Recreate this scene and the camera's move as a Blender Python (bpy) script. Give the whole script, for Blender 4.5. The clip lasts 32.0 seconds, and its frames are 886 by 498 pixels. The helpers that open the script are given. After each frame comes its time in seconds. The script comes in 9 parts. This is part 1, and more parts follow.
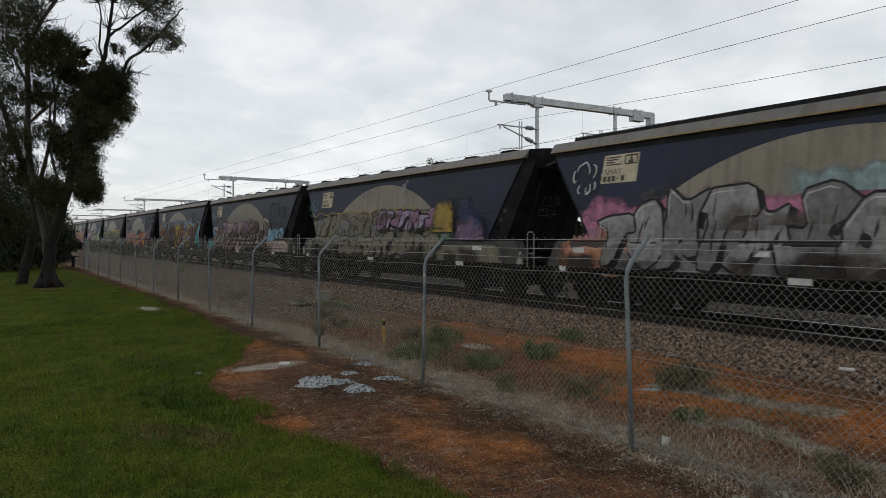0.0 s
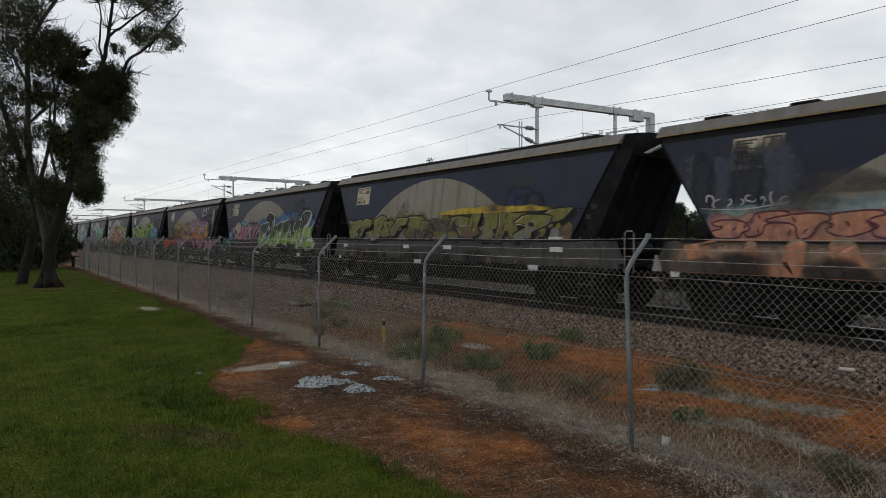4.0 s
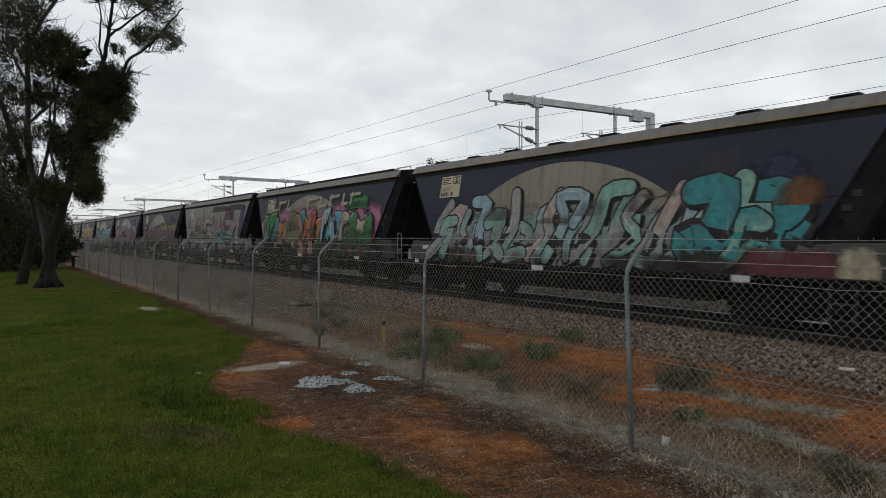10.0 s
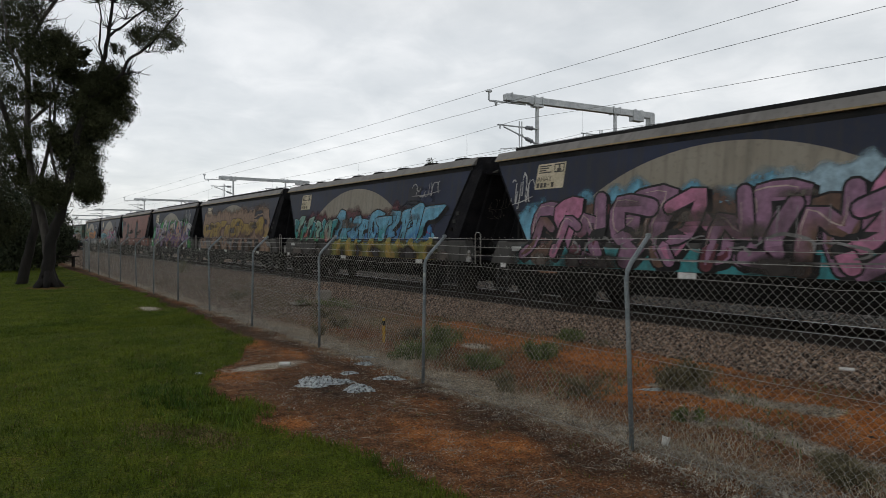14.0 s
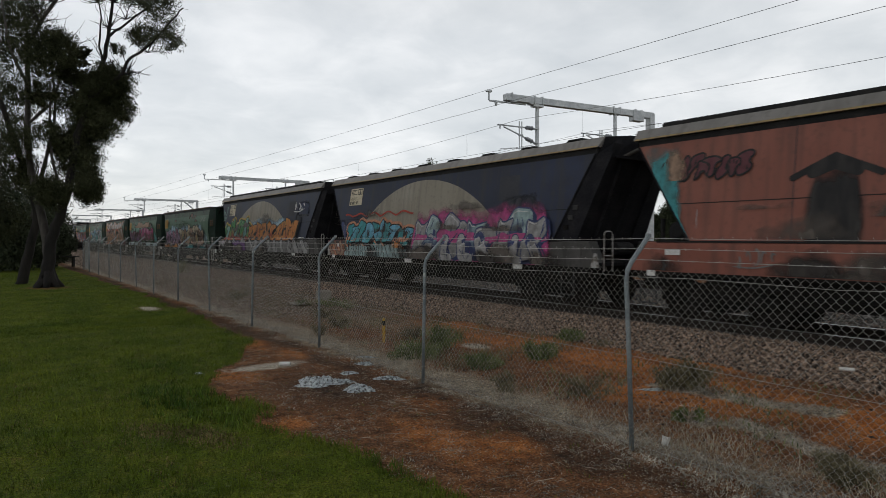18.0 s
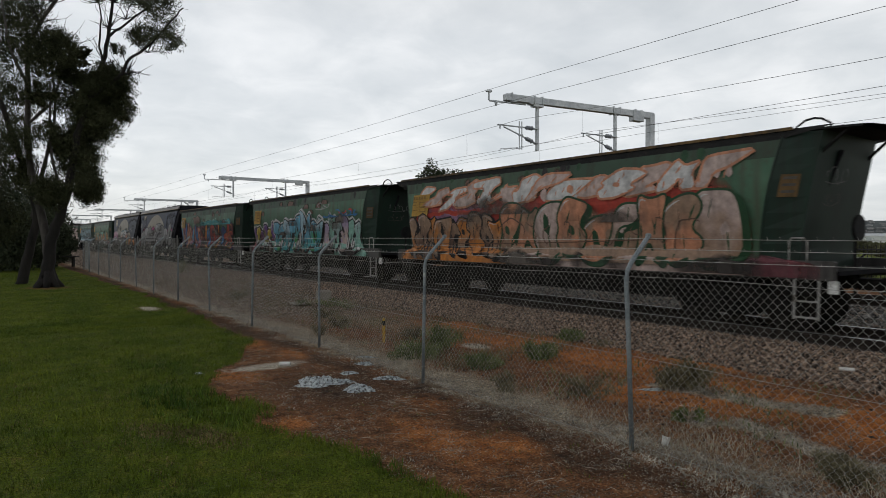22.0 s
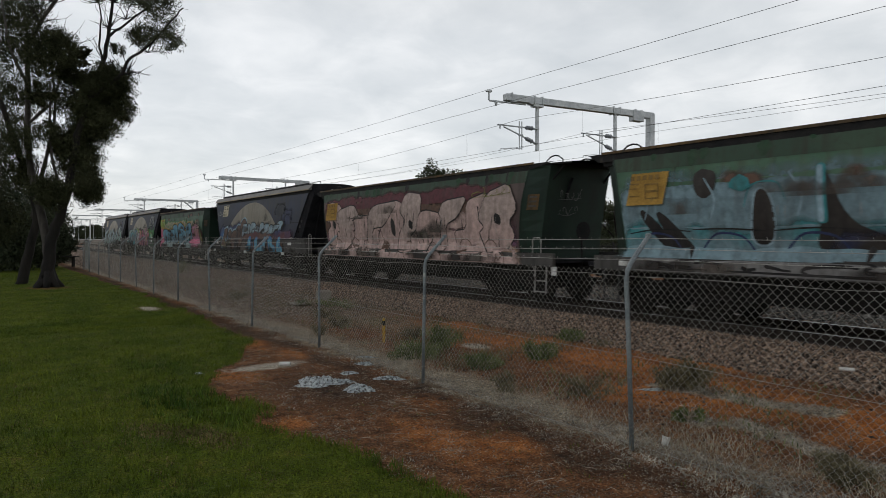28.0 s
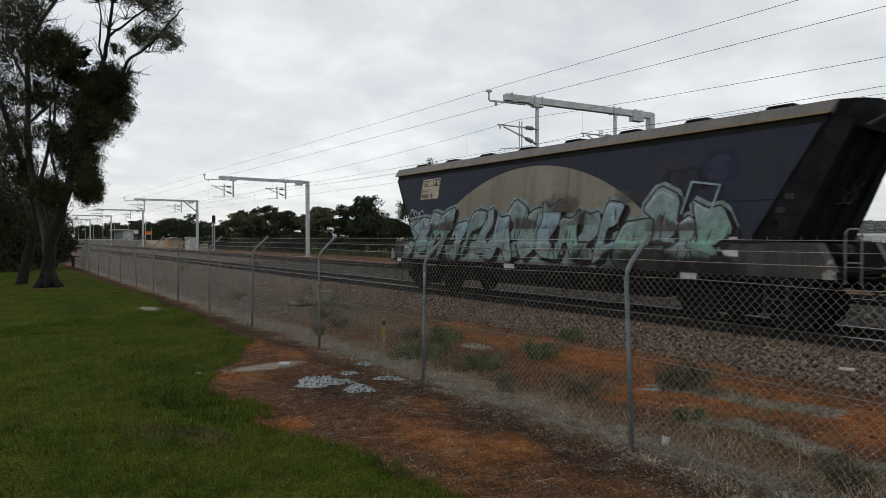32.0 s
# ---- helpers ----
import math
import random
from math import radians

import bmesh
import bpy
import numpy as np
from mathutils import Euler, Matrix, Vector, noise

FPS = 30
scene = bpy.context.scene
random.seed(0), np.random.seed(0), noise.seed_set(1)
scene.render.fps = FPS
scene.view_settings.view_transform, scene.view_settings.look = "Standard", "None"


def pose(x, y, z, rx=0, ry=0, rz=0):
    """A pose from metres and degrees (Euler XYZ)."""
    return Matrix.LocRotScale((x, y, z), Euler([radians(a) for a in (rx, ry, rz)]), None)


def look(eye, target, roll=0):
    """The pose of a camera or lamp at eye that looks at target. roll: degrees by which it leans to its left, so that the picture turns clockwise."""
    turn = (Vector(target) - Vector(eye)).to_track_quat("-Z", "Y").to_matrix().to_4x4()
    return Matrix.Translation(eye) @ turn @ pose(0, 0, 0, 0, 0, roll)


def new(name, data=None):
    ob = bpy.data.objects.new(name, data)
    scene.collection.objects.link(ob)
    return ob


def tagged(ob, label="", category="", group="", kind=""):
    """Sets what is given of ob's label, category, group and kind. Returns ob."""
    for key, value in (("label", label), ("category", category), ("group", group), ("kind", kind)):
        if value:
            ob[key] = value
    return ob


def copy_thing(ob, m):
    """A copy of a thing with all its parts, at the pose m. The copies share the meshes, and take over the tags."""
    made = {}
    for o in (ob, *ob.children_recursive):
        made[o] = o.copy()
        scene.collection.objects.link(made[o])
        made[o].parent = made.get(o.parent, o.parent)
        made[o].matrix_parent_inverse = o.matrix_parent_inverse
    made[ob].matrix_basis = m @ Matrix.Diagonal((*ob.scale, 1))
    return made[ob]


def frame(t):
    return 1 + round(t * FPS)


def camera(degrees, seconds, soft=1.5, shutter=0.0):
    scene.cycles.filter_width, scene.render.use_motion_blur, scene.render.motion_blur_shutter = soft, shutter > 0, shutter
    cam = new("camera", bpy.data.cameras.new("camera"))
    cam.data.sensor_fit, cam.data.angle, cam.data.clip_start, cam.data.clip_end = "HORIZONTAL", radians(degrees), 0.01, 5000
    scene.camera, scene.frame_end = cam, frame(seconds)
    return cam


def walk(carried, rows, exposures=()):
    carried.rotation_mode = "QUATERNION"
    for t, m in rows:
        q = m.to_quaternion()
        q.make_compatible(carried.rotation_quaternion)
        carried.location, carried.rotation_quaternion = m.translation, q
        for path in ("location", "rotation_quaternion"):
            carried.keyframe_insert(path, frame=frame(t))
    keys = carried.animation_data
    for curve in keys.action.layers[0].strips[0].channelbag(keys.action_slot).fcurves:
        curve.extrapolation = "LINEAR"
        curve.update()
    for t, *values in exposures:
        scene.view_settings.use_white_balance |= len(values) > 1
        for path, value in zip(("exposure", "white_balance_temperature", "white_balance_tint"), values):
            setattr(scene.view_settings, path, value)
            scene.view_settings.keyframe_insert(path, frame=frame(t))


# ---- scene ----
EYE = (0.0, 0.0, 2.15)
cam = camera(71.15, 32.0, soft=0.65, shutter=0.09)
VIEW = pose(*EYE, 90 - 1.07, 0, -36.43)
walk(cam, [(0.0, VIEW), (32.0, VIEW)], exposures=[(0.0, 0.0), (32.0, 0.0)])

# ---- light: a closed overcast sky and a weak, very soft sun ----
sky = bpy.data.worlds.new("overcast_sky")
scene.world = sky
sky.use_nodes = True


def build_sky():
    nt = sky.node_tree
    nt.nodes.clear()
    N, K = nt.nodes.new, nt.links.new
    out, bg = N("ShaderNodeOutputWorld"), N("ShaderNodeBackground")
    co = N("ShaderNodeTexCoord")
    sep = N("ShaderNodeSeparateXYZ")
    K(co.outputs["Generated"], sep.inputs[0])
    up = N("ShaderNodeMath")
    up.operation = "MAXIMUM"
    K(sep.outputs["Z"], up.inputs[0])
    up.inputs[1].default_value = 0.0
    lift = N("ShaderNodeMath")
    lift.operation = "ADD"
    K(up.outputs[0], lift.inputs[0])
    lift.inputs[1].default_value = 0.22
    flat = N("ShaderNodeVectorMath")
    flat.operation = "DIVIDE"
    K(co.outputs["Generated"], flat.inputs[0])
    three = N("ShaderNodeCombineXYZ")
    for i in range(3):
        K(lift.outputs[0], three.inputs[i])
    K(three.outputs[0], flat.inputs[1])
    big, small = N("ShaderNodeTexNoise"), N("ShaderNodeTexNoise")
    for n, s, d, r in ((big, 1.05, 3.0, 0.5), (small, 3.6, 5.0, 0.55)):
        n.inputs["Scale"].default_value = s
        n.inputs["Detail"].default_value = d
        n.inputs["Roughness"].default_value = r
        n.inputs["Distortion"].default_value = 0.35
        K(flat.outputs[0], n.inputs["Vector"])
    mixn = N("ShaderNodeMix")
    mixn.inputs["Factor"].default_value = 0.42
    K(big.outputs["Fac"], mixn.inputs[2])
    K(small.outputs["Fac"], mixn.inputs[3])
    ramp = N("ShaderNodeValToRGB")
    e = ramp.color_ramp.elements
    e[0].position, e[0].color = 0.36, (0.595, 0.625, 0.645, 1)
    e[1].position, e[1].color = 0.64, (0.87, 0.878, 0.88, 1)
    mid = e.new(0.5)
    mid.color = (0.70, 0.722, 0.735, 1)
    K(mixn.outputs[0], ramp.inputs[0])
    air = N("ShaderNodeTexSky")
    air.sky_type = "NISHITA"
    air.sun_disc = False
    air.sun_elevation = radians(48)
    air.sun_rotation = radians(-15)
    thin = N("ShaderNodeMix")
    thin.data_type = "RGBA"
    thin.blend_type = "ADD"
    thin.inputs["Factor"].default_value = 0.012
    K(ramp.outputs[0], thin.inputs[6])
    K(air.outputs[0], thin.inputs[7])
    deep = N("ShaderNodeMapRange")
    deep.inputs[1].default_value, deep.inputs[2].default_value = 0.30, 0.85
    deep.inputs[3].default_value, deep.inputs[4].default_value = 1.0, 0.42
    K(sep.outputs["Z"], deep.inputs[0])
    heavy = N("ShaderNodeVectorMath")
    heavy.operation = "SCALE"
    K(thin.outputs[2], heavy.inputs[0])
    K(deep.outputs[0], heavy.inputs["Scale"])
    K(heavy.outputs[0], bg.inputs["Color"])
    bg.inputs["Strength"].default_value = 1.0
    K(bg.outputs[0], out.inputs[0])


build_sky()
sun = new("sun", bpy.data.lights.new("sun", "SUN"))
sun.data.energy = 0.25
sun.data.angle = radians(35)
sun.data.color = (1.0, 0.97, 0.93)
sun.matrix_world = look((0, 0, 60), (14, -52, 0))

# ---- materials ----


def surface(name, ca, cb, scale=4.0, rough=0.85, bump=0.15, metal=0.0, grain=40.0, stretch=(1, 1, 1), spots=None, vary=0.0, spec=0.4):
    """Two colours mixed by broad noise, a fine grain over them, and relief from both."""
    m = bpy.data.materials.new(name)
    m.use_nodes = True
    nt = m.node_tree
    N, K = nt.nodes.new, nt.links.new
    bsdf = nt.nodes["Principled BSDF"]
    co, mp = N("ShaderNodeTexCoord"), N("ShaderNodeMapping")
    mp.inputs["Scale"].default_value = stretch
    K(co.outputs["Object"], mp.inputs[0])
    big, fine = N("ShaderNodeTexNoise"), N("ShaderNodeTexNoise")
    big.inputs["Scale"].default_value, big.inputs["Detail"].default_value = scale, 6.0
    fine.inputs["Scale"].default_value, fine.inputs["Detail"].default_value = grain, 4.0
    K(mp.outputs[0], big.inputs["Vector"])
    K(co.outputs["Object"], fine.inputs["Vector"])
    ramp = N("ShaderNodeValToRGB")
    ramp.color_ramp.elements[0].position, ramp.color_ramp.elements[1].position = 0.34, 0.66
    ramp.color_ramp.elements[0].color, ramp.color_ramp.elements[1].color = (*ca, 1), (*cb, 1)
    K(big.outputs["Fac"], ramp.inputs[0])
    col = ramp.outputs[0]
    tone = N("ShaderNodeHueSaturation")
    val = N("ShaderNodeMapRange")
    val.inputs[1].default_value, val.inputs[2].default_value = 0.25, 0.75
    val.inputs[3].default_value, val.inputs[4].default_value = 0.72, 1.28
    K(fine.outputs["Fac"], val.inputs[0])
    K(val.outputs[0], tone.inputs["Value"])
    K(col, tone.inputs["Color"])
    col = tone.outputs[0]
    if vary:
        info, rnd, tone2 = N("ShaderNodeNewGeometry"), N("ShaderNodeMapRange"), N("ShaderNodeHueSaturation")
        rnd.inputs[3].default_value, rnd.inputs[4].default_value = 1 - vary, 1 + vary
        K(info.outputs["Random Per Island"], rnd.inputs[0])
        K(rnd.outputs[0], tone2.inputs["Value"])
        K(col, tone2.inputs["Color"])
        col = tone2.outputs[0]
    if spots:
        sc, lo, hi = spots
        no, rp, mx = N("ShaderNodeTexNoise"), N("ShaderNodeValToRGB"), N("ShaderNodeMix")
        no.inputs["Scale"].default_value, no.inputs["Detail"].default_value = lo, 8.0
        rp.color_ramp.elements[0].position, rp.color_ramp.elements[1].position = hi, hi + 0.1
        K(co.outputs["Object"], no.inputs["Vector"])
        K(no.outputs["Fac"], rp.inputs[0])
        mx.data_type = "RGBA"
        K(rp.outputs[0], mx.inputs["Factor"])
        K(col, mx.inputs[6])
        mx.inputs[7].default_value = (*sc, 1)
        col = mx.outputs[2]
    K(col, bsdf.inputs["Base Color"])
    bsdf.inputs["Roughness"].default_value = rough
    bsdf.inputs["Metallic"].default_value = metal
    bsdf.inputs["Specular IOR Level"].default_value = spec
    if bump:
        bp = N("ShaderNodeBump")
        bp.inputs["Strength"].default_value, bp.inputs["Distance"].default_value = bump, 0.02
        K(fine.outputs["Fac"], bp.inputs["Height"])
        K(bp.outputs[0], bsdf.inputs["Normal"])
    return m


def weathered(name, paint, grime_shade, fade, amount=0.5):
    """Old wagon paint: broad fading, streaks that run down the sheet, and road grime."""
    m = bpy.data.materials.new(name)
    m.use_nodes = True
    nt = m.node_tree
    N, K = nt.nodes.new, nt.links.new
    bsdf = nt.nodes["Principled BSDF"]
    co = N("ShaderNodeTexCoord")
    info = N("ShaderNodeObjectInfo")
    shift = N("ShaderNodeVectorMath")
    K(co.outputs["Object"], shift.inputs[0])
    ten = N("ShaderNodeMath")
    ten.operation = "MULTIPLY"
    ten.inputs[1].default_value = 60.0
    K(info.outputs["Random"], ten.inputs[0])
    K(ten.outputs[0], shift.inputs[1])
    cols = [None, None]
    cur = None
    for stretch, sc, lo, hi, colour, amt in (((1, 0.5, 0.8), 1.2, 0.42, 0.72, fade, 0.8), ((1, 3.2, 0.22), 1.6, 0.47, 0.70, grime_shade, amount), ((1, 1, 1), 9.0, 0.55, 0.75, grime_shade, 0.5)):
        mp, no, mr, mx = N("ShaderNodeMapping"), N("ShaderNodeTexNoise"), N("ShaderNodeMapRange"), N("ShaderNodeMix")
        mp.inputs["Scale"].default_value = stretch
        K(shift.outputs[0], mp.inputs[0])
        K(mp.outputs[0], no.inputs["Vector"])
        no.inputs["Scale"].default_value, no.inputs["Detail"].default_value = sc, 6.0
        mr.inputs[1].default_value, mr.inputs[2].default_value = lo, hi
        mr.inputs[4].default_value = amt
        K(no.outputs["Fac"], mr.inputs[0])
        mx.data_type = "RGBA"
        K(mr.outputs[0], mx.inputs["Factor"])
        if cur is None:
            mx.inputs[6].default_value = (*paint, 1)
        else:
            K(cur, mx.inputs[6])
        mx.inputs[7].default_value = (*colour, 1)
        cur = mx.outputs[2]
    K(cur, bsdf.inputs["Base Color"])
    bsdf.inputs["Roughness"].default_value = 0.55
    bsdf.inputs["Specular IOR Level"].default_value = 0.3
    return m


def spray(name, low, high, soft=0.35):
    """Sprayed lettering: one colour fades into another up the sheet, with overspray clouds and grime."""
    m = bpy.data.materials.new(name)
    m.use_nodes = True
    nt = m.node_tree
    N, K = nt.nodes.new, nt.links.new
    bsdf = nt.nodes["Principled BSDF"]
    co, sep = N("ShaderNodeTexCoord"), N("ShaderNodeSeparateXYZ")
    K(co.outputs["Object"], sep.inputs[0])
    no = N("ShaderNodeTexNoise")
    no.inputs["Scale"].default_value, no.inputs["Detail"].default_value = 1.3, 5.0
    K(co.outputs["Object"], no.inputs["Vector"])
    rise, add = N("ShaderNodeMapRange"), N("ShaderNodeMath")
    rise.inputs[1].default_value, rise.inputs[2].default_value = 1.0, 3.0
    K(sep.outputs["Z"], rise.inputs[0])
    add.operation = "ADD"
    K(rise.outputs[0], add.inputs[0])
    K(no.outputs["Fac"], add.inputs[1])
    ramp = N("ShaderNodeValToRGB")
    ramp.color_ramp.elements[0].position, ramp.color_ramp.elements[1].position = 1.03 - soft, 0.92 + soft * 0.2
    ramp.color_ramp.elements[0].color, ramp.color_ramp.elements[1].color = (*low, 1), (*high, 1)
    half = N("ShaderNodeMath")
    half.operation = "MULTIPLY"
    half.inputs[1].default_value = 0.9
    K(add.outputs[0], half.inputs[0])
    K(half.outputs[0], ramp.inputs[0])
    dirt, dr, mx = N("ShaderNodeTexNoise"), N("ShaderNodeMapRange"), N("ShaderNodeMix")
    dm = N("ShaderNodeMapping")
    dm.inputs["Scale"].default_value = (1, 2.2, 0.5)
    K(co.outputs["Object"], dm.inputs[0])
    K(dm.outputs[0], dirt.inputs["Vector"])
    dirt.inputs["Scale"].default_value, dirt.inputs["Detail"].default_value = 2.4, 6.0
    dr.inputs[1].default_value, dr.inputs[2].default_value, dr.inputs[4].default_value = 0.44, 0.78, 0.54
    K(dirt.outputs["Fac"], dr.inputs[0])
    mx.data_type = "RGBA"
    K(dr.outputs[0], mx.inputs["Factor"])
    K(ramp.outputs[0], mx.inputs[6])
    mx.inputs[7].default_value = (0.07, 0.062, 0.055, 1)
    mott, mr2, tone = N("ShaderNodeTexNoise"), N("ShaderNodeMapRange"), N("ShaderNodeHueSaturation")
    mott.inputs["Scale"].default_value, mott.inputs["Detail"].default_value, mott.inputs["Roughness"].default_value = 7.0, 8.0, 0.65
    K(co.outputs["Object"], mott.inputs["Vector"])
    mr2.inputs[1].default_value, mr2.inputs[2].default_value = 0.3, 0.7
    mr2.inputs[3].default_value, mr2.inputs[4].default_value = 0.66, 1.24
    K(mott.outputs["Fac"], mr2.inputs[0])
    K(mr2.outputs[0], tone.inputs["Value"])
    K(mx.outputs[2], tone.inputs["Color"])
    K(tone.outputs[0], bsdf.inputs["Base Color"])
    # overspray: the paint thins out towards the edge of a field
    cov, mist, cover, sum1 = N("ShaderNodeAttribute"), N("ShaderNodeTexNoise"), N("ShaderNodeMapRange"), N("ShaderNodeMath")
    cov.attribute_name = "cover"
    mist.inputs["Scale"].default_value, mist.inputs["Detail"].default_value = 3.5, 5.0
    K(co.outputs["Object"], mist.inputs["Vector"])
    sum1.operation = "ADD"
    K(cov.outputs["Fac"], sum1.inputs[0])
    K(mist.outputs["Fac"], sum1.inputs[1])
    cover.inputs[1].default_value, cover.inputs[2].default_value = 0.48, 1.15
    K(sum1.outputs[0], cover.inputs[0])
    K(cover.outputs[0], bsdf.inputs["Alpha"])
    bsdf.inputs["Roughness"].default_value = 0.6
    bsdf.inputs["Specular IOR Level"].default_value = 0.3
    return m


GALV = surface("galvanised_steel", (0.44, 0.46, 0.48), (0.62, 0.64, 0.65), 3.0, 0.5, 0.05, 0.25, 60, spots=((0.25, 0.2, 0.16), 5.0, 0.68))
FENCE_STEEL = surface("fence_steel", (0.16, 0.185, 0.20), (0.26, 0.285, 0.295), 4.0, 0.55, 0.1, 0.4, 60, spots=((0.5, 0.52, 0.5), 14.0, 0.62))
WIRE_STEEL = surface("fence_wire", (0.31, 0.30, 0.28), (0.48, 0.465, 0.435), 3.0, 0.5, 0, 0.3, 30)
CABLE = surface("overhead_cable", (0.05, 0.05, 0.055), (0.09, 0.09, 0.09), 3.0, 0.6, 0, 0.3)
INSULATOR = surface("insulator_polymer", (0.20, 0.21, 0.23), (0.27, 0.28, 0.30), 8.0, 0.4, 0)
BLACK_STEEL = surface("sooty_black_steel", (0.012, 0.012, 0.013), (0.026, 0.024, 0.023), 2.5, 0.75, 0.2, 0, 30, spots=((0.05, 0.042, 0.036), 3.0, 0.66), spec=0.2)
# near black: the shade below the wagons is in this colour, with the grime
UNDER_STEEL = surface("underframe_shade_grime", (0.010, 0.0095, 0.009), (0.020, 0.018, 0.017), 3.0, 1.0, 0.3, 0, 25, spec=0.03)
END_BLACK = surface("black_end_paint", (0.012, 0.012, 0.015), (0.024, 0.023, 0.025), 2.0, 0.8, 0.15, 0, 25, spots=((0.036, 0.032, 0.030), 2.0, 0.70), spec=0.08)
RAIL_STEEL = surface("rail_steel", (0.018, 0.014, 0.012), (0.040, 0.031, 0.026), 6.0, 0.85, 0.1, 0.0, spec=0.15)
RAIL_HEAD = surface("polished_rail_head", (0.26, 0.255, 0.25), (0.36, 0.36, 0.355), 2.0, 0.30, 0, 1.0, 20)
WHITE_PAINT = surface("worn_white_paint", (0.55, 0.55, 0.53), (0.72, 0.72, 0.70), 6.0, 0.6, 0.05, 0, 40, spots=((0.16, 0.13, 0.11), 7.0, 0.62))
DULL_WHITE = surface("dull_dirty_white_paint", (0.22, 0.21, 0.20), (0.42, 0.41, 0.39), 6.0, 0.7, 0.05, 0, 40, spots=((0.10, 0.085, 0.07), 6.0, 0.55))
SLEEPER = surface("concrete_sleeper", (0.22, 0.20, 0.18), (0.30, 0.28, 0.25), 5.0, 0.9, 0.2)

# ---- mesh tools ----


class Shape:
    """Collects plain faces for one mesh."""

    def __init__(self):
        self.v, self.f, self.m, self.cover = [], [], [], []

    def face(self, pts, slot=0):
        n = len(self.v)
        self.v.extend(tuple(p) for p in pts)
        self.f.append(tuple(range(n, n + len(pts))))
        self.m.append(slot)

    def box(self, cx, cy, cz, sx, sy, sz, bevel=0.0, slot=0, turn=None):
        hx, hy, hz = sx / 2, sy / 2, sz / 2
        b = min(bevel, hx * 0.45, hy * 0.45, hz * 0.45)
        ring = [(hx - b, hy), (-hx + b, hy), (-hx, hy - b), (-hx, -hy + b), (-hx + b, -hy), (hx - b, -hy), (hx, -hy + b), (hx, hy - b)] if b > 0 else [(hx, hy), (-hx, hy), (-hx, -hy), (hx, -hy)]
        k = len(ring)
        levels = [(-hz, 1 - b / max(hx, hy)), (-hz + b, 1), (hz - b, 1), (hz, 1 - b / max(hx, hy))] if b > 0 else [(-hz, 1), (hz, 1)]
        n = len(self.v)
        for z, s in levels:
            for x, y in ring:
                p = Vector((x * s, y * s, z))
                if turn is not None:
                    p = turn @ p
                self.v.append((cx + p.x, cy + p.y, cz + p.z))
        for j in range(len(levels) - 1):
            for i in range(k):
                a, c = n + j * k + i, n + j * k + (i + 1) % k
                self.f.append((a, c, c + k, a + k))
                self.m.append(slot)
        self.f.append(tuple(n + i for i in reversed(range(k))))
        self.f.append(tuple(n + (len(levels) - 1) * k + i for i in range(k)))
        self.m.extend((slot, slot))

    def tube(self, pts, r, sides=6, slot=0, caps=True):
        """A tube along pts; r is one radius or one for each point."""
        pts = [Vector(p) for p in pts]
        rs = [r] * len(pts) if isinstance(r, (int, float)) else list(r)
        n = len(self.v)
        ref = Vector((0.13, 0.29, 0.95))
        for i, p in enumerate(pts):
            d = (pts[min(i + 1, len(pts) - 1)] - pts[max(i - 1, 0)]).normalized()
            if abs(d.dot(ref)) > 0.97:
                ref = Vector((0.95, 0.1, 0.2))
            a = d.cross(ref).normalized()
            b = d.cross(a)
            for k in range(sides):
                t = 2 * math.pi * k / sides
                self.v.append(tuple(p + (a * math.cos(t) + b * math.sin(t)) * rs[i]))
        for i in range(len(pts) - 1):
            for k in range(sides):
                q, w = n + i * sides + k, n + i * sides + (k + 1) % sides
                self.f.append((q, w, w + sides, q + sides))
                self.m.append(slot)
        if caps and sides > 2:
            self.f.append(tuple(n + k for k in reversed(range(sides))))
            self.f.append(tuple(n + (len(pts) - 1) * sides + k for k in range(sides)))
            self.m.extend((slot, slot))

    def lathe(self, axis_pts, sides=16, slot=0, axis="x", at=(0, 0, 0)):
        """A body turned about the axis through at; axis_pts are (along, radius)."""
        n = len(self.v)
        for s, r in axis_pts:
            for k in range(sides):
                t = 2 * math.pi * k / sides
                c, d = r * math.cos(t), r * math.sin(t)
                p = (s, c, d) if axis == "x" else ((c, s, d) if axis == "y" else (c, d, s))
                self.v.append((at[0] + p[0], at[1] + p[1], at[2] + p[2]))
        for i in range(len(axis_pts) - 1):
            for k in range(sides):
                q, w = n + i * sides + k, n + i * sides + (k + 1) % sides
                self.f.append((q, w, w + sides, q + sides))
                self.m.append(slot)
        self.f.append(tuple(n + k for k in reversed(range(sides))))
        self.f.append(tuple(n + (len(axis_pts) - 1) * sides + k for k in range(sides)))
        self.m.extend((slot, slot))

    def mesh(self, name, mats, smooth=False):
        me = bpy.data.meshes.new(name)
        me.from_pydata(self.v, [], self.f)
        for m in mats if isinstance(mats, (list, tuple)) else [mats]:
            me.materials.append(m)
        me.polygons.foreach_set("material_index", self.m)
        if len(self.cover) == len(self.v):
            me.attributes.new("cover", "FLOAT", "POINT").data.foreach_set("value", self.cover)
        if smooth:
            me.polygons.foreach_set("use_smooth", [True] * len(self.f))
        me.update()
        return me


def part(name, shape, mats, parent=None, label="", at=None, smooth=False):
    ob = new(name, shape if isinstance(shape, bpy.types.Mesh) else shape.mesh(name, mats, smooth))
    if parent is not None:
        ob.parent = parent
    if at is not None:
        ob.matrix_basis = at
    if label:
        ob["label"] = label
    return ob


def thing(name, label, category, m=None, group="", kind=""):
    ob = new(name)
    ob.empty_display_size = 0.2
    if m is not None:
        ob.matrix_basis = m
    return tagged(ob, label, category, group, kind)


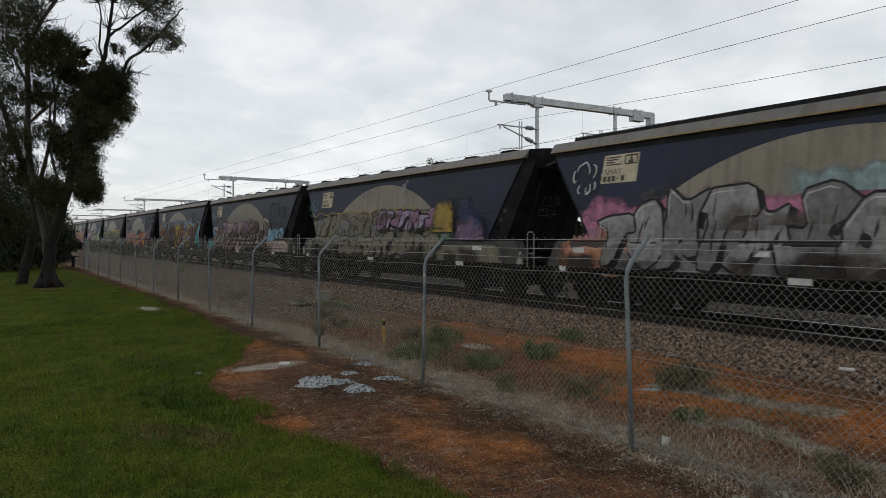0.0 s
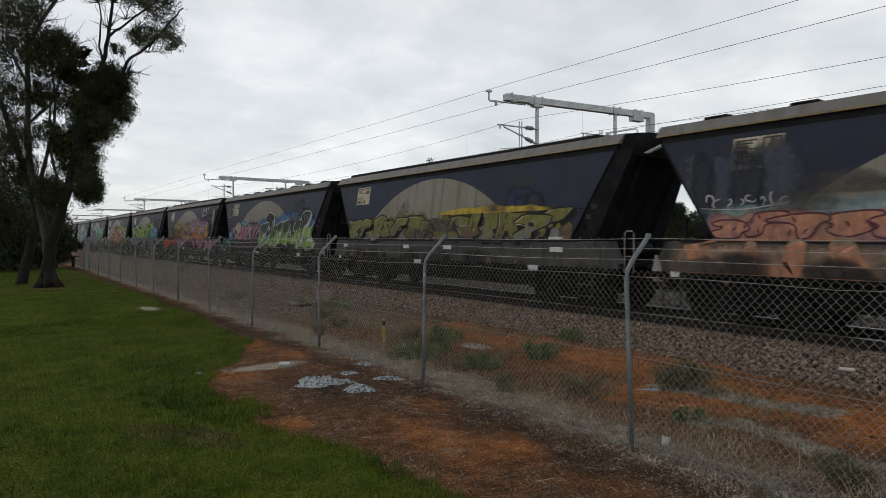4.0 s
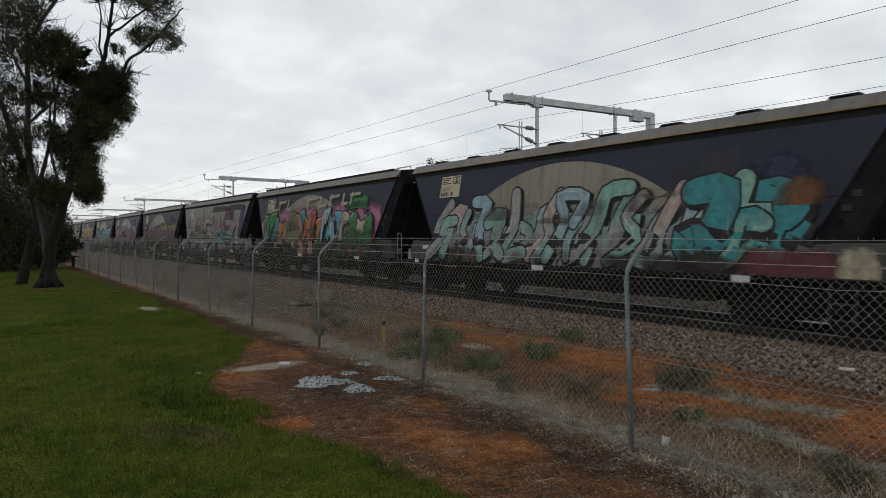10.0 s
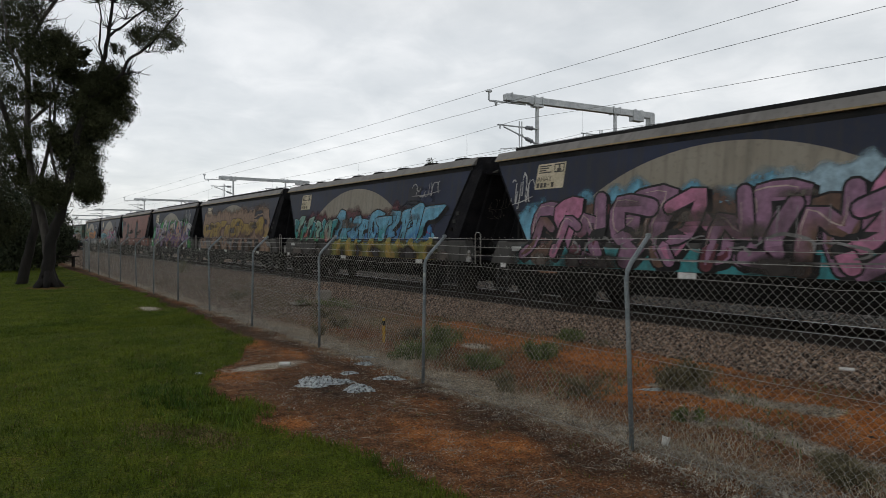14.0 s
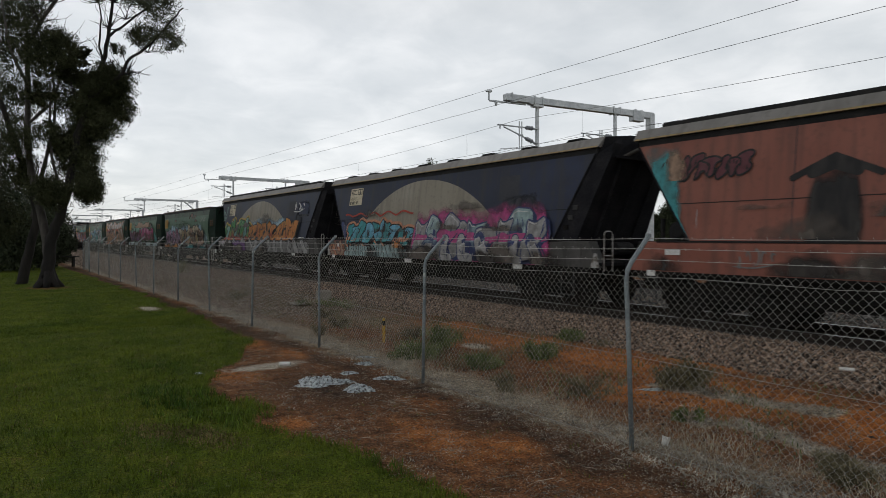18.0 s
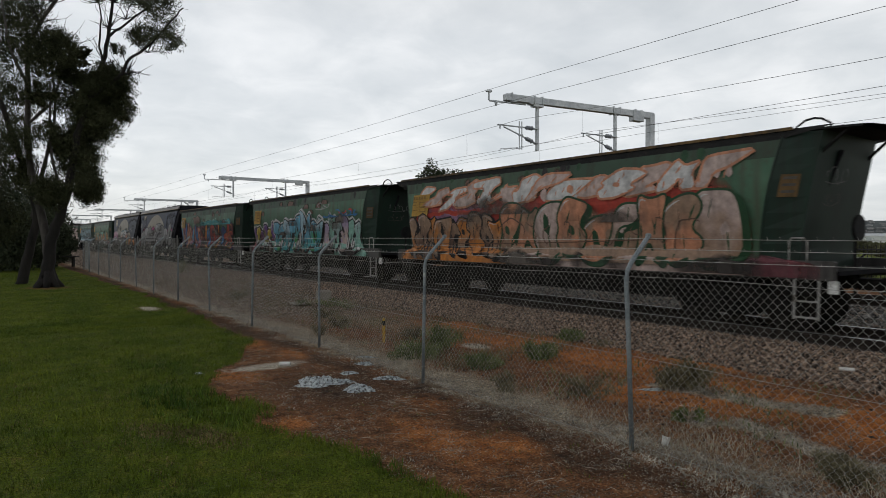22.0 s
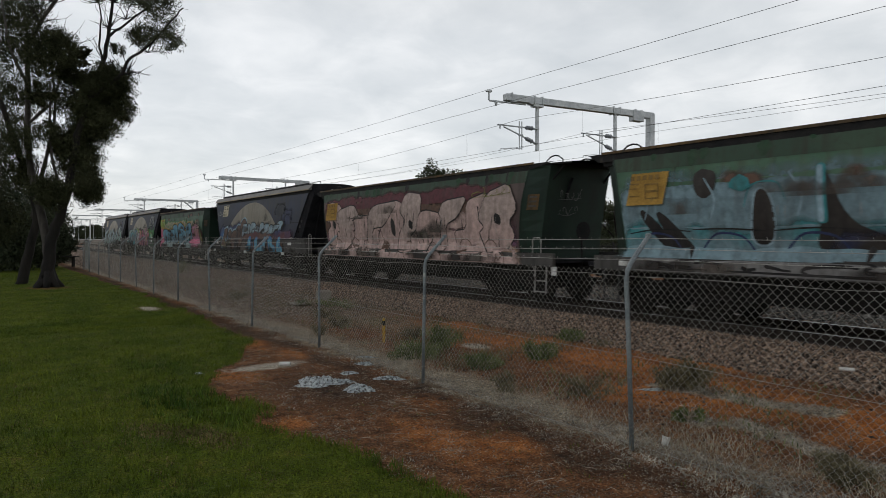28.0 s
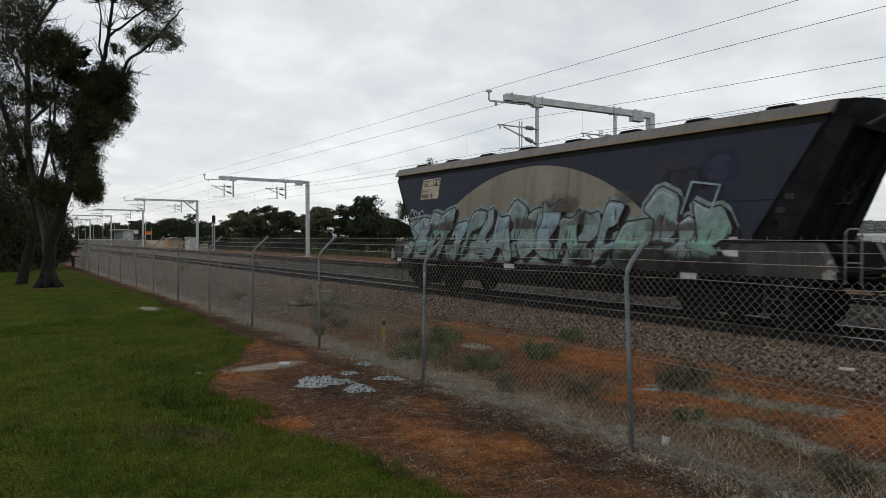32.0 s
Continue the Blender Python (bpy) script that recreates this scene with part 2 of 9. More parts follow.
def cloud_mesh(name, verts, faces, mat):
    me = bpy.data.meshes.new(name)
    verts = np.asarray(verts, dtype=np.float32)
    faces = np.asarray(faces, dtype=np.int32)
    k = faces.shape[1]
    me.vertices.add(len(verts))
    me.vertices.foreach_set("co", verts.ravel())
    me.loops.add(faces.size)
    me.loops.foreach_set("vertex_index", faces.ravel())
    me.polygons.add(len(faces))
    me.polygons.foreach_set("loop_start", np.arange(len(faces), dtype=np.int32) * k)
    me.polygons.foreach_set("loop_total", np.full(len(faces), k, dtype=np.int32))
    for m in mat if isinstance(mat, (list, tuple)) else [mat]:
        me.materials.append(m)
    me.update(calc_edges=True)
    me.validate()
    return me


# ---- the ground: one sheet to the horizon ----
TRACK_X, RAIL_Z = 12.79, 0.42


def wave(x, y, seed, size):
    """Smooth pseudo-random values in about -1..1, by sums of sines."""
    r = np.random.default_rng(seed)
    out = np.zeros_like(x, dtype=float)
    for k in range(9):
        a, w, ph = r.uniform(0, 6.28), r.uniform(0.6, 2.2) / size, r.uniform(0, 6.28)
        out = out + np.sin((x * np.cos(a) + y * np.sin(a)) * w * 3.1 + ph) / 4.0
    return out


LAWN_Y = (-3, 2, 4.06, 4.89, 5.91, 6.82, 7.8, 8.6, 9.34, 10.07, 10.8, 11.67, 13.0, 18.3, 25.9, 45, 60)
LAWN_X = (3.6, 3.3, 3.09, 3.0, 2.72, 2.45, 2.62, 2.5, 2.6, 2.92, 3.5, 4.07, 4.42, 4.6, 4.72, 4.5, 4.3)


def lawn(x, y):
    """1 on the mown grass, 0 on bare ground."""
    edge = np.interp(y, LAWN_Y, LAWN_X) + 0.16 * wave(x, y, 3, 0.9) + 0.07 * wave(x, y, 4, 0.25)
    return np.clip((edge - x) / 0.22 + 0.5, 0, 1)


def blob(x, y, cx, cy, rx, ry):
    return np.clip(1.25 - np.sqrt(((x - cx) / rx) ** 2 + ((y - cy) / ry) ** 2), 0, 1)


def bare(x, y):
    """0 where the lawn is worn through: round a trunk and on a sandy patch by the fence."""
    return 1 - np.maximum(0.9 * blob(x, y, 2.1, 30.9, 1.1, 1.5), blob(x, y, 3.95, 20.3, 0.42, 1.0))


RED_PATCHES = ((8.3, 10.2, 1.0, 1.5), (8.8, 7.2, 1.3, 2.2), (9.2, 12.0, 0.7, 1.4), (8.2, 4.6, 1.3, 1.6), (8.4, 2.6, 1.2, 1.4), (7.3, 5.4, 0.9, 0.7), (2.75, 6.7, 0.35, 0.28),
               (3.1, 9.5, 0.4, 0.6), (4.3, 12.6, 0.35, 1.2), (4.6, 10.9, 0.4, 0.7), (9.2, 9.2, 0.8, 1.6), (10.0, 5.8, 0.5, 1.2), (4.2, 4.7, 0.7, 0.45), (3.9, 5.4, 0.4, 0.8), (4.7, 6.6, 0.35, 0.5))
SAND_PATCHES = ((7.8, 9.5, 0.32, 0.5), (3.75, 10.0, 0.8, 0.36), (3.95, 20.3, 0.36, 0.95), (8.0, 5.0, 0.35, 0.3))


def strips(x, y):
    """1 along two strips of washed-up straw and chips across the red soil."""
    far = np.clip(1.35 - np.abs(x - np.interp(y, (3.2, 4.4, 5.3), (8.35, 8.1, 7.95)) - 0.1 * wave(x, y, 33, 0.4)) / 0.26, 0, 1) * (y > 3.2) * (y < 5.5)
    mid = np.clip(1.35 - np.abs(x - np.interp(y, (1.5, 2.4, 3.45, 4.1), (6.3, 6.72, 7.0, 6.8)) - 0.1 * wave(x, y, 34, 0.4)) / 0.22, 0, 1) * (y < 4.3)
    return np.maximum(far, mid)


def height(x, y):
    z = np.interp(x, (-3000, -8, 2.5, 4.0, 10.0, 10.5, 11.25, 24.0, 25.5, 60, 3000), (0.3, 0.10, 0.03, 0.0, -0.03, 0.02, 0.235, 0.235, 0.05, -0.1, -6))
    near = np.clip(1.0 - np.maximum(np.abs(x) - 25, 0) / 30, 0, 1) * np.clip(1.0 - np.maximum(np.abs(y) - 50, 0) / 60, 0, 1)
    rough = 0.02 * wave(x, y, 11, 1.1) + 0.008 * wave(x, y, 12, 0.3)
    return z + near * rough * np.where(x > 10.4, 0.5, 1.0)


def ground_material():
    m = bpy.data.materials.new("ground_soil_and_grass")
    m.use_nodes = True
    nt = m.node_tree
    N, K = nt.nodes.new, nt.links.new
    bsdf = nt.nodes["Principled BSDF"]
    bsdf.inputs["Roughness"].default_value = 0.95
    bsdf.inputs["Specular IOR Level"].default_value = 0.15
    co = N("ShaderNodeTexCoord")

    def noise(scale, detail=6.0, rough=0.6):
        n = N("ShaderNodeTexNoise")
        n.inputs["Scale"].default_value, n.inputs["Detail"].default_value, n.inputs["Roughness"].default_value = scale, detail, rough
        K(co.outputs["Object"], n.inputs["Vector"])
        return n.outputs["Fac"]

    def ramp(fac, *stops):
        r = N("ShaderNodeValToRGB")
        e = r.color_ramp.elements
        e[0].position, e[0].color = stops[0][0], (*stops[0][1], 1)
        e[1].position, e[1].color = stops[-1][0], (*stops[-1][1], 1)
        for p, c in stops[1:-1]:
            e.new(p).color = (*c, 1)
        K(fac, r.inputs[0])
        return r.outputs[0]

    def blend(fac, a, b):
        x = N("ShaderNodeMix")
        x.data_type = "RGBA"
        K(fac, x.inputs["Factor"])
        K(a, x.inputs[6])
        K(b, x.inputs[7])
        return x.outputs[2]

    def mask(name, sharp=0.25, scale=6.0):
        at, ad, mr = N("ShaderNodeAttribute"), N("ShaderNodeMath"), N("ShaderNodeMapRange")
        at.attribute_name = name
        ad.operation = "ADD"
        K(at.outputs["Fac"], ad.inputs[0])
        K(noise(scale, 8.0), ad.inputs[1])
        mr.inputs[1].default_value, mr.inputs[2].default_value = 1.0 - sharp, 1.0 + sharp
        K(ad.outputs[0], mr.inputs[0])
        return mr.outputs[0]

    dirt = ramp(noise(5.0, 10.0, 0.7), (0.3, (0.046, 0.021, 0.010)), (0.45, (0.150, 0.068, 0.031)), (0.57, (0.23, 0.103, 0.046)), (0.70, (0.37, 0.21, 0.115)))
    red = ramp(noise(4.0, 9.0, 0.65), (0.3, (0.24, 0.074, 0.018)), (0.5, (0.46, 0.158, 0.040)), (0.7, (0.58, 0.24, 0.085)))
    sand = ramp(noise(7.0, 8.0), (0.35, (0.44, 0.38, 0.30)), (0.7, (0.62, 0.56, 0.47)))
    straw = ramp(noise(14.0, 9.0, 0.75), (0.34, (0.095, 0.068, 0.043)), (0.46, (0.30, 0.238, 0.165)), (0.60, (0.58, 0.49, 0.37)))
    green = ramp(noise(2.2, 9.0, 0.7), (0.3, (0.040, 0.056, 0.004)), (0.46, (0.085, 0.120, 0.008)), (0.6, (0.14, 0.155, 0.016)), (0.74, (0.20, 0.15, 0.045)))
    cells = N("ShaderNodeTexVoronoi")
    cells.inputs["Scale"].default_value = 23.0
    K(co.outputs["Object"], cells.inputs["Vector"])
    sp = N("ShaderNodeSeparateColor")
    K(cells.outputs["Color"], sp.inputs[0])
    stone = ramp(sp.outputs[0], (0.0, (0.032, 0.022, 0.016)), (0.4, (0.12, 0.083, 0.061)), (0.8, (0.29, 0.212, 0.160)), (1.0, (0.50, 0.405, 0.33)))
    c = blend(mask("red", 0.42, 4.0), dirt, red)
    c = blend(mask("sand", 0.2, 9.0), c, sand)
    c = blend(mask("straw", 0.3, 11.0), c, straw)
    humus = ramp(noise(8.0, 9.0, 0.7), (0.3, (0.012, 0.008, 0.006)), (0.5, (0.058, 0.035, 0.022)), (0.7, (0.15, 0.10, 0.068)))
    c = blend(mask("humus", 0.3, 5.0), c, humus)
    c = blend(mask("ballast", 0.2, 9.0), c, stone)
    # dark track bed: the shade under a train is painted in with the oil
    grime_shade = ramp(sp.outputs[1], (0.0, (0.022, 0.019, 0.017)), (1.0, (0.055, 0.048, 0.042)))
    c = blend(mask("grime_shade", 0.25, 5.0), c, grime_shade)
    c = blend(mask("grass", 0.25, 7.0), c, green)
    speck = N("ShaderNodeMapRange")
    speck.inputs[1].default_value, speck.inputs[2].default_value = 0.36, 0.64
    speck.inputs[3].default_value, speck.inputs[4].default_value = 0.20, 1.85
    K(noise(42.0, 6.0, 0.75), speck.inputs[0])
    tone = N("ShaderNodeHueSaturation")
    K(speck.outputs[0], tone.inputs["Value"])
    K(c, tone.inputs["Color"])
    K(tone.outputs[0], bsdf.inputs["Base Color"])
    bp = N("ShaderNodeBump")
    bp.inputs["Strength"].default_value, bp.inputs["Distance"].default_value = 1.0, 0.07
    ad = N("ShaderNodeMath")
    ad.operation = "SUBTRACT"
    K(noise(18.0, 8.0, 0.7), ad.inputs[0])
    K(cells.outputs["Distance"], ad.inputs[1])
    K(ad.outputs[0], bp.inputs["Height"])
    K(bp.outputs[0], bsdf.inputs["Normal"])
    return m


def build_ground():
    def lines(lo, hi, step, far):
        mid = np.arange(lo, hi, step)
        out = np.geomspace(1.0, far, 26)
        return np.concatenate((lo - out[::-1], mid, mid[-1] + step * 0 + out))
    xs = lines(-9.0, 13.0, 0.13, 3500)
    ys = lines(-1.0, 34.0, 0.15, 3500)
    gx, gy = np.meshgrid(xs, ys, indexing="ij")
    x, y = gx.ravel(), gy.ravel()
    verts = np.column_stack((x, y, height(x, y)))
    i, j = np.meshgrid(np.arange(len(xs) - 1), np.arange(len(ys) - 1), indexing="ij")
    a = (i * len(ys) + j).ravel()
    faces = np.column_stack((a, a + len(ys), a + len(ys) + 1, a + 1))
    me = cloud_mesh("ground", verts, faces, ground_material())
    g = lawn(x, y)
    g = g * bare(x, y)
    g = np.maximum(g, np.clip((x - 33) / 6, 0, 1))
    red, sand = np.zeros_like(x), np.zeros_like(x)
    for p in RED_PATCHES:
        red = np.maximum(red, blob(x, y, *p) * (0.75 if p[0] < 5.2 else 0.95) + 0.12 * wave(x, y, 21, 0.6))
    for p in SAND_PATCHES:
        sand = np.maximum(sand, blob(x, y, *p))
    straw = np.clip(1 - np.abs(x - 5.65 - 0.2 * wave(x, y, 31, 0.8)) / 0.85, 0, 1) * 0.85
    straw = np.maximum(straw, np.clip(1 - np.abs(x - 8.0) / 2.4, 0, 1) * np.clip((y - 9.5) / 5.0, 0, 1) * np.interp(y, (12, 18), (0.7, 0.4)))
    straw = straw * np.interp(y, (2.0, 3.5, 5.5), (0.45, 0.6, 1.0))
    straw = np.maximum(straw, 0.85 * strips(x, y))
    humus = np.clip(1.1 - np.abs(x - 4.8 - 0.2 * wave(x, y, 35, 0.8)) / 0.5, 0, 1) * 0.68
    humus = np.maximum(humus, 0.72 * blob(x, y, 4.0, 8.0, 1.1, 1.6) * (x > 2.6))
    ballast = np.clip((x - 10.15 - 0.22 * wave(x, y, 41, 0.7)) / 0.5, 0, 1) * (x < 25.6)
    ballast = np.maximum(ballast, 0.5 * np.clip((x - 9.2) / 1.2, 0, 1) * (x < 26))
    ballast = np.maximum(ballast, np.clip((x - 5.3) / 0.6, 0, 1) * (x < 11) * np.clip((y - 12.0) / 5.0, 0, 1) * 0.72)
    # strips along both tracks where that painted shade lies
    grime_shade = np.maximum(np.clip(1.5 - np.abs(x - TRACK_X) / 1.05, 0, 1), 0.8 * np.clip(1.2 - np.abs(x - 20.65) / 1.2, 0, 1))
    for name, val in (("grime_shade", grime_shade), ("grass", g), ("red", red), ("sand", sand), ("straw", straw), ("humus", humus), ("ballast", ballast)):
        at = me.attributes.new(name, "FLOAT", "POINT")
        at.data.foreach_set("value", np.clip(val, 0, 1).astype(np.float32))
    me.polygons.foreach_set("use_smooth", [True] * len(me.polygons))
    tagged(new("ground", me), "red soil and mown green grass with a stony railway formation", "ground", kind="structure")


build_ground()


def scatter_stones(name, label, count, area, size, mat, lift=0.35, seed=1):
    """Broken stones, each an uneven eight-sided lump, joined into one stretch of stuff."""
    r = np.random.default_rng(seed)
    x0, x1, y0, y1, power = area
    x = r.uniform(x0, x1, count)
    y = y0 + (y1 - y0) * r.uniform(0, 1, count) ** power
    s = size * r.uniform(0.55, 1.45, count)
    base = np.array([(1, 0, 0), (0, 1, 0), (-1, 0, 0), (0, -1, 0), (0, 0, 1), (0, 0, -1)], float)
    v = base[None] * r.uniform(0.55, 1.1, (count, 6, 1)) + r.uniform(-0.22, 0.22, (count, 6, 3))
    v[:, :, 2] *= 0.75
    a = r.uniform(0, 6.28, count)
    c, d = np.cos(a)[:, None], np.sin(a)[:, None]
    vx, vy = v[:, :, 0] * c - v[:, :, 1] * d, v[:, :, 0] * d + v[:, :, 1] * c
    v[:, :, 0], v[:, :, 1] = vx, vy
    v = v * s[:, None, None]
    v[:, :, 0] += x[:, None]
    v[:, :, 1] += y[:, None]
    v[:, :, 2] += (height(x, y) + s * lift)[:, None]
    f = np.array([(0, 1, 4), (1, 2, 4), (2, 3, 4), (3, 0, 4), (1, 0, 5), (2, 1, 5), (3, 2, 5), (0, 3, 5)])
    faces = (f[None] + (np.arange(count) * 6)[:, None, None]).reshape(-1, 3)
    ob = new(name, cloud_mesh(name, v.reshape(-1, 3), faces, mat))
    return tagged(ob, label, "ballast", kind="stuff")


STONE = surface("ballast_stone", (0.048, 0.032, 0.023), (0.34, 0.24, 0.175), 14.0, 0.9, 0.3, 0, 60, vary=0.95)
PALE_STONE = surface("pale_gravel", (0.18, 0.16, 0.135), (0.32, 0.29, 0.25), 6.0, 0.9, 0.3, 0, 50, vary=0.4)
scatter_stones("ballast_stones", "crushed brown-grey stone ballast on the track shoulder", 52000, (9.95, 11.8, 0.5, 24.0, 1.5), 0.030, STONE, seed=3)
# stones between the rails, coloured dark for the train's shade as well as oil
SHADED_OILY_STONE = surface("shaded_oily_ballast_stone", (0.030, 0.024, 0.020), (0.085, 0.068, 0.056), 9.0, 0.9, 0.3, 0, 50, vary=0.7)
scatter_stones("track_ballast_stones", "oily stone ballast between the rails, darkened for the train's shade", 24000, (11.75, 13.95, 0.5, 30.0, 1.4), 0.030, SHADED_OILY_STONE, seed=8)
GREY_STONE = surface("grey_ballast_stone", (0.024, 0.022, 0.020), (0.17, 0.158, 0.146), 10.0, 0.9, 0.3, 0, 50, vary=0.9)
scatter_stones("far_ballast_stones", "crushed grey stone ballast between the tracks", 26000, (13.9, 19.5, 1.0, 48.0, 1.3), 0.042, GREY_STONE, seed=4)
scatter_stones("loose_stones", "loose stones strewn on red soil beside the track", 3600, (6.0, 10.3, 0.5, 16.0, 1.2), 0.020, STONE, 0.2, seed=5)
scatter_stones("pale_pebbles", "small pale pebbles and chips on bare soil", 6000, (2.9, 7.5, 2.0, 16.0, 1.3), 0.008, PALE_STONE, 0.2, seed=6)


# ---- the tracks ----
def build_track(name, cx, gauge, y0, y1, label, sleepers):
    """Two rails of true section on concrete sleepers."""
    track = thing(name, label, "railway track", kind="structure")
    for side in (-1, 1):
        s = Shape()
        prof = [(-0.07, -0.17), (0.07, -0.17), (0.07, -0.155), (0.012, -0.14), (0.012, -0.045), (0.036, -0.035), (0.036, -0.004), (-0.036, -0.004), (-0.036, -0.035), (-0.012, -0.045), (-0.012, -0.14), (-0.07, -0.155)]
        x = cx + side * (gauge + 0.072) / 2
        n = len(prof)
        for y in (y0, y1):
            s.v.extend((x + px, y, RAIL_Z + pz) for px, pz in prof)
        for i in range(n):
            s.f.append((i, (i + 1) % n, n + (i + 1) % n, n + i))
            s.m.append(0)
        s.face([(x - 0.036, y0, RAIL_Z), (x + 0.036, y0, RAIL_Z), (x + 0.036, y1, RAIL_Z), (x - 0.036, y1, RAIL_Z)], 1)
        part("rail", s, [RAIL_STEEL, RAIL_HEAD], track)
    if sleepers:
        s = Shape()
        s.box(0, 0, 0, 2.5, 0.24, 0.2, 0.02)
        me = s.mesh("sleeper", SLEEPER)
        for k in range(sleepers):
            part("sleeper", me, None, track, at=pose(cx, -2 + 0.66 * k, RAIL_Z - 0.283))
    return track


build_track("track_1", TRACK_X, 1.435, -60, 900, "standard gauge railway track with polished rails on ballast", 90)
build_track("track_2", 20.65, 1.6, -60, 700, "broad gauge railway track with dull steel rails on ballast", 70)

# ---- chain-link fence ----
FENCE_X, POST_Y0, POST_STEP, POSTS = 5.2, 0.20, 3.655, 14


def fence_line(y):
    return FENCE_X + 0.03 * math.sin(y * 0.7)


def build_fence():
    fence = thing("chain_link_fence", "galvanised chain-link fence with cranked posts and three barbed wires", "fence")
    for k in range(POSTS):
        y = POST_Y0 + POST_STEP * k
        lean = (0.012, -0.03, 0.015, 0.0, 0.02, -0.015, 0.01)[k % 7]
        x = fence_line(y)
        s = Shape()
        s.tube([(x, y, -0.1), (x + lean * 0.5, y - lean, 0.9), (x + lean, y - lean * 2, 1.74), (x + lean + 0.02, y - lean * 2, 1.82), (x + lean + 0.08, y - lean * 2, 1.90), (x + lean + 0.36, y - lean * 2, 2.16)], 0.0245, 10)
        post = part("fence_post", s, FENCE_STEEL, fence, smooth=True)
        c = Shape()
        c.lathe([(-0.02, 0.031), (0.012, 0.031), (0.022, 0.018)], 10, axis="z", at=(x + lean + 0.36, y - lean * 2, 2.17))
        part("cap", c, FENCE_STEEL, post)
        for z in (0.25, 0.75, 1.25, 1.7):
            t = Shape()
            t.tube([(x + lean * z / 1.8 - 0.034 * math.cos(a), y - lean * z + 0.034 * math.sin(a), z + 0.01 * math.sin(3 * a)) for a in (0, 1.2, 2.4, 3.6, 4.8, 6.0)], 0.0022, 3)
            part("tie_wire", t, WIRE_STEEL, post)
    # one woven panel, repeated from post to post: upright zigzag wires, each hooked into the next
    p = Shape()
    w, h, pitch, r = POST_STEP, 1.80, 0.0731, 0.00135
    wires = int(round(2 * w / pitch))
    half = w / wires
    rows = 22
    dz = h / rows / 2
    for k in range(wires):
        pts = []
        for q in range(2 * rows + 1):
            out = 1 if (q + k) % 2 else 0
            y, z = (k + out) * half + (0.0024 if out else -0.0024), 0.02 + q * dz
            bow = 0.022 * math.sin(min(max(y, 0), w) / w * math.pi) * math.sin(min(z / h, 1) * math.pi)
            pts += [(bow + 0.002 * (1 if out else -1), y, z - dz * 0.09), (bow - 0.002 * (1 if out else -1), y, z + dz * 0.09)]
        p.tube(pts, r, 3, caps=False)
    panel = p.mesh("mesh_panel", WIRE_STEEL)
    for k in range(POSTS - 1):
        y = POST_Y0 + POST_STEP * k
        dx = fence_line(y + POST_STEP) - fence_line(y)
        part("mesh_panel", panel, None, fence, at=pose(fence_line(y) + 0.034, y, 0, 0, 0, -math.degrees(math.atan2(dx, POST_STEP))))
    # strand wires and barbs
    y1 = POST_Y0 + POST_STEP * (POSTS - 1)
    for name, dx, z, r in (("strand_wire", 0.04, 1.765, 0.0024), ("strand_wire", 0.04, 0.95, 0.0022), ("strand_wire", 0.04, 0.06, 0.0022), ("barbed_wire", 0.12, 1.925, 0.0026), ("barbed_wire", 0.23, 2.035, 0.0026), ("barbed_wire", 0.345, 2.14, 0.0026)):
        s = Shape()
        pts = []
        for k in range(POSTS - 1):
            for q in range(6):
                y = POST_Y0 + POST_STEP * (k + q / 6)
                sag = 0.014 * math.sin(q / 6 * math.pi) * (1 + 0.6 * math.sin(k * 2.1 + z * 9)) + (0.012 * math.sin(q * 2.4 + k * 1.3) if 1.7 < z < 1.8 else 0)
                pts.append((fence_line(y) + dx + 0.004 * math.sin(y * 5), y, z - sag))
        s.tube(pts, r, 4)
        if name == "barbed_wire":
            for k in range(150):
                y = POST_Y0 + k * 0.14 + 0.02 * math.sin(k * 2.3)
                for d in (0.8, -0.8):
                    s.tube([(fence_line(y) + dx - 0.010 * d, y - 0.004, z - 0.012), (fence_line(y) + dx + 0.010 * d, y + 0.004, z + 0.010)], 0.0009, 3, caps=False)
        part(name, s, WIRE_STEEL, fence)


build_fence()

# ---- the train ----
NAVY = weathered("faded_navy_wagon_paint", (0.015, 0.020, 0.041), (0.034, 0.031, 0.030), (0.021, 0.031, 0.072), 0.6)
SUN_TAN = weathered("faded_tan_emblem", (0.255, 0.225, 0.175), (0.14, 0.12, 0.097), (0.325, 0.295, 0.24), 0.6)
GREEN = weathered("faded_green_wagon_paint", (0.050, 0.118, 0.070), (0.068, 0.062, 0.042), (0.115, 0.20, 0.128), 0.65)
UPPER_BAND = weathered("grimy_upper_strake", (0.036, 0.070, 0.044), (0.038, 0.034, 0.024), (0.062, 0.100, 0.062), 0.8)
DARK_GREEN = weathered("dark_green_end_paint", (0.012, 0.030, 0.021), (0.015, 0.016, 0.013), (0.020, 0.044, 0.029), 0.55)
PALE_GREY = weathered("buffed_pale_grey_paint", (0.27, 0.245, 0.235), (0.085, 0.075, 0.075), (0.36, 0.33, 0.32), 0.85)
RED_BROWN = weathered("red_oxide_wagon_paint", (0.225, 0.078, 0.054), (0.11, 0.052, 0.042), (0.28, 0.105, 0.074), 0.6)
MAUVE = weathered("dull_mauve_wagon_paint", (0.085, 0.058, 0.055), (0.050, 0.040, 0.036), (0.12, 0.085, 0.075), 0.6)
FASCIA = weathered("dusty_grey_roof_edge", (0.17, 0.16, 0.15), (0.085, 0.077, 0.068), (0.23, 0.215, 0.20), 0.5)
OCHRE = weathered("dirty_ochre_line", (0.24, 0.16, 0.06), (0.08, 0.065, 0.05), (0.30, 0.22, 0.10), 0.7)
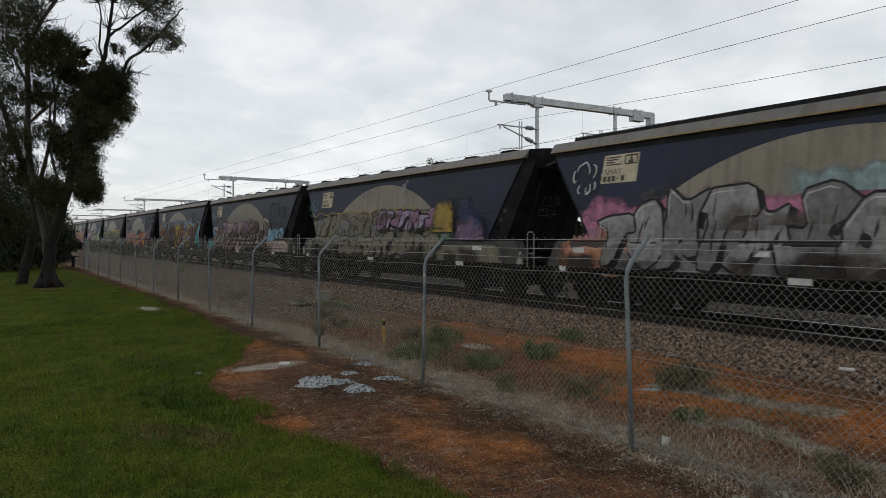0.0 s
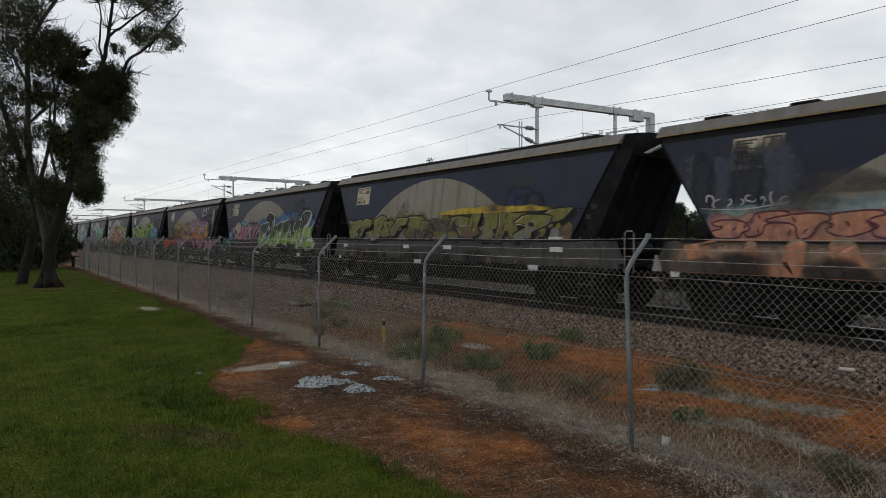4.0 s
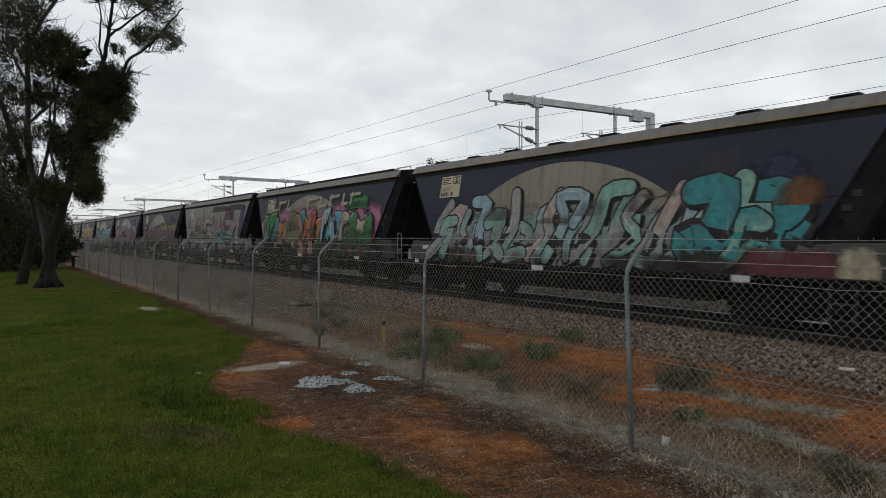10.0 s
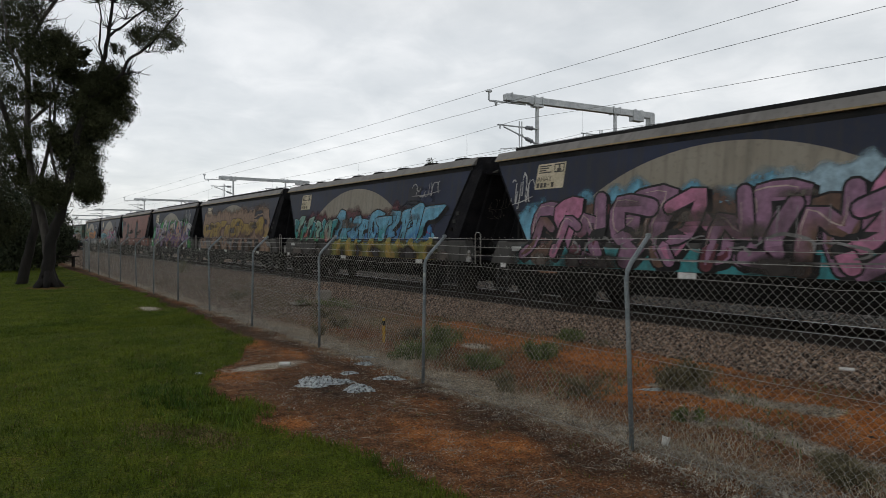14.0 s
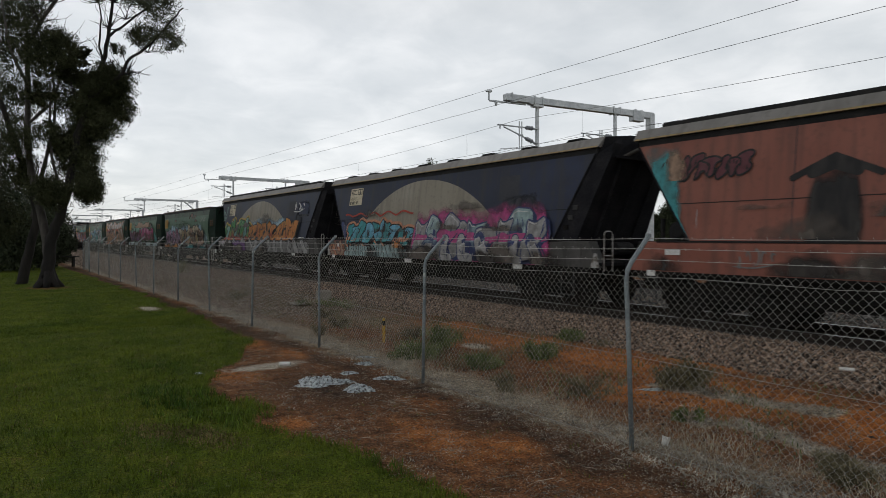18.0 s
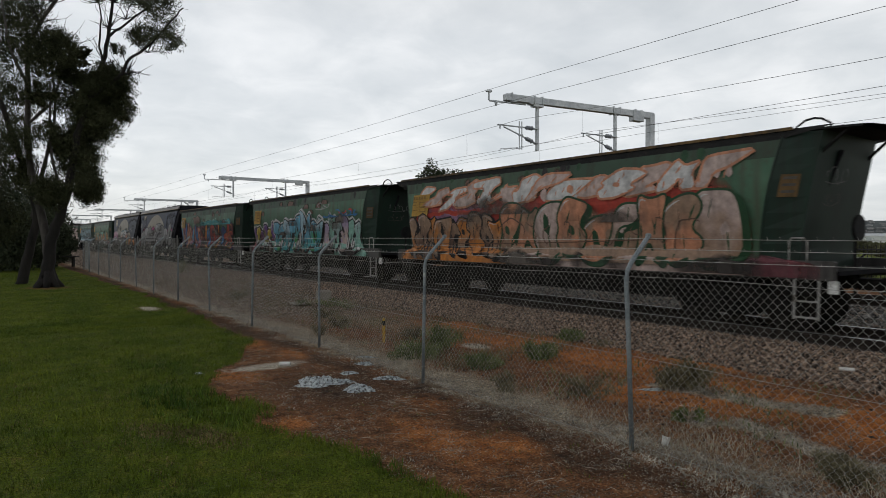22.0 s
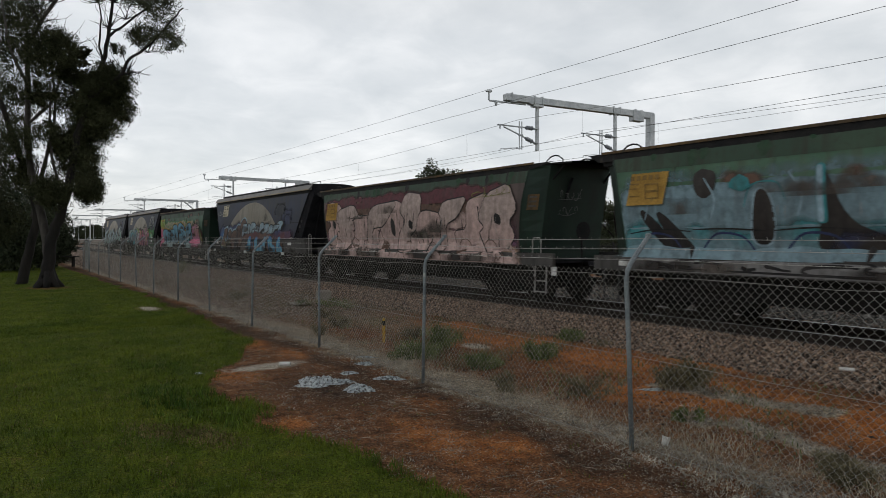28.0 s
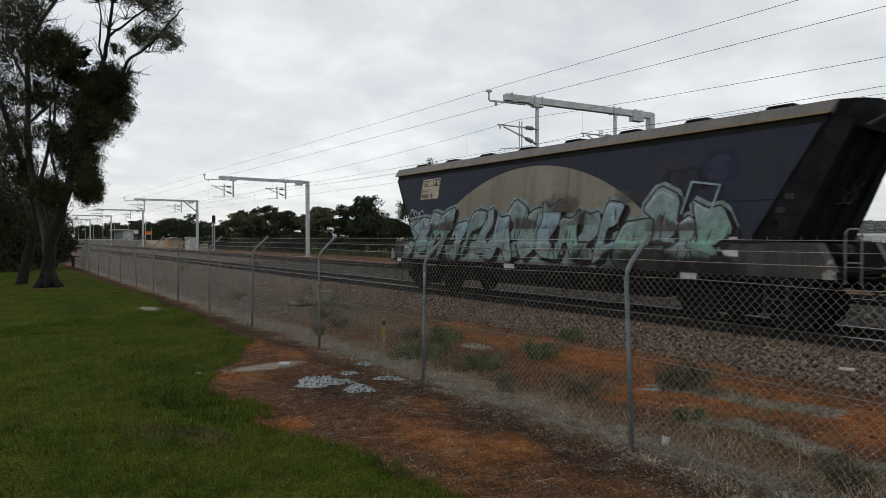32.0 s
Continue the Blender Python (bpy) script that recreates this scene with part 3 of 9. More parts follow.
RUST_EDGE = weathered("rusty_gutter_edge", (0.075, 0.048, 0.022), (0.020, 0.017, 0.014), (0.20, 0.115, 0.035), 0.9)
SILL_GREY = weathered("grey_sill_paint", (0.058, 0.055, 0.051), (0.026, 0.024, 0.022), (0.10, 0.094, 0.088), 0.7)
PLATE = surface("cream_number_panel", (0.48, 0.41, 0.28), (0.60, 0.52, 0.38), 2.0, 0.6, 0, 0, 30, spots=((0.30, 0.24, 0.17), 3.0, 0.62))
PLATE_INK = surface("panel_lettering_black", (0.05, 0.045, 0.04), (0.09, 0.08, 0.07), 5.0, 0.7, 0)
FADED_INK = surface("faded_panel_ink", (0.17, 0.10, 0.025), (0.28, 0.165, 0.035), 5.0, 0.7, 0)
PATCH = surface("dark_painted_out_patch", (0.022, 0.024, 0.034), (0.034, 0.034, 0.042), 3.0, 0.7, 0)
YELLOW_PANEL = surface("worn_yellow_panel", (0.34, 0.19, 0.03), (0.48, 0.28, 0.05), 3.0, 0.65, 0, 0, 25, spots=((0.16, 0.12, 0.05), 3.0, 0.62))
# wheel steel kept dark, with the shade under the wagon in its colour
TREAD = surface("worn_shaded_wheel_steel", (0.013, 0.011, 0.010), (0.028, 0.025, 0.023), 5.0, 0.9, 0.05, 0.0, spec=0.06)
LUG_GREY = surface("dark_grey_lug_paint", (0.022, 0.022, 0.022), (0.042, 0.040, 0.038), 5.0, 0.7, 0)

SIDE_BOT, SIDE_TOP, HALF = 1.63, 3.72, 7.0


def navy_x(z):
    """How far the near side of a sloped-end hopper stands from its middle at height z."""
    if z < SIDE_BOT - 0.02:
        return 1.425
    t = (z - SIDE_BOT) / (SIDE_TOP - SIDE_BOT)
    return 1.385 - 0.16 * t - 0.07 * t * t


def navy_ends(z):
    t = min(max((z - SIDE_BOT) / (SIDE_TOP - SIDE_BOT), 0), 1)
    if z < SIDE_BOT:
        return -7.06, 6.93
    return -6.77 + 1.17 * (1 - t), 6.93 - 1.38 * (1 - t)


def end_y(z, sign):
    """Where the end sheet stands at height z."""
    t = min(max((z - SIDE_BOT) / (SIDE_TOP - SIDE_BOT), 0), 1)
    return -7.24 + 0.92 * (1 - t) if sign < 0 else 6.90 - 1.38 * (1 - t)


GREEN_BOT, GREEN_TOP = 1.33, 3.58


def green_x(z):
    if z < GREEN_BOT - 0.02:
        return 1.40
    t = (z - GREEN_BOT) / (GREEN_TOP - GREEN_BOT)
    return 1.27 + 0.17 * math.sin(min(t * 1.25, 1) * math.pi * 0.62) - 0.30 * max(0, t - 0.62) ** 1.4


def green_ends(z):
    if z < GREEN_BOT:
        return -6.9, 6.7
    t = min((z - GREEN_BOT) / (GREEN_TOP - GREEN_BOT), 1)
    return -5.60 - 0.43 * t ** 1.3, 5.88 + 0.32 * t ** 2.2


def side_sheet(fx, fe, z0, z1, rows=9, cols=14, dx=0.0, sign=-1):
    s = Shape()
    for i in range(rows + 1):
        z = z0 + (z1 - z0) * i / rows
        a, b = fe(z)
        for j in range(cols + 1):
            y = a + (b - a) * j / cols
            s.v.append((sign * (fx(z) + dx), y, z))
    for i in range(rows):
        for j in range(cols):
            q = i * (cols + 1) + j
            w = (q, q + 1, q + cols + 2, q + cols + 1)
            s.f.append(w if sign > 0 else w[::-1])
            s.m.append(0)
    return s


def bogie_meshes():
    """Side frames, bolster, springs and one wheelset, shared by all bogies."""
    out = {}
    for side in (-1, 1):
        s = Shape()
        x = side * 1.02
        prof = [(-1.22, 0.40), (-1.22, 0.58), (-0.75, 0.66), (-0.42, 0.80), (0.42, 0.80), (0.75, 0.66), (1.22, 0.58), (1.22, 0.40), (0.72, 0.42), (0.42, 0.26), (-0.42, 0.26), (-0.72, 0.42)]
        n = len(prof)
        for dx in (-0.07, 0.07):
            s.v.extend((x + dx, y, z) for y, z in prof)
        for i in range(n):
            s.f.append((i, (i + 1) % n, n + (i + 1) % n, n + i))
            s.m.append(0)
        s.f.extend((tuple(reversed(range(n))), tuple(range(n, 2 * n))))
        s.m.extend((0, 0))
        for y in (-0.9, 0.9):
            s.lathe([(-0.13, 0.13), (0.10, 0.14), (0.13, 0.09)] if side > 0 else [(-0.13, 0.09), (-0.10, 0.14), (0.13, 0.13)], 12, at=(x, y, 0.46))
        for y in (-0.2, 0.0, 0.2):
            s.lathe([(0.30, 0.075), (0.34, 0.085), (0.40, 0.075), (0.46, 0.085), (0.52, 0.075), (0.56, 0.085)], 8, axis="z", at=(x + side * 0.075, y, 0))
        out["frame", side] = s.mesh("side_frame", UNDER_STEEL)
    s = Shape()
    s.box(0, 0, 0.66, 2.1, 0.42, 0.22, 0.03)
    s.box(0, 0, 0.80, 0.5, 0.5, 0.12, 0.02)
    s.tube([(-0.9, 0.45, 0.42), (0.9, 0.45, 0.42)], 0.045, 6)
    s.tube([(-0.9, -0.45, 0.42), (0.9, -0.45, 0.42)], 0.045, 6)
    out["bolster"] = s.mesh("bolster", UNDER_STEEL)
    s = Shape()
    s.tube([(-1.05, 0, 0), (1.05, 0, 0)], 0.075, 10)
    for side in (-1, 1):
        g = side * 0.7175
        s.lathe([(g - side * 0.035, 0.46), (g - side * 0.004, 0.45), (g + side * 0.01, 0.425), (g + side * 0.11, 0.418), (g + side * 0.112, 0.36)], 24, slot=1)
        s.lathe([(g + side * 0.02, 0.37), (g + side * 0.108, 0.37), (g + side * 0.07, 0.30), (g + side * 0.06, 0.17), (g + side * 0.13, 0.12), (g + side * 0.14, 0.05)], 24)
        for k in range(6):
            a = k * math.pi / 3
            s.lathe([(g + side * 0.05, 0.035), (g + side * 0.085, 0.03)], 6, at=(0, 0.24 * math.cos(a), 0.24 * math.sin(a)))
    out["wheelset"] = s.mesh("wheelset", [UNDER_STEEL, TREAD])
    return out


BOGIE = bogie_meshes()


def add_bogies(w, spread):
    for y in (-spread, spread):
        b = part("bogie", BOGIE["bolster"], None, w, at=pose(0, y, 0))
        for side in (-1, 1):
            part("side_frame", BOGIE["frame", side], None, b)
        for dy in (-0.9, 0.9):
            part("wheelset", BOGIE["wheelset"], None, b, at=pose(0, dy, 0.418))


def add_coupler(w, y, sign):
    s = Shape()
    s.box(0, y + sign * 0.10, 0.88, 0.22, 0.5, 0.2, 0.03)
    s.box(0, y + sign * 0.36, 0.88, 0.34, 0.22, 0.28, 0.06)
    s.box(0.11, y + sign * 0.47, 0.88, 0.12, 0.14, 0.26, 0.04)
    part("coupler", s, UNDER_STEEL, w)
    h = Shape()
    h.tube([(0.35, y, 0.8), (0.38, y + sign * 0.18, 0.62), (0.33, y + sign * 0.36, 0.5), (0.2, y + sign * 0.48, 0.55)], 0.022, 6)
    part("brake_hose", h, BLACK_STEEL, w)


def handrail(w, y, z0, z1, width, x=-1.36):
    s = Shape()
    r = 0.016
    s.tube([(x, y, z0), (x, y, z1 - 0.06), (x, y + 0.05, z1), (x, y + width - 0.05, z1), (x, y + width, z1 - 0.06), (x, y + width, z0)], r, 6)
    s.tube([(x, y, (z0 + z1) / 2 - 0.1), (x, y + width, (z0 + z1) / 2 - 0.1)], r * 0.8, 6)
    part("handrail", s, DULL_WHITE, w, "dull white end handrail", smooth=True)


def step_ladder(w, y, sign, x=-1.38, mat=None):
    s = Shape()
    for dy in (-0.2, 0.2):
        s.tube([(x, y + dy, 1.02), (x - 0.02, y + dy, 0.30)], 0.02, 6)
    for z in (0.34, 0.62):
        s.box(x - 0.02, y, z, 0.08, 0.42, 0.025)
    part("step", s, mat or LUG_GREY, w, "worn white foot step" if mat else "dark grey foot step")


def lettering(text, size, mat):
    """Flat lettering in the built-in font, as a mesh."""
    cu = bpy.data.curves.new("lettering", "FONT")
    cu.body, cu.size = text, size
    ob = bpy.data.objects.new("lettering", cu)
    me = bpy.data.meshes.new_from_object(ob)
    bpy.data.objects.remove(ob)
    me.materials.clear()
    me.materials.append(mat)
    return me


CLASS_CODE = lettering("AHAY", 0.19, PLATE_INK)


def base_navy(body_mat, sill_mat, hatch_lumps):
    """The bare sloped-end hopper with every part but its lettering."""
    w = thing("grain_hopper_wagon", "", "rail wagon")
    part("side_sheet", side_sheet(navy_x, navy_ends, SIDE_BOT, SIDE_TOP), body_mat, w, smooth=True)
    part("side_sheet", side_sheet(navy_x, navy_ends, SIDE_BOT, SIDE_TOP, 2, 2, sign=1), NAVY, w)
    # weld seams
    for y in (-3.5, 0.2, 3.6):
        s = Shape()
        pts = [(-(navy_x(z) + 0.003), y, z) for z in np.linspace(SIDE_BOT, SIDE_TOP, 6)]
        for a, b in zip(pts, pts[1:]):
            s.face([(a[0], a[1] - 0.008, a[2]), (a[0], a[1] + 0.008, a[2]), (b[0], b[1] + 0.008, b[2]), (b[0], b[1] - 0.008, b[2])])
        part("weld_seam", s, PATCH, w)
    s = Shape()
    a, b = navy_ends(2.42)
    for k in range(10):
        y0, y1 = a + (b - a) * k / 10, a + (b - a) * (k + 1) / 10
        s.face([(-(navy_x(z) + 0.004), y, z) for y, z in ((y0, 2.410), (y1, 2.410), (y1, 2.428), (y0, 2.428))][::-1])
    part("lap_joint", s, BLACK_STEEL, w)
    # end slope sheets with their rims and stiffeners
    for sign in (-1, 1):
        e = Shape()
        zs = np.linspace(SIDE_BOT - 0.3, SIDE_TOP + 0.2, 9)
        for z in zs:
            zz = min(max(z, SIDE_BOT), SIDE_TOP)
            y = end_y(zz, sign)
            if z < SIDE_BOT:
                y -= sign * 0.12
            e.v.extend([(-navy_x(zz) + 0.05, y, z), (navy_x(zz) - 0.05, y, z)])
        for i in range(len(zs) - 1):
            q = (2 * i, 2 * i + 1, 2 * i + 3, 2 * i + 2)
            e.f.append(q if sign < 0 else q[::-1])
            e.m.append(0)
        end = part("end_sheet", e, END_BLACK, w, "black sloping end sheet")
        for side in (-1, 1):
            r = Shape()
            for i, z in enumerate(np.linspace(SIDE_BOT, SIDE_TOP, 8)):
                r.v.extend([(side * (navy_x(z) - 0.02), navy_ends(z)[0 if sign < 0 else 1], z), (side * (navy_x(z) - 0.05), end_y(z, sign), z)])
                if i:
                    r.f.append((2 * i - 2, 2 * i - 1, 2 * i + 1, 2 * i))
                    r.m.append(0)
            part("wing_plate", r, END_BLACK, end)
            r = Shape()
            pts = [(side * (navy_x(z) - 0.005), navy_ends(z)[0 if sign < 0 else 1], z) for z in np.linspace(SIDE_BOT, SIDE_TOP, 8)]
            r.tube(pts, 0.028, 5)
            part("rim", r, END_BLACK, end)
        if sign < 0:
            for z in (1.98, 2.22, 2.46):
                r = Shape()
                r.box(-(navy_x(z) - 0.02), navy_ends(z)[0] - 0.20, z, 0.03, 0.15, 0.11, 0.01)
                part("step_lug", r, UNDER_STEEL if z < 2 else LUG_GREY, end, "dark grey step lug")
        for x in (-0.7, 0.0, 0.7):
            r = Shape()
            pts = [(x, end_y(z, sign) + sign * 0.01, z) for z in np.linspace(SIDE_BOT, SIDE_TOP - 0.1, 6)]
            r.tube(pts, 0.045, 4)
            part("stiffener", r, END_BLACK, end)
        # deck under the slope, posts, brake gear
        d = Shape()
        d.box(0, sign * 6.42, 1.10, 2.7, 1.42, 0.08)
        part("end_deck", d, END_BLACK, w)
        if sign < 0:
            add_coupler(w, sign * 6.95, sign)
            continue
        d = Shape()
        for k in range(9):
            d.tube([(0.55, sign * (6.3 + 0.06 * k), 1.3 + 0.25 * k), (0.95, sign * (6.3 + 0.06 * k), 1.3 + 0.25 * k)], 0.014, 4)
        for x in (0.55, 0.95):
            d.tube([(x, sign * 6.28, 1.1), (x, sign * 6.8, 3.6)], 0.018, 4)
        part("end_ladder", d, BLACK_STEEL, w)
        add_coupler(w, sign * 6.95, sign)
    d = Shape()
    d.lathe([(-0.32, 0.10), (-0.30, 0.16), (0.30, 0.16), (0.32, 0.10)], 12, at=(0.1, -6.55, 1.45))
    part("air_reservoir", d, BLACK_STEEL, w)
    d = Shape()
    d.tube([(-0.72, -7.24, 3.62), (-0.30, -7.42, 3.84)], 0.045, 8)
    part("inspection_light", d, PLATE_INK if hatch_lumps else GALV, w, "dark lamp tube under the hood" if hatch_lumps else "pale grey lamp tube under the hood")
    d = Shape()
    d.box(-0.1, 6.45, 1.42, 1.3, 0.5, 0.5, 0.08)
    d.lathe([(-0.42, 0.12), (-0.38, 0.22), (0.38, 0.22), (0.42, 0.12)], 14, at=(-0.25, 6.30, 1.86))
    d.tube([(-0.55, 6.72, 1.2), (-0.55, 6.72, 2.15)], 0.05, 8)
    part("brake_equipment", d, BLACK_STEEL, w, "sooty brake cylinder and valves")
    # sills
    for sign in (-1, 1):
        s = Shape()
        a, b = -7.08, 6.95
        x = sign * 1.425
        pr = [(x, 1.02), (x, 1.61), (x - sign * 0.06, 1.64), (x - sign * 0.30, 1.64), (x - sign * 0.30, 1.02)]
        for i in range(len(pr)):
            p, q = pr[i], pr[(i + 1) % len(pr)]
            a2 = a + (0.0 if p[1] < 1.3 else 0.30)
            a3 = a + (0.0 if q[1] < 1.3 else 0.30)
            b2 = b - (0.0 if p[1] < 1.3 else 0.30)
            b3 = b - (0.0 if q[1] < 1.3 else 0.30)
            s.face([(p[0], a2, p[1]), (p[0], b2, p[1]), (q[0], b3, q[1]), (q[0], a3, q[1])])
        s.face([(p[0], a + (0 if p[1] < 1.3 else 0.3), p[1]) for p in pr])
        s.face([(p[0], b - (0 if p[1] < 1.3 else 0.3), p[1]) for p in reversed(pr)])
        part("side_sill", s, sill_mat, w, "" if sign > 0 else "dirty painted side sill")
        # black strip that stands for the shadow line at the ledge
        f = Shape()
        f.box(sign * 1.375, 0.2, 1.645, 0.09, 12.2, 0.035)
        part("sill_ledge", f, BLACK_STEEL, w)
        f = Shape()
        f.box(sign * 1.36, 0, 0.985, 0.16, 13.6, 0.07, 0.01)
        part("sill_flange", f, UNDER_STEEL, w)
    # chord with the eaves' shade in its black, roof edge, roof and the black hood over the sloping end
    for sign in (-1, 1):
        s = Shape()
        s.box(sign * 1.105, 0.06, 3.775, 0.07, 13.74, 0.19)
        part("top_chord", s, BLACK_STEEL, w, "black chord under the roof edge, with the eaves' shade in its colour")
        s = Shape()
        x0, x1 = sign * 1.22, sign * 1.06
        lo, hi = ((x0, -6.87, 3.86), (x0, 7.03, 3.86)), ((x1, -6.97, 4.10), (x1, 7.03, 4.10))
        rows = 14
        for k in range(rows):
            q = [tuple(np.array(e[0]) + (np.array(e[1]) - np.array(e[0])) * t) for e, t in ((lo, k / rows), (lo, (k + 1) / rows), (hi, (k + 1) / rows), (hi, k / rows))]
            s.face(q[::-1 if sign > 0 else 1])
        s.face([lo[0], lo[1], (x0 - sign * 0.12, 7.03, 3.85), (x0 - sign * 0.12, -6.87, 3.85)])
        s.face([lo[0], hi[0], (x1 - sign * 0.1, -6.9, 3.86)])
        s.face([lo[1], hi[1], (x1 - sign * 0.1, 7.03, 3.86)])
        part("roof_edge", s, FASCIA, w, "dusty grey roof edge")
        if sign < 0:
            s = Shape()
            s.face([(x0 - 0.004, -6.85, 3.855), (x0 - 0.004, 7.0, 3.855), (x0 + 0.020, 7.0, 3.895), (x0 + 0.020, -6.86, 3.895)][::-1])
            part("ochre_line", s, OCHRE, w, "dirty ochre stripe")
    s = Shape()
    pr = [(-1.06, 4.095), (-0.7, 4.12), (-0.3, 4.14), (0.3, 4.14), (0.7, 4.12), (1.06, 4.095)]
    nose = (-6.97, -7.22, -7.32, -7.32, -7.22, -6.97)
    for i in range(5):
        p, q = pr[i], pr[i + 1]
        s.face([(p[0], nose[i], p[1]), (q[0], nose[i + 1], q[1]), (q[0], 7.0, q[1]), (p[0], 7.0, p[1])])
    s.face([(x, 7.0, z) for x, z in pr] + [(1.1, 7.0, 3.74), (-1.1, 7.0, 3.74)])
    part("roof", s, BLACK_STEEL, w)
    s = Shape()
    skirt = [(-1.14, -6.80, 3.70), (-0.98, -7.20, 3.62), (-0.4, -7.26, 3.60), (0.4, -7.26, 3.60), (0.98, -7.20, 3.62), (1.14, -6.80, 3.70)]
    for i in range(5):
        s.face([skirt[i], skirt[i + 1], (pr[i + 1][0], nose[i + 1], pr[i + 1][1]), (pr[i][0], nose[i], pr[i][1])])
    part("roof_hood", s, END_BLACK, w, "black hood over the sloping end")
    s = Shape()
    s.box(0, -7.27, 3.60, 2.0, 0.07, 0.06, 0.01)
    part("hood_lip", s, END_BLACK, w)
    if hatch_lumps:
        for k in range(8):
            s = Shape()
            y = -5.9 + 1.68 * k
            s.box(-0.72, y, 4.15, 0.40, 0.50, 0.08, 0.03)
            s.tube([(-0.95, y - 0.26, 4.10), (-0.93, y - 0.13, 4.165), (-0.93, y + 0.13, 4.165), (-0.95, y + 0.26, 4.10)], 0.022, 5)
            part("hatch", s, BLACK_STEEL, w)
    else:
        s = Shape()
        s.box(-0.62, 0.25, 4.17, 0.5, 12.6, 0.10, 0.04)
        part("hatch_cover", s, BLACK_STEEL, w)
        s = Shape()
        s.tube([(-0.7, -7.05, 4.10), (-0.7, -7.0, 4.24), (-0.7, -6.15, 4.24), (-0.7, -6.1, 4.12)], 0.018, 5)
        part("roof_grab_rail", s, GALV, w)
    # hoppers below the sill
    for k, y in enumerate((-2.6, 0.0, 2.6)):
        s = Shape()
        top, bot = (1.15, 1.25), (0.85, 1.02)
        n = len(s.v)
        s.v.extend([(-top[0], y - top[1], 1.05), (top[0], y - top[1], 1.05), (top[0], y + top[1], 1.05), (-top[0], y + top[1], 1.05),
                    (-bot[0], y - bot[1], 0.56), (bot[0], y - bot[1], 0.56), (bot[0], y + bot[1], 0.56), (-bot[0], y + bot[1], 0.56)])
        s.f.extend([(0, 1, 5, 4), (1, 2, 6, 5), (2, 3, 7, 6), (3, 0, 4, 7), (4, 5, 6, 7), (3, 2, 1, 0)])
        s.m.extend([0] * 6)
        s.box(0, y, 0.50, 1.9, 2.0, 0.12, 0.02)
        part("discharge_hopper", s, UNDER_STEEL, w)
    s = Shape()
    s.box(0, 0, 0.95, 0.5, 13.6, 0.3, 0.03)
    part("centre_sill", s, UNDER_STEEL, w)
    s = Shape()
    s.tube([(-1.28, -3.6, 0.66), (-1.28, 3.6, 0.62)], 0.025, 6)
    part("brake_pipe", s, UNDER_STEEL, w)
    # plain beams added as dark mass for the shade below the sill
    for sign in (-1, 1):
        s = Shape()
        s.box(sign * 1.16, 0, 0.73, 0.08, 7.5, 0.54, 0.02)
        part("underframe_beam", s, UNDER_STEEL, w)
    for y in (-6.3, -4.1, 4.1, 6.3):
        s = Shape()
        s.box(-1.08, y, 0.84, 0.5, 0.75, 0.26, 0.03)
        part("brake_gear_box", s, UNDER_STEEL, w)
    # reflectors on and under the sill
    for y, z, l in ((-5.2, 1.43, 0.42), (-0.7, 1.43, 0.40), (1.6, 1.43, 0.34), (5.9, 1.43, 0.34), (-4.4, 0.96, 0.36), (0.9, 0.96, 0.40), (6.4, 0.98, 0.2)):
        s = Shape()
        s.box(-1.436 if z > 1 else -1.448, y, z, 0.012, l, 0.12, 0.004)
        part("reflector", s, WHITE_PAINT, w, "worn white reflector plate")
    s = Shape()
    s.box(-1.43, -6.35, 1.30, 0.02, 0.42, 0.42)
    part("gusset_plate", s, SILL_GREY, w)
    s = Shape()
    s.box(-1.33, -5.15, 1.72, 0.16, 0.46, 0.05)
    part("step_plate", s, WHITE_PAINT, w)
    if hatch_lumps:
        for y, k in ((-6.98, -1), (6.82, 1)):
            s = Shape()
            tri = [(y + 0.12 * k, 1.02), (y - 0.10 * k, 1.02), (y - 0.10 * k, 1.10), (y - 0.01 * k, 1.36), (y + 0.05 * k, 1.36)]
            n = len(tri)
            for x in (-1.45, -1.42):
                s.v.extend((x, a, b) for a, b in tri)
            s.f.extend([tuple(range(n)), tuple(reversed(range(n, 2 * n)))] + [(q, (q + 1) % n, n + (q + 1) % n, n + q) for q in range(n)])
            s.m.extend([0] * (n + 2))
            part("end_bracket", s, DULL_WHITE, w, "dull white triangular bracket")
    handrail(w, -7.43, 0.95, 1.87, 0.24)
    step_ladder(w, -6.1, -1)
    step_ladder(w, 6.5, 1)
    add_bogies(w, 5.15)
    # number panel and the painted-out patch
    s = Shape()
    quad = [(y, z) for y, z in ((5.40, 2.97), (4.42, 2.97), (4.37, 3.62), (5.33, 3.62))]
    s.face([(-(navy_x(z) + 0.008), y, z) for y, z in quad][::-1])
    if body_mat == RED_BROWN:
        return w
    panel = part("number_panel", s, PLATE, w, "cream number panel with dark lettering bars")
    turned = Matrix(((0, 0, -1, 0), (-1, 0, 0, 0), (0, 1, 0, 0), (0, 0, 0, 1)))
    lean = math.atan2(navy_x(3.0) - navy_x(3.5), 0.5)
    part("lettering", CLASS_CODE, None, panel, "dark class lettering", at=Matrix.Translation((-(navy_x(3.17) + 0.0115), 5.33, 3.17)) @ Matrix.Rotation(lean, 4, "Y") @ turned)
    bars = [(5.28, 5.28 - 0.42 + 0.09 * (k % 3), 3.575 - 0.055 * k, 3.545 - 0.055 * k) for k in range(4)]
    bars += [(5.33 - 0.125 * k, 5.24 - 0.125 * k, 3.13, 3.01) for k in (0, 1, 2, 4)] + [(4.95, 4.90, 3.08, 3.06)]
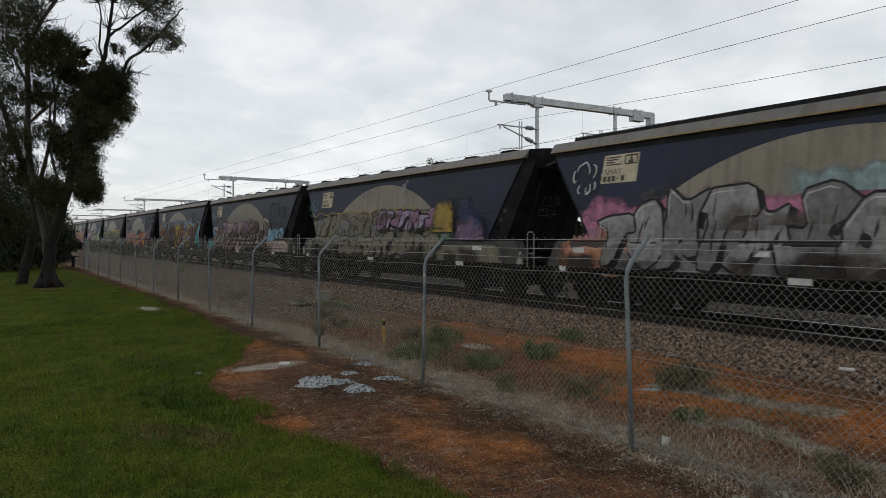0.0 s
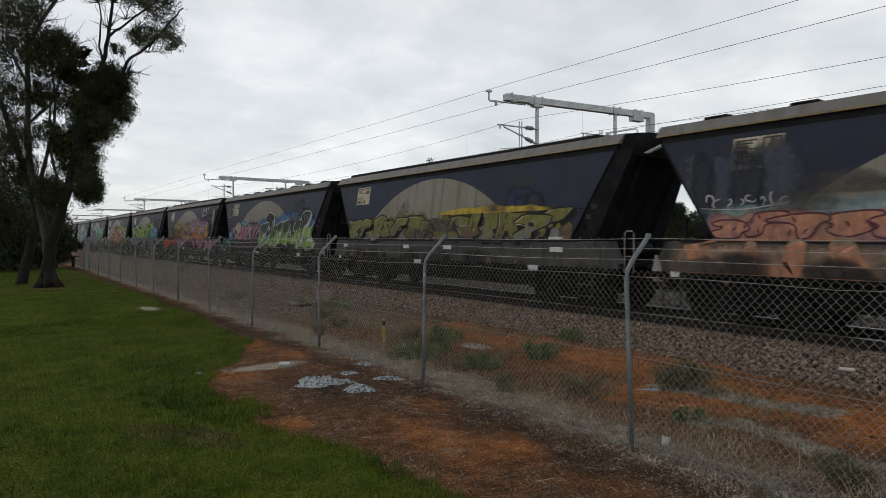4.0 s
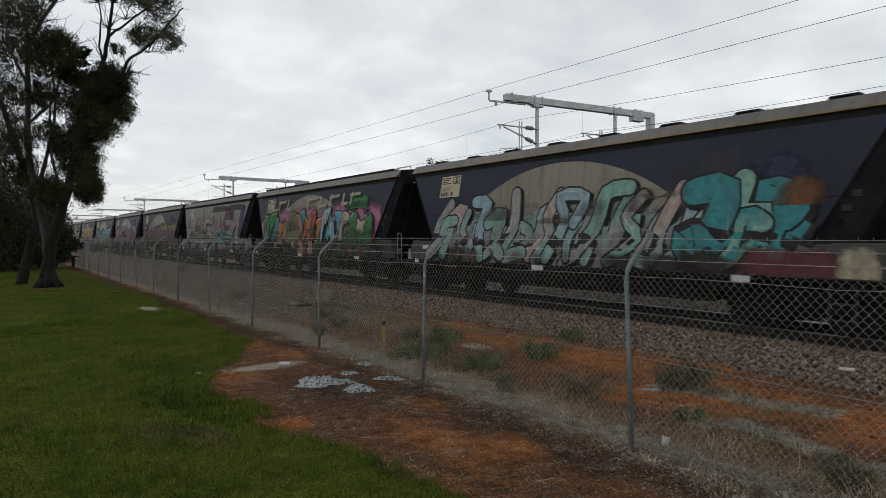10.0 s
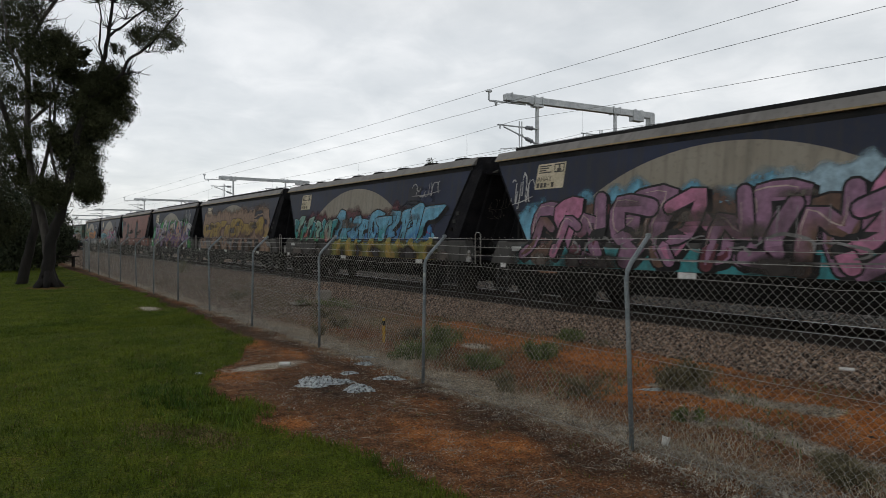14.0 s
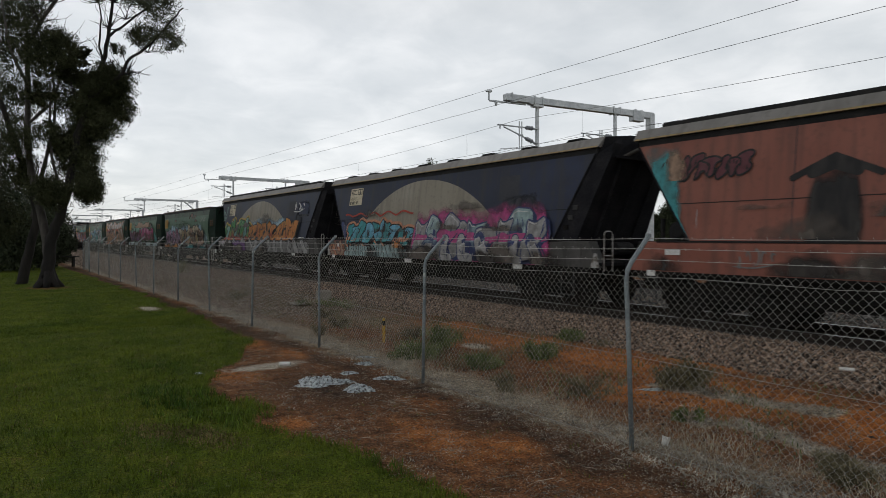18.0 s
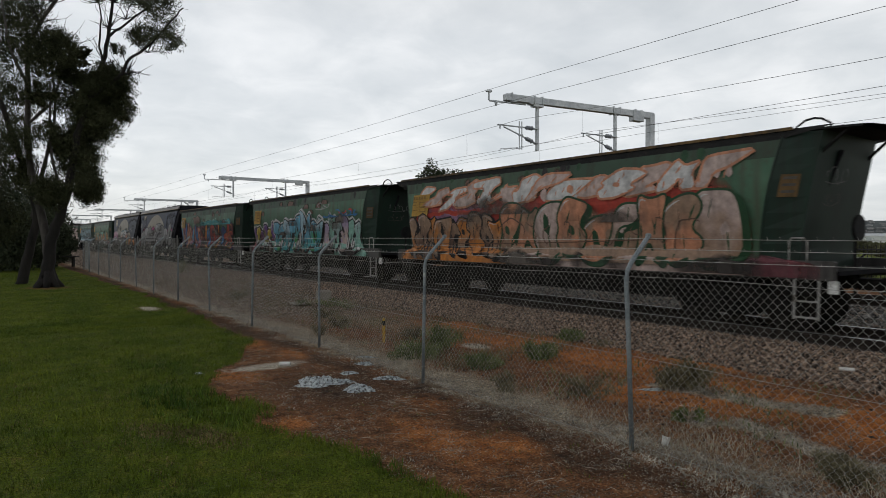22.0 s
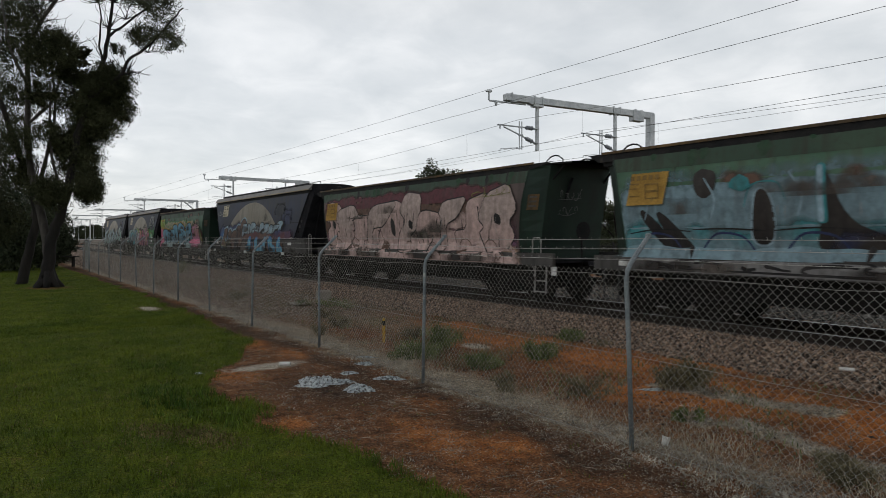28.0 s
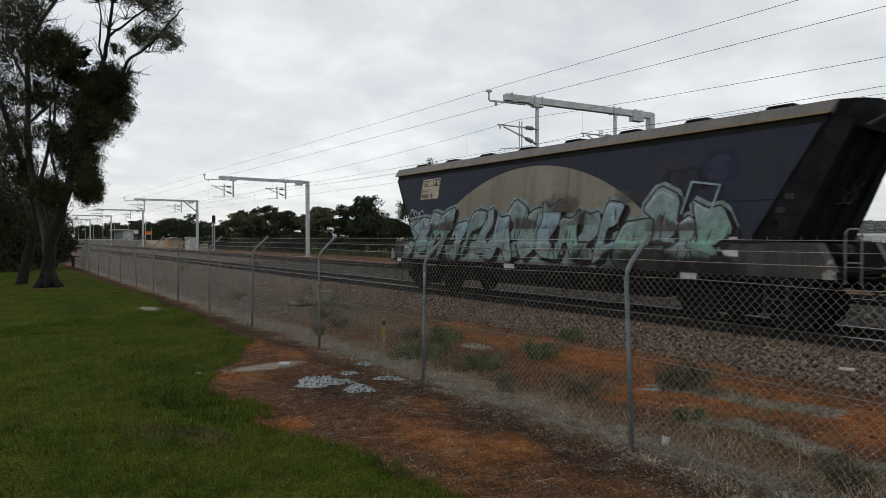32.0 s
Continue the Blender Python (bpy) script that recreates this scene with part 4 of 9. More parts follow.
    mark = [(4.76, 4.42, 3.59, 3.56), (4.76, 4.73, 3.56, 3.40), (4.45, 4.42, 3.56, 3.40), (4.76, 4.42, 3.40, 3.37), (4.66, 4.52, 3.47, 3.40), (4.62, 4.56, 3.56, 3.47)]
    for name, rows in [("lettering_bar", [b]) for b in bars] + [("printed_mark", mark)]:
        s = Shape()
        for y0, y1, z0, z1 in rows:
            s.face([(-(navy_x(z) + 0.011), y, z) for y, z in ((y0, z1), (y1, z1), (y1, z0), (y0, z0))][::-1])
        part(name, s, PLATE_INK, panel)
    return w


def add_emblem(w):
    """The tan part-disc and the dark square that the navy wagons carry."""
    s = Shape()
    cy, cz, R = 0.38, -2.10, 5.70
    ys = np.linspace(-4.0, 4.76, 36)
    for a, b in zip(ys, ys[1:]):
        za, zb = (cz + math.sqrt(max(R * R - (q - cy) ** 2, 0)) for q in (a, b))
        if min(za, zb) < SIDE_BOT + 0.02:
            continue
        rows = 4
        for i in range(rows):
            p = [(a, SIDE_BOT + 0.01 + (za - SIDE_BOT) * i / rows), (b, SIDE_BOT + 0.01 + (zb - SIDE_BOT) * i / rows), (b, SIDE_BOT + 0.01 + (zb - SIDE_BOT) * (i + 1) / rows), (a, SIDE_BOT + 0.01 + (za - SIDE_BOT) * (i + 1) / rows)]
            s.face([(-(navy_x(z) + 0.005), y, z) for y, z in p][::-1])
    part("emblem", s, SUN_TAN, w, "faded tan half-disc emblem")
    s = Shape()
    s.face([(-(navy_x(z) + 0.005), y, z) for y, z in ((-3.45, 2.75), (-4.25, 2.75), (-4.25, 3.42), (-3.45, 3.42))][::-1])
    part("dark_patch", s, PATCH, w, "dark painted-out square")


def base_green(body_mat, sill_mat):
    """The older round-sided hopper with its overhanging roof ends."""
    w = thing("round_hopper_wagon", "", "rail wagon")
    part("side_sheet", side_sheet(green_x, green_ends, GREEN_BOT, GREEN_TOP, 12, 12), body_mat, w, smooth=True)
    part("side_sheet", side_sheet(green_x, green_ends, GREEN_BOT, GREEN_TOP, 6, 2, sign=1), GREEN, w, smooth=True)
    for y in (-3.7, -1.6, 0.5, 2.6, 4.6):
        s = Shape()
        pts = [(-(green_x(z) + 0.003), y, z) for z in np.linspace(GREEN_BOT, GREEN_TOP, 8)]
        for a, b in zip(pts, pts[1:]):
            s.face([(a[0], a[1] - 0.008, a[2]), (a[0], a[1] + 0.008, a[2]), (b[0], b[1] + 0.008, b[2]), (b[0], b[1] - 0.008, b[2])])
        part("weld_seam", s, DARK_GREEN, w)
    s = side_sheet(green_x, green_ends, 3.17, GREEN_TOP - 0.02, 3, 12, 0.006)
    part("upper_strake", s, UPPER_BAND, w, "grimy dark green upper strake", smooth=True)
    # the gutter and the shade under it, both as one black band, with its hanging lugs
    s = Shape()
    for side in (-1, 1):
        s.face([(side * (green_x(GREEN_TOP) + 0.02), -5.8, GREEN_TOP - 0.13), (side * (green_x(GREEN_TOP) + 0.02), 6.6, GREEN_TOP - 0.13), (side * (green_x(GREEN_TOP) + 0.01), 6.9, GREEN_TOP + 0.06), (side * (green_x(GREEN_TOP) + 0.01), -6.9, GREEN_TOP + 0.06)])
    part("gutter", s, BLACK_STEEL, w)
    for k in range(12):
        s = Shape()
        s.box(-1.25, -5.4 + 1.05 * k, GREEN_TOP - 0.15, 0.12, 0.74, 0.15, 0.03)
        part("gutter_lug", s, BLACK_STEEL, w)
    for sign, (yi, yo) in ((-1, (-6.22, -6.62)), (1, (6.15, 6.5))):
        e = Shape()
        zs = np.linspace(1.1, GREEN_TOP + 0.04, 7)
        for z in zs:
            t = (z - 1.1) / (GREEN_TOP - 1.06)
            y = yi + (yo - yi) * t ** 1.3
            e.v.extend([(-1.17, y, z), (1.17, y, z)])
        for i in range(len(zs) - 1):
            q = (2 * i, 2 * i + 1, 2 * i + 3, 2 * i + 2)
            e.f.append(q if sign < 0 else q[::-1])
            e.m.append(0)
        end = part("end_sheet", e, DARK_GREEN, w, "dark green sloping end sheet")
        for side in (-1, 1):
            r = Shape()
            n = 9
            for i in range(n):
                z = GREEN_BOT + (GREEN_TOP - GREEN_BOT) * i / (n - 1)
                t = (z - 1.1) / (GREEN_TOP - 1.06)
                ya = green_ends(z)[0 if sign < 0 else 1]
                yb = yi + (yo - yi) * t ** 1.3 
                r.v.extend([(side * green_x(z), ya, z), (side * 1.17, yb, z)])
            for i in range(n - 1):
                r.f.append((2 * i, 2 * i + 1, 2 * i + 3, 2 * i + 2))
                r.m.append(0)
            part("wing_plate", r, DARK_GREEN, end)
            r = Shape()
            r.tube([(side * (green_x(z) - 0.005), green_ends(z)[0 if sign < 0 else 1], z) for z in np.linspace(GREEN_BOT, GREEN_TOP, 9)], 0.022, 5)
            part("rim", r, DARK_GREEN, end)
            r = Shape()
            r.tube([(side * 0.95, sign * 6.95, GREEN_TOP + 0.05), (side * 1.0, yo * 0.985, GREEN_TOP - 0.35)], 0.03, 5)
            part("roof_strut", r, BLACK_STEEL, end)
        d = Shape()
        d.box(0, sign * 6.2, 1.12, 2.6, 1.5, 0.08)
        part("end_deck", d, END_BLACK, w)
        d = Shape()
        d.tube([(-1.0, sign * 6.1, 1.15), (-0.55, sign * 6.25, 2.2), (-0.35, sign * 6.6, 3.3)], 0.04, 5)
        part("brace", d, END_BLACK, w)
        d = Shape()
        d.tube([(-0.15, sign * 6.75, 0.7), (-0.15, sign * 6.75, 1.95)], 0.03, 6)
        d.lathe([(-0.03, 0.24), (0.03, 0.24)], 14, axis="y", at=(-0.15, sign * 6.8, 1.9))
        part("hand_brake", d, BLACK_STEEL, w)
        add_coupler(w, sign * 6.9, sign)
        for x in (-0.62, 0.62):
            d = Shape()
            y = sign * 6.22
            d.tube([(x, y - 0.30, 3.66), (x, y - 0.29, 3.78), (x, y - 0.14, 3.88), (x, y, 3.905), (x, y + 0.14, 3.88), (x, y + 0.29, 3.78), (x, y + 0.30, 3.66)], 0.020, 6)
            part("roof_hoop", d, BLACK_STEEL, w)
    s = Shape()
    pr = [(-1.24, GREEN_TOP + 0.02), (-1.24, GREEN_TOP + 0.06), (-0.7, 3.69), (0.0, 3.73), (0.7, 3.69), (1.24, GREEN_TOP + 0.06), (1.24, GREEN_TOP + 0.02)]
    for p, q in zip(pr, pr[1:] + pr[:1]):
        for ya, yb, ka, kb in ((-7.15, -6.3, 0.8, 1), (-6.3, 6.3, 1, 1), (6.3, 7.15, 1, 0.8)):
            s.face([(p[0] * ka, ya, p[1]), (q[0] * ka, ya, q[1]), (q[0] * kb, yb, q[1]), (p[0] * kb, yb, p[1])])
    part("roof", s, BLACK_STEEL, w)
    s = Shape()
    s.box(-(green_x(GREEN_TOP) + 0.03), 0.15, GREEN_TOP + 0.065, 0.03, 12.7, 0.055)
    part("rust_line", s, RUST_EDGE, w, "rusty orange gutter edge")
    s = Shape()
    s.box(0, 0.2, 3.74, 0.55, 11.4, 0.10, 0.03)
    part("roof_hatch", s, BLACK_STEEL, w)
    for sign in (-1, 1):
        s = Shape()
        s.box(sign * 1.34, -0.1, 1.16, 0.13, 13.6, 0.33, 0.02)
        part("side_sill", s, sill_mat, w, "" if sign > 0 else "dirty painted side sill")
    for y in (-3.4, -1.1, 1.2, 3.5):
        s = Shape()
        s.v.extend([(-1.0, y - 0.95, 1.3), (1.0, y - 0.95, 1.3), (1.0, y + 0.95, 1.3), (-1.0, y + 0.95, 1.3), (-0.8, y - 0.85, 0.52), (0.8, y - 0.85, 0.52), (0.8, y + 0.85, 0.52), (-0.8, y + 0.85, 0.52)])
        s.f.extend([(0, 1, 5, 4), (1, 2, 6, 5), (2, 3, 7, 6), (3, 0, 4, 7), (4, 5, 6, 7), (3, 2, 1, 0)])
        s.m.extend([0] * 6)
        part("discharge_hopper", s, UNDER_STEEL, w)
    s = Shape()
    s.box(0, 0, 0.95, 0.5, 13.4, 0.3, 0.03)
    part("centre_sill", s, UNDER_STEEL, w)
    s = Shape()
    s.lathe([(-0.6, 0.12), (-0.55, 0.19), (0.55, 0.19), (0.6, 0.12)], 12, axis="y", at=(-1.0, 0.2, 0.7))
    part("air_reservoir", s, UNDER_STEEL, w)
    # added beams that stand for the dark under the wagon
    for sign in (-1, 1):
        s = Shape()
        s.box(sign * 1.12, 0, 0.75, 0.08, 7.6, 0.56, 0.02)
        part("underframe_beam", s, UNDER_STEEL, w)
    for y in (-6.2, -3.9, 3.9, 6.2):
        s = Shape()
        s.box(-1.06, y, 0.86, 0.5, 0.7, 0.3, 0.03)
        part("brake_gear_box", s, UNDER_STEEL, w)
    for y, l in ((-4.9, 0.5), (-2.6, 0.36), (-0.8, 0.36), (1.8, 0.36), (5.8, 0.36)):
        s = Shape()
        s.box(-1.412, y, 1.16, 0.012, l, 0.11, 0.004)
        part("reflector", s, WHITE_PAINT, w, "worn white reflector plate")
    s = Shape()
    s.box(-1.30, -6.85, 0.88, 0.07, 0.16, 0.22, 0.03)
    part("end_casting", s, WHITE_PAINT, w, "white-painted end casting")
    s = Shape()
    s.face([(-(green_x(z) + 0.060), y, z) for y, z in ((5.74, 2.42), (4.84, 2.42), (4.70, 3.10), (5.60, 3.10))][::-1])
    panel = part("yellow_panel", s, YELLOW_PANEL, w, "faded yellow number panel")
    bars = [(5.62 - 0.15 * k, 5.52 - 0.15 * k, 2.95, 3.05) for k in range(5)] + [(5.62, 5.40, 2.86, 2.89), (5.64, 5.44, 2.76, 2.79), (5.64, 5.40, 2.60, 2.63)]
    mark = [(5.26, 4.92, 2.84, 2.87), (5.26, 4.92, 2.54, 2.57), (5.26, 5.23, 2.57, 2.84), (4.95, 4.92, 2.57, 2.84), (5.23, 4.95, 2.68, 2.73)]
    for name, rows in [("lettering_bar", [b]) for b in bars] + [("printed_mark", mark)]:
        s = Shape()
        for y0, y1, z0, z1 in rows:
            s.face([(-(green_x(z) + 0.0635), y, z) for y, z in ((y0, z0), (y1, z0), (y1, z1), (y0, z1))][::-1])
        part(name, s, FADED_INK, panel)
    def on_wing(u, z):
        t = (z - 1.1) / (GREEN_TOP - 1.06)
        a, b = Vector((-green_x(z), green_ends(z)[0], z)), Vector((-1.17, -6.22 - 0.40 * t ** 1.3, z))
        return tuple(a + (b - a) * u + Vector((-0.022, -0.008, 0)))
    s = Shape()
    s.face([on_wing(u, z) for u, z in ((0.25, 2.45), (0.25, 2.85), (0.72, 2.85), (0.72, 2.45))])
    placard = part("placard", s, RUST_EDGE, w, "small rusty orange placard")
    for z in (2.52, 2.64, 2.76):
        s = Shape()
        s.face([tuple(Vector(on_wing(u, q)) + Vector((-0.003, -0.001, 0))) for u, q in ((0.32, z), (0.32, z + 0.05), (0.64, z + 0.05), (0.64, z))])
        part("lettering_bar", s, PLATE_INK, placard)
    handrail(w, -6.45, 0.95, 1.72, 0.30)
    step_ladder(w, -6.45, -1, -1.36, DULL_WHITE)
    step_ladder(w, 6.2, 1)
    add_bogies(w, 5.0)
    return w

# ---- sprayed lettering ----
C = dict(black=(0.012, 0.011, 0.012), white=(0.62, 0.61, 0.60), silver=(0.36, 0.35, 0.345), grey=(0.22, 0.215, 0.21), cream=(0.50, 0.43, 0.30), yellow=(0.60, 0.42, 0.05), gold=(0.42, 0.28, 0.06),
         orange=(0.55, 0.20, 0.04), salmon=(0.58, 0.26, 0.15), red=(0.42, 0.05, 0.03), maroon=(0.13, 0.035, 0.045), magenta=(0.42, 0.06, 0.20), pink=(0.52, 0.20, 0.32), mauve=(0.30, 0.16, 0.25), purple=(0.16, 0.07, 0.24),
         lilac=(0.38, 0.30, 0.44), navy=(0.03, 0.045, 0.13), blue=(0.05, 0.19, 0.42), sky=(0.16, 0.42, 0.58), teal=(0.05, 0.28, 0.30), mint=(0.25, 0.46, 0.38), paleteal=(0.30, 0.40, 0.40), green=(0.05, 0.26, 0.07), lime=(0.28, 0.45, 0.06),
         olive=(0.22, 0.21, 0.05), brown=(0.15, 0.085, 0.06), tan=(0.34, 0.22, 0.15), darkgreen=(0.02, 0.07, 0.03), blush=(0.52, 0.40, 0.36), icy=(0.34, 0.48, 0.56), dustpink=(0.40, 0.20, 0.19), plum=(0.095, 0.045, 0.060), putty=(0.225, 0.205, 0.15), flesh=(0.62, 0.44, 0.40), duckegg=(0.21, 0.315, 0.36), emerald=(0.07, 0.38, 0.12), haze=(0.062, 0.070, 0.098), hotpink=(0.78, 0.20, 0.34), slate=(0.020, 0.024, 0.038), dusk=(0.026, 0.036, 0.085), rust=(0.16, 0.07, 0.03), soot=(0.034, 0.028, 0.025), dust=(0.12, 0.10, 0.085))
C = {k: tuple(0.90 * q for q in v) for k, v in C.items()}
SPRAY = {}


def paint(a, b=None):
    b = b or a
    if (a, b) not in SPRAY:
        SPRAY[a, b] = spray("spray_" + a + "_" + b, C[a], C[b])
    return SPRAY[a, b]


# fat hooked and swollen pieces in a unit box; none of them is a letter
BLOCKS = (
    ((0, 0), (0.35, 0.05), (0.45, 0.55), (0.8, 0.6), (1, 1), (0.3, 1.02), (0.1, 0.8), (0.15, 0.4)),
    ((0.2, 0), (0.75, 0), (0.6, 0.3), (1, 0.5), (0.85, 0.95), (0.3, 1.05), (0, 0.75), (0.35, 0.55), (0.1, 0.3)),
    ((0, 0.1), (0.5, -0.03), (1, 0.2), (0.7, 0.45), (0.95, 0.8), (0.6, 1.05), (0.25, 0.85), (0.4, 0.5), (0, 0.4)),
    ((0.3, 0), (0.62, 0.02), (0.7, 0.6), (1.05, 0.7), (0.8, 1.0), (0.1, 0.95), (-0.05, 0.7), (0.3, 0.62)),
    ((0, 0), (0.3, 0), (0.5, 0.4), (0.75, 0), (1.05, 0.05), (0.8, 0.6), (0.9, 1), (0.5, 0.85), (0.15, 1), (0.2, 0.5)),
    ((0.05, 0.3), (0.3, 0), (0.8, 0.05), (1, 0.35), (0.75, 0.5), (1, 0.8), (0.7, 1), (0.2, 0.98), (0, 0.65), (0.25, 0.5)),
    ((0.1, 0.1), (0, 0.5), (0.12, 0.92), (0.5, 1.02), (0.9, 0.9), (1, 0.5), (0.9, 0.08), (0.5, -0.02)),
    ((0.1, 0), (0.9, 0.1), (0.7, 0.3), (0.55, 0.32), (0.9, 0.62), (0.7, 1), (0.3, 0.9), (0.05, 0.95), (0.2, 0.6), (0, 0.35)),
)
# bent and hooked strokes in a unit box, drawn thick; none of them is a letter
SPINES = (
    ((0.9, 0.0), (0.55, 0.5), (0.7, 0.95), (0.1, 1.02)),
    ((0.1, 0.05), (0.3, 0.6), (0.05, 0.95), (0.75, 0.9), (0.6, 0.55)),
    ((0.15, 1.0), (0.4, 0.45), (0.1, 0.0), (0.85, 0.1)),
    ((0.2, 0.0), (0.25, 0.7), (0.8, 0.45), (0.75, 1.05)),
    ((1.05, 0.85), (0.35, 0.95), (0.45, 0.4), (0.95, 0.25), (0.7, -0.02)),
    ((-0.1, 0.7), (0.45, 0.85), (0.55, 0.3), (0.9, 0.05)),
    ((0.5, 0.0), (0.15, 0.35), (0.45, 0.65), (0.3, 1.05)),
)


def smooth_line(pts, n=5):
    """A curve through pts."""
    out = []
    p = [Vector(q) for q in pts]
    for i in range(len(p) - 1):
        a, b, c, d = p[max(i - 1, 0)], p[i], p[i + 1], p[min(i + 2, len(p) - 1)]
        for k in range(n):
            t = k / n
            out.append(0.5 * ((2 * b) + (c - a) * t + (2 * a - 5 * b + 4 * c - d) * t * t + (3 * b - a - 3 * c + d) * t ** 3))
    out.append(p[-1])
    return out


def round_off(pts, cut, times):
    """A closed outline with its corners cut off, again and again."""
    for _ in range(times):
        out = []
        for a, b in zip(pts, pts[1:] + pts[:1]):
            out += [a + (b - a) * cut, b + (a - b) * cut]
        pts = out
    return pts


class Wall:
    """Paints strokes and fields on the near side of a wagon."""

    def __init__(self, fx, fe, z_lo, z_hi):
        self.fx, self.fe, self.lo, self.hi = fx, fe, z_lo, z_hi
        self.s, self.mats, self.level = Shape(), [], 0.009

    def slot(self, mat):
        if mat not in self.mats:
            self.mats.append(mat)
        return self.mats.index(mat)

    def spot(self, y, z):
        z = min(max(z, self.lo), self.hi)
        a, b = self.fe(z)
        y = min(max(y, a + 0.04), b - 0.04)
        return (-(self.fx(z) + self.level), y, z)

    def lay(self, pts, k, cover=None):
        self.s.face(pts, k)
        self.s.cover.extend(cover or [1.2] * len(pts))

    def step(self):
        self.level += 0.0003

    def ribbon(self, pts, width, mat, taper=0.0):
        k = self.slot(mat)
        pts = [Vector(p) for p in pts]
        self.step()
        L, R = [], []
        n = len(pts)
        for i, p in enumerate(pts):
            d = pts[min(i + 1, n - 1)] - pts[max(i - 1, 0)]
            if d.length < 1e-6:
                d = Vector((1, 0))
            d.normalize()
            w = width / 2 * (1 - taper * abs(2 * i / max(n - 1, 1) - 1) ** 2)
            q = Vector((-d.y, d.x)) * w
            L.append(p + q)
            R.append(p - q)
        for i in range(n - 1):
            self.lay([self.spot(*R[i]), self.spot(*L[i]), self.spot(*L[i + 1]), self.spot(*R[i + 1])], k)
        for p, d in ((pts[0], pts[0] - pts[1]), (pts[-1], pts[-1] - pts[-2])):
            w = width / 2 * (1 - taper)
            if w > 0.03:
                a = math.atan2(d.y, d.x)
                self.lay([self.spot(p.x + w * math.cos(a + t), p.y + w * math.sin(a + t)) for t in (-1.57, -0.95, -0.35, 0.35, 0.95, 1.57)][::-1], k)

    def field(self, y0, y1, z0, z1, mat, rough=0.15, rnd=None, cut=0.25, soft=0.5):
        """A soft-edged patch of colour with an uneven upper edge."""
        rnd = rnd or random
        k = self.slot(mat)
        self.step()
        n = max(6, int((y1 - y0) / 0.16))
        ph = [rnd.uniform(0, 6.28) for _ in range(5)]
        prev, was = None, 0.0
        z1 = z1 + 0.06
        for i in range(n + 1):
            t = i / n
            y = y0 + (y1 - y0) * t
            edge = min(1.0, min(t, 1 - t) / cut + 0.25) ** 0.5
            up = z0 + (z1 - z0) * edge + rough * (0.5 * math.sin(y * 1.9 + ph[0]) + 0.3 * math.sin(y * 4.3 + ph[1]) + 0.28 * math.sin(y * 9.1 + ph[2]))
            dn = z0
            row = [(y, dn + (max(up, dn + 0.02) - dn) * q / 3) for q in range(4)]
            now = min(1.0, min(t, 1 - t) * (y1 - y0) / soft)
            ends = (1.0, 1.0, 0.9, 0.0)
            if prev:
                for q in range(3):
                    c = [ph0 * ends[q] for ph0 in (was,)] + [was * ends[q + 1], now * ends[q + 1], now * ends[q]]
                    self.lay([self.spot(*prev[q]), self.spot(*prev[q + 1]), self.spot(*row[q + 1]), self.spot(*row[q])], k, c)
            prev, was = row, now

    def fill(self, poly, mat, rows=None):
        """A closed outline filled in level strips that follow the bowed sheet."""
        k = self.slot(mat)
        self.step()
        zs = [p.y for p in poly]
        z0, z1 = min(zs), max(zs)
        rows = rows or max(4, int((z1 - z0) / 0.065))

        def cross(z):
            out = []
            for a, b in zip(poly, poly[1:] + poly[:1]):
                if (a.y > z) != (b.y > z):
                    out.append(a.x + (b.x - a.x) * (z - a.y) / (b.y - a.y))
            return sorted(out)
        for i in range(rows):
            a, b = z0 + (z1 - z0) * i / rows, z0 + (z1 - z0) * (i + 1) / rows
            lo, hi, mid = cross(a + 0.001), cross(b - 0.001), cross((a + b) / 2)
            if not len(lo) == len(hi) == len(mid):
                lo = hi = mid
            for q in range(0, len(lo) - 1, 2):
                self.lay([self.spot(lo[q], a), self.spot(hi[q], b), self.spot(hi[q + 1], b), self.spot(lo[q + 1], a)], k)

    def rimmed(self, poly, width, mat):
        """A line drawn round a closed outline."""
        self.ribbon(poly + poly[:2], width, mat)

    def letters(self, y0, y1, z0, z1, count, fill, line, shine="white", slant=0.15, fat=0.42, rnd=None, shadow=True, spiky=False, rim=None, base=True, run=False):
        """A row of fat interlocked letter-like blocks with outline, drop shade, second tone, cuts and shine."""
        rnd = rnd or random
        count = max(1, round(count * 1.75))
        cell, tall = (y1 - y0) / count, z1 - z0
        if base:
            b = fill[0]
            self.field(y0 + 0.05, y1 - 0.05, z0, z0 + tall * 0.72, paint(b[0] if isinstance(b, tuple) else b), 0.16 * tall, rnd, 0.1, 0.2)
        made = []
        last = -1
        for i in range(count):
            pick = rnd.choice([q for q in range(len(BLOCKS)) if q != last])
            last = pick
            w, h = cell * rnd.uniform(1.15, 1.65), tall * rnd.uniform(0.74, 1.10)
            yc, zb = y1 - cell * (i + 0.5), z0 + tall * rnd.uniform(-0.04, 0.10)
            lean = slant * rnd.uniform(0.3, 1.4)
            tilt, swell = rnd.uniform(-0.12, 0.12), rnd.uniform(0.85, 1.2)
            kick = rnd.randrange(len(BLOCKS[pick]))
            poly = []
            for q, (u, v) in enumerate(BLOCKS[pick]):
                u += rnd.uniform(-0.10, 0.10)
                v += rnd.uniform(-0.07, 0.07) + tilt * (u - 0.5)
                du = (u - 0.5) * (1 + (swell - 1) * (v - 0.5) * 2)
                if q == kick:
                    du *= 1.5
                    v = 0.5 + (v - 0.5) * 1.12
                poly.append(Vector((yc - du * w - lean * (v - 0.5) * h, zb + v * h)))
            poly = round_off(poly, 0.16, 1) if spiky else round_off(poly, 0.25, 2)
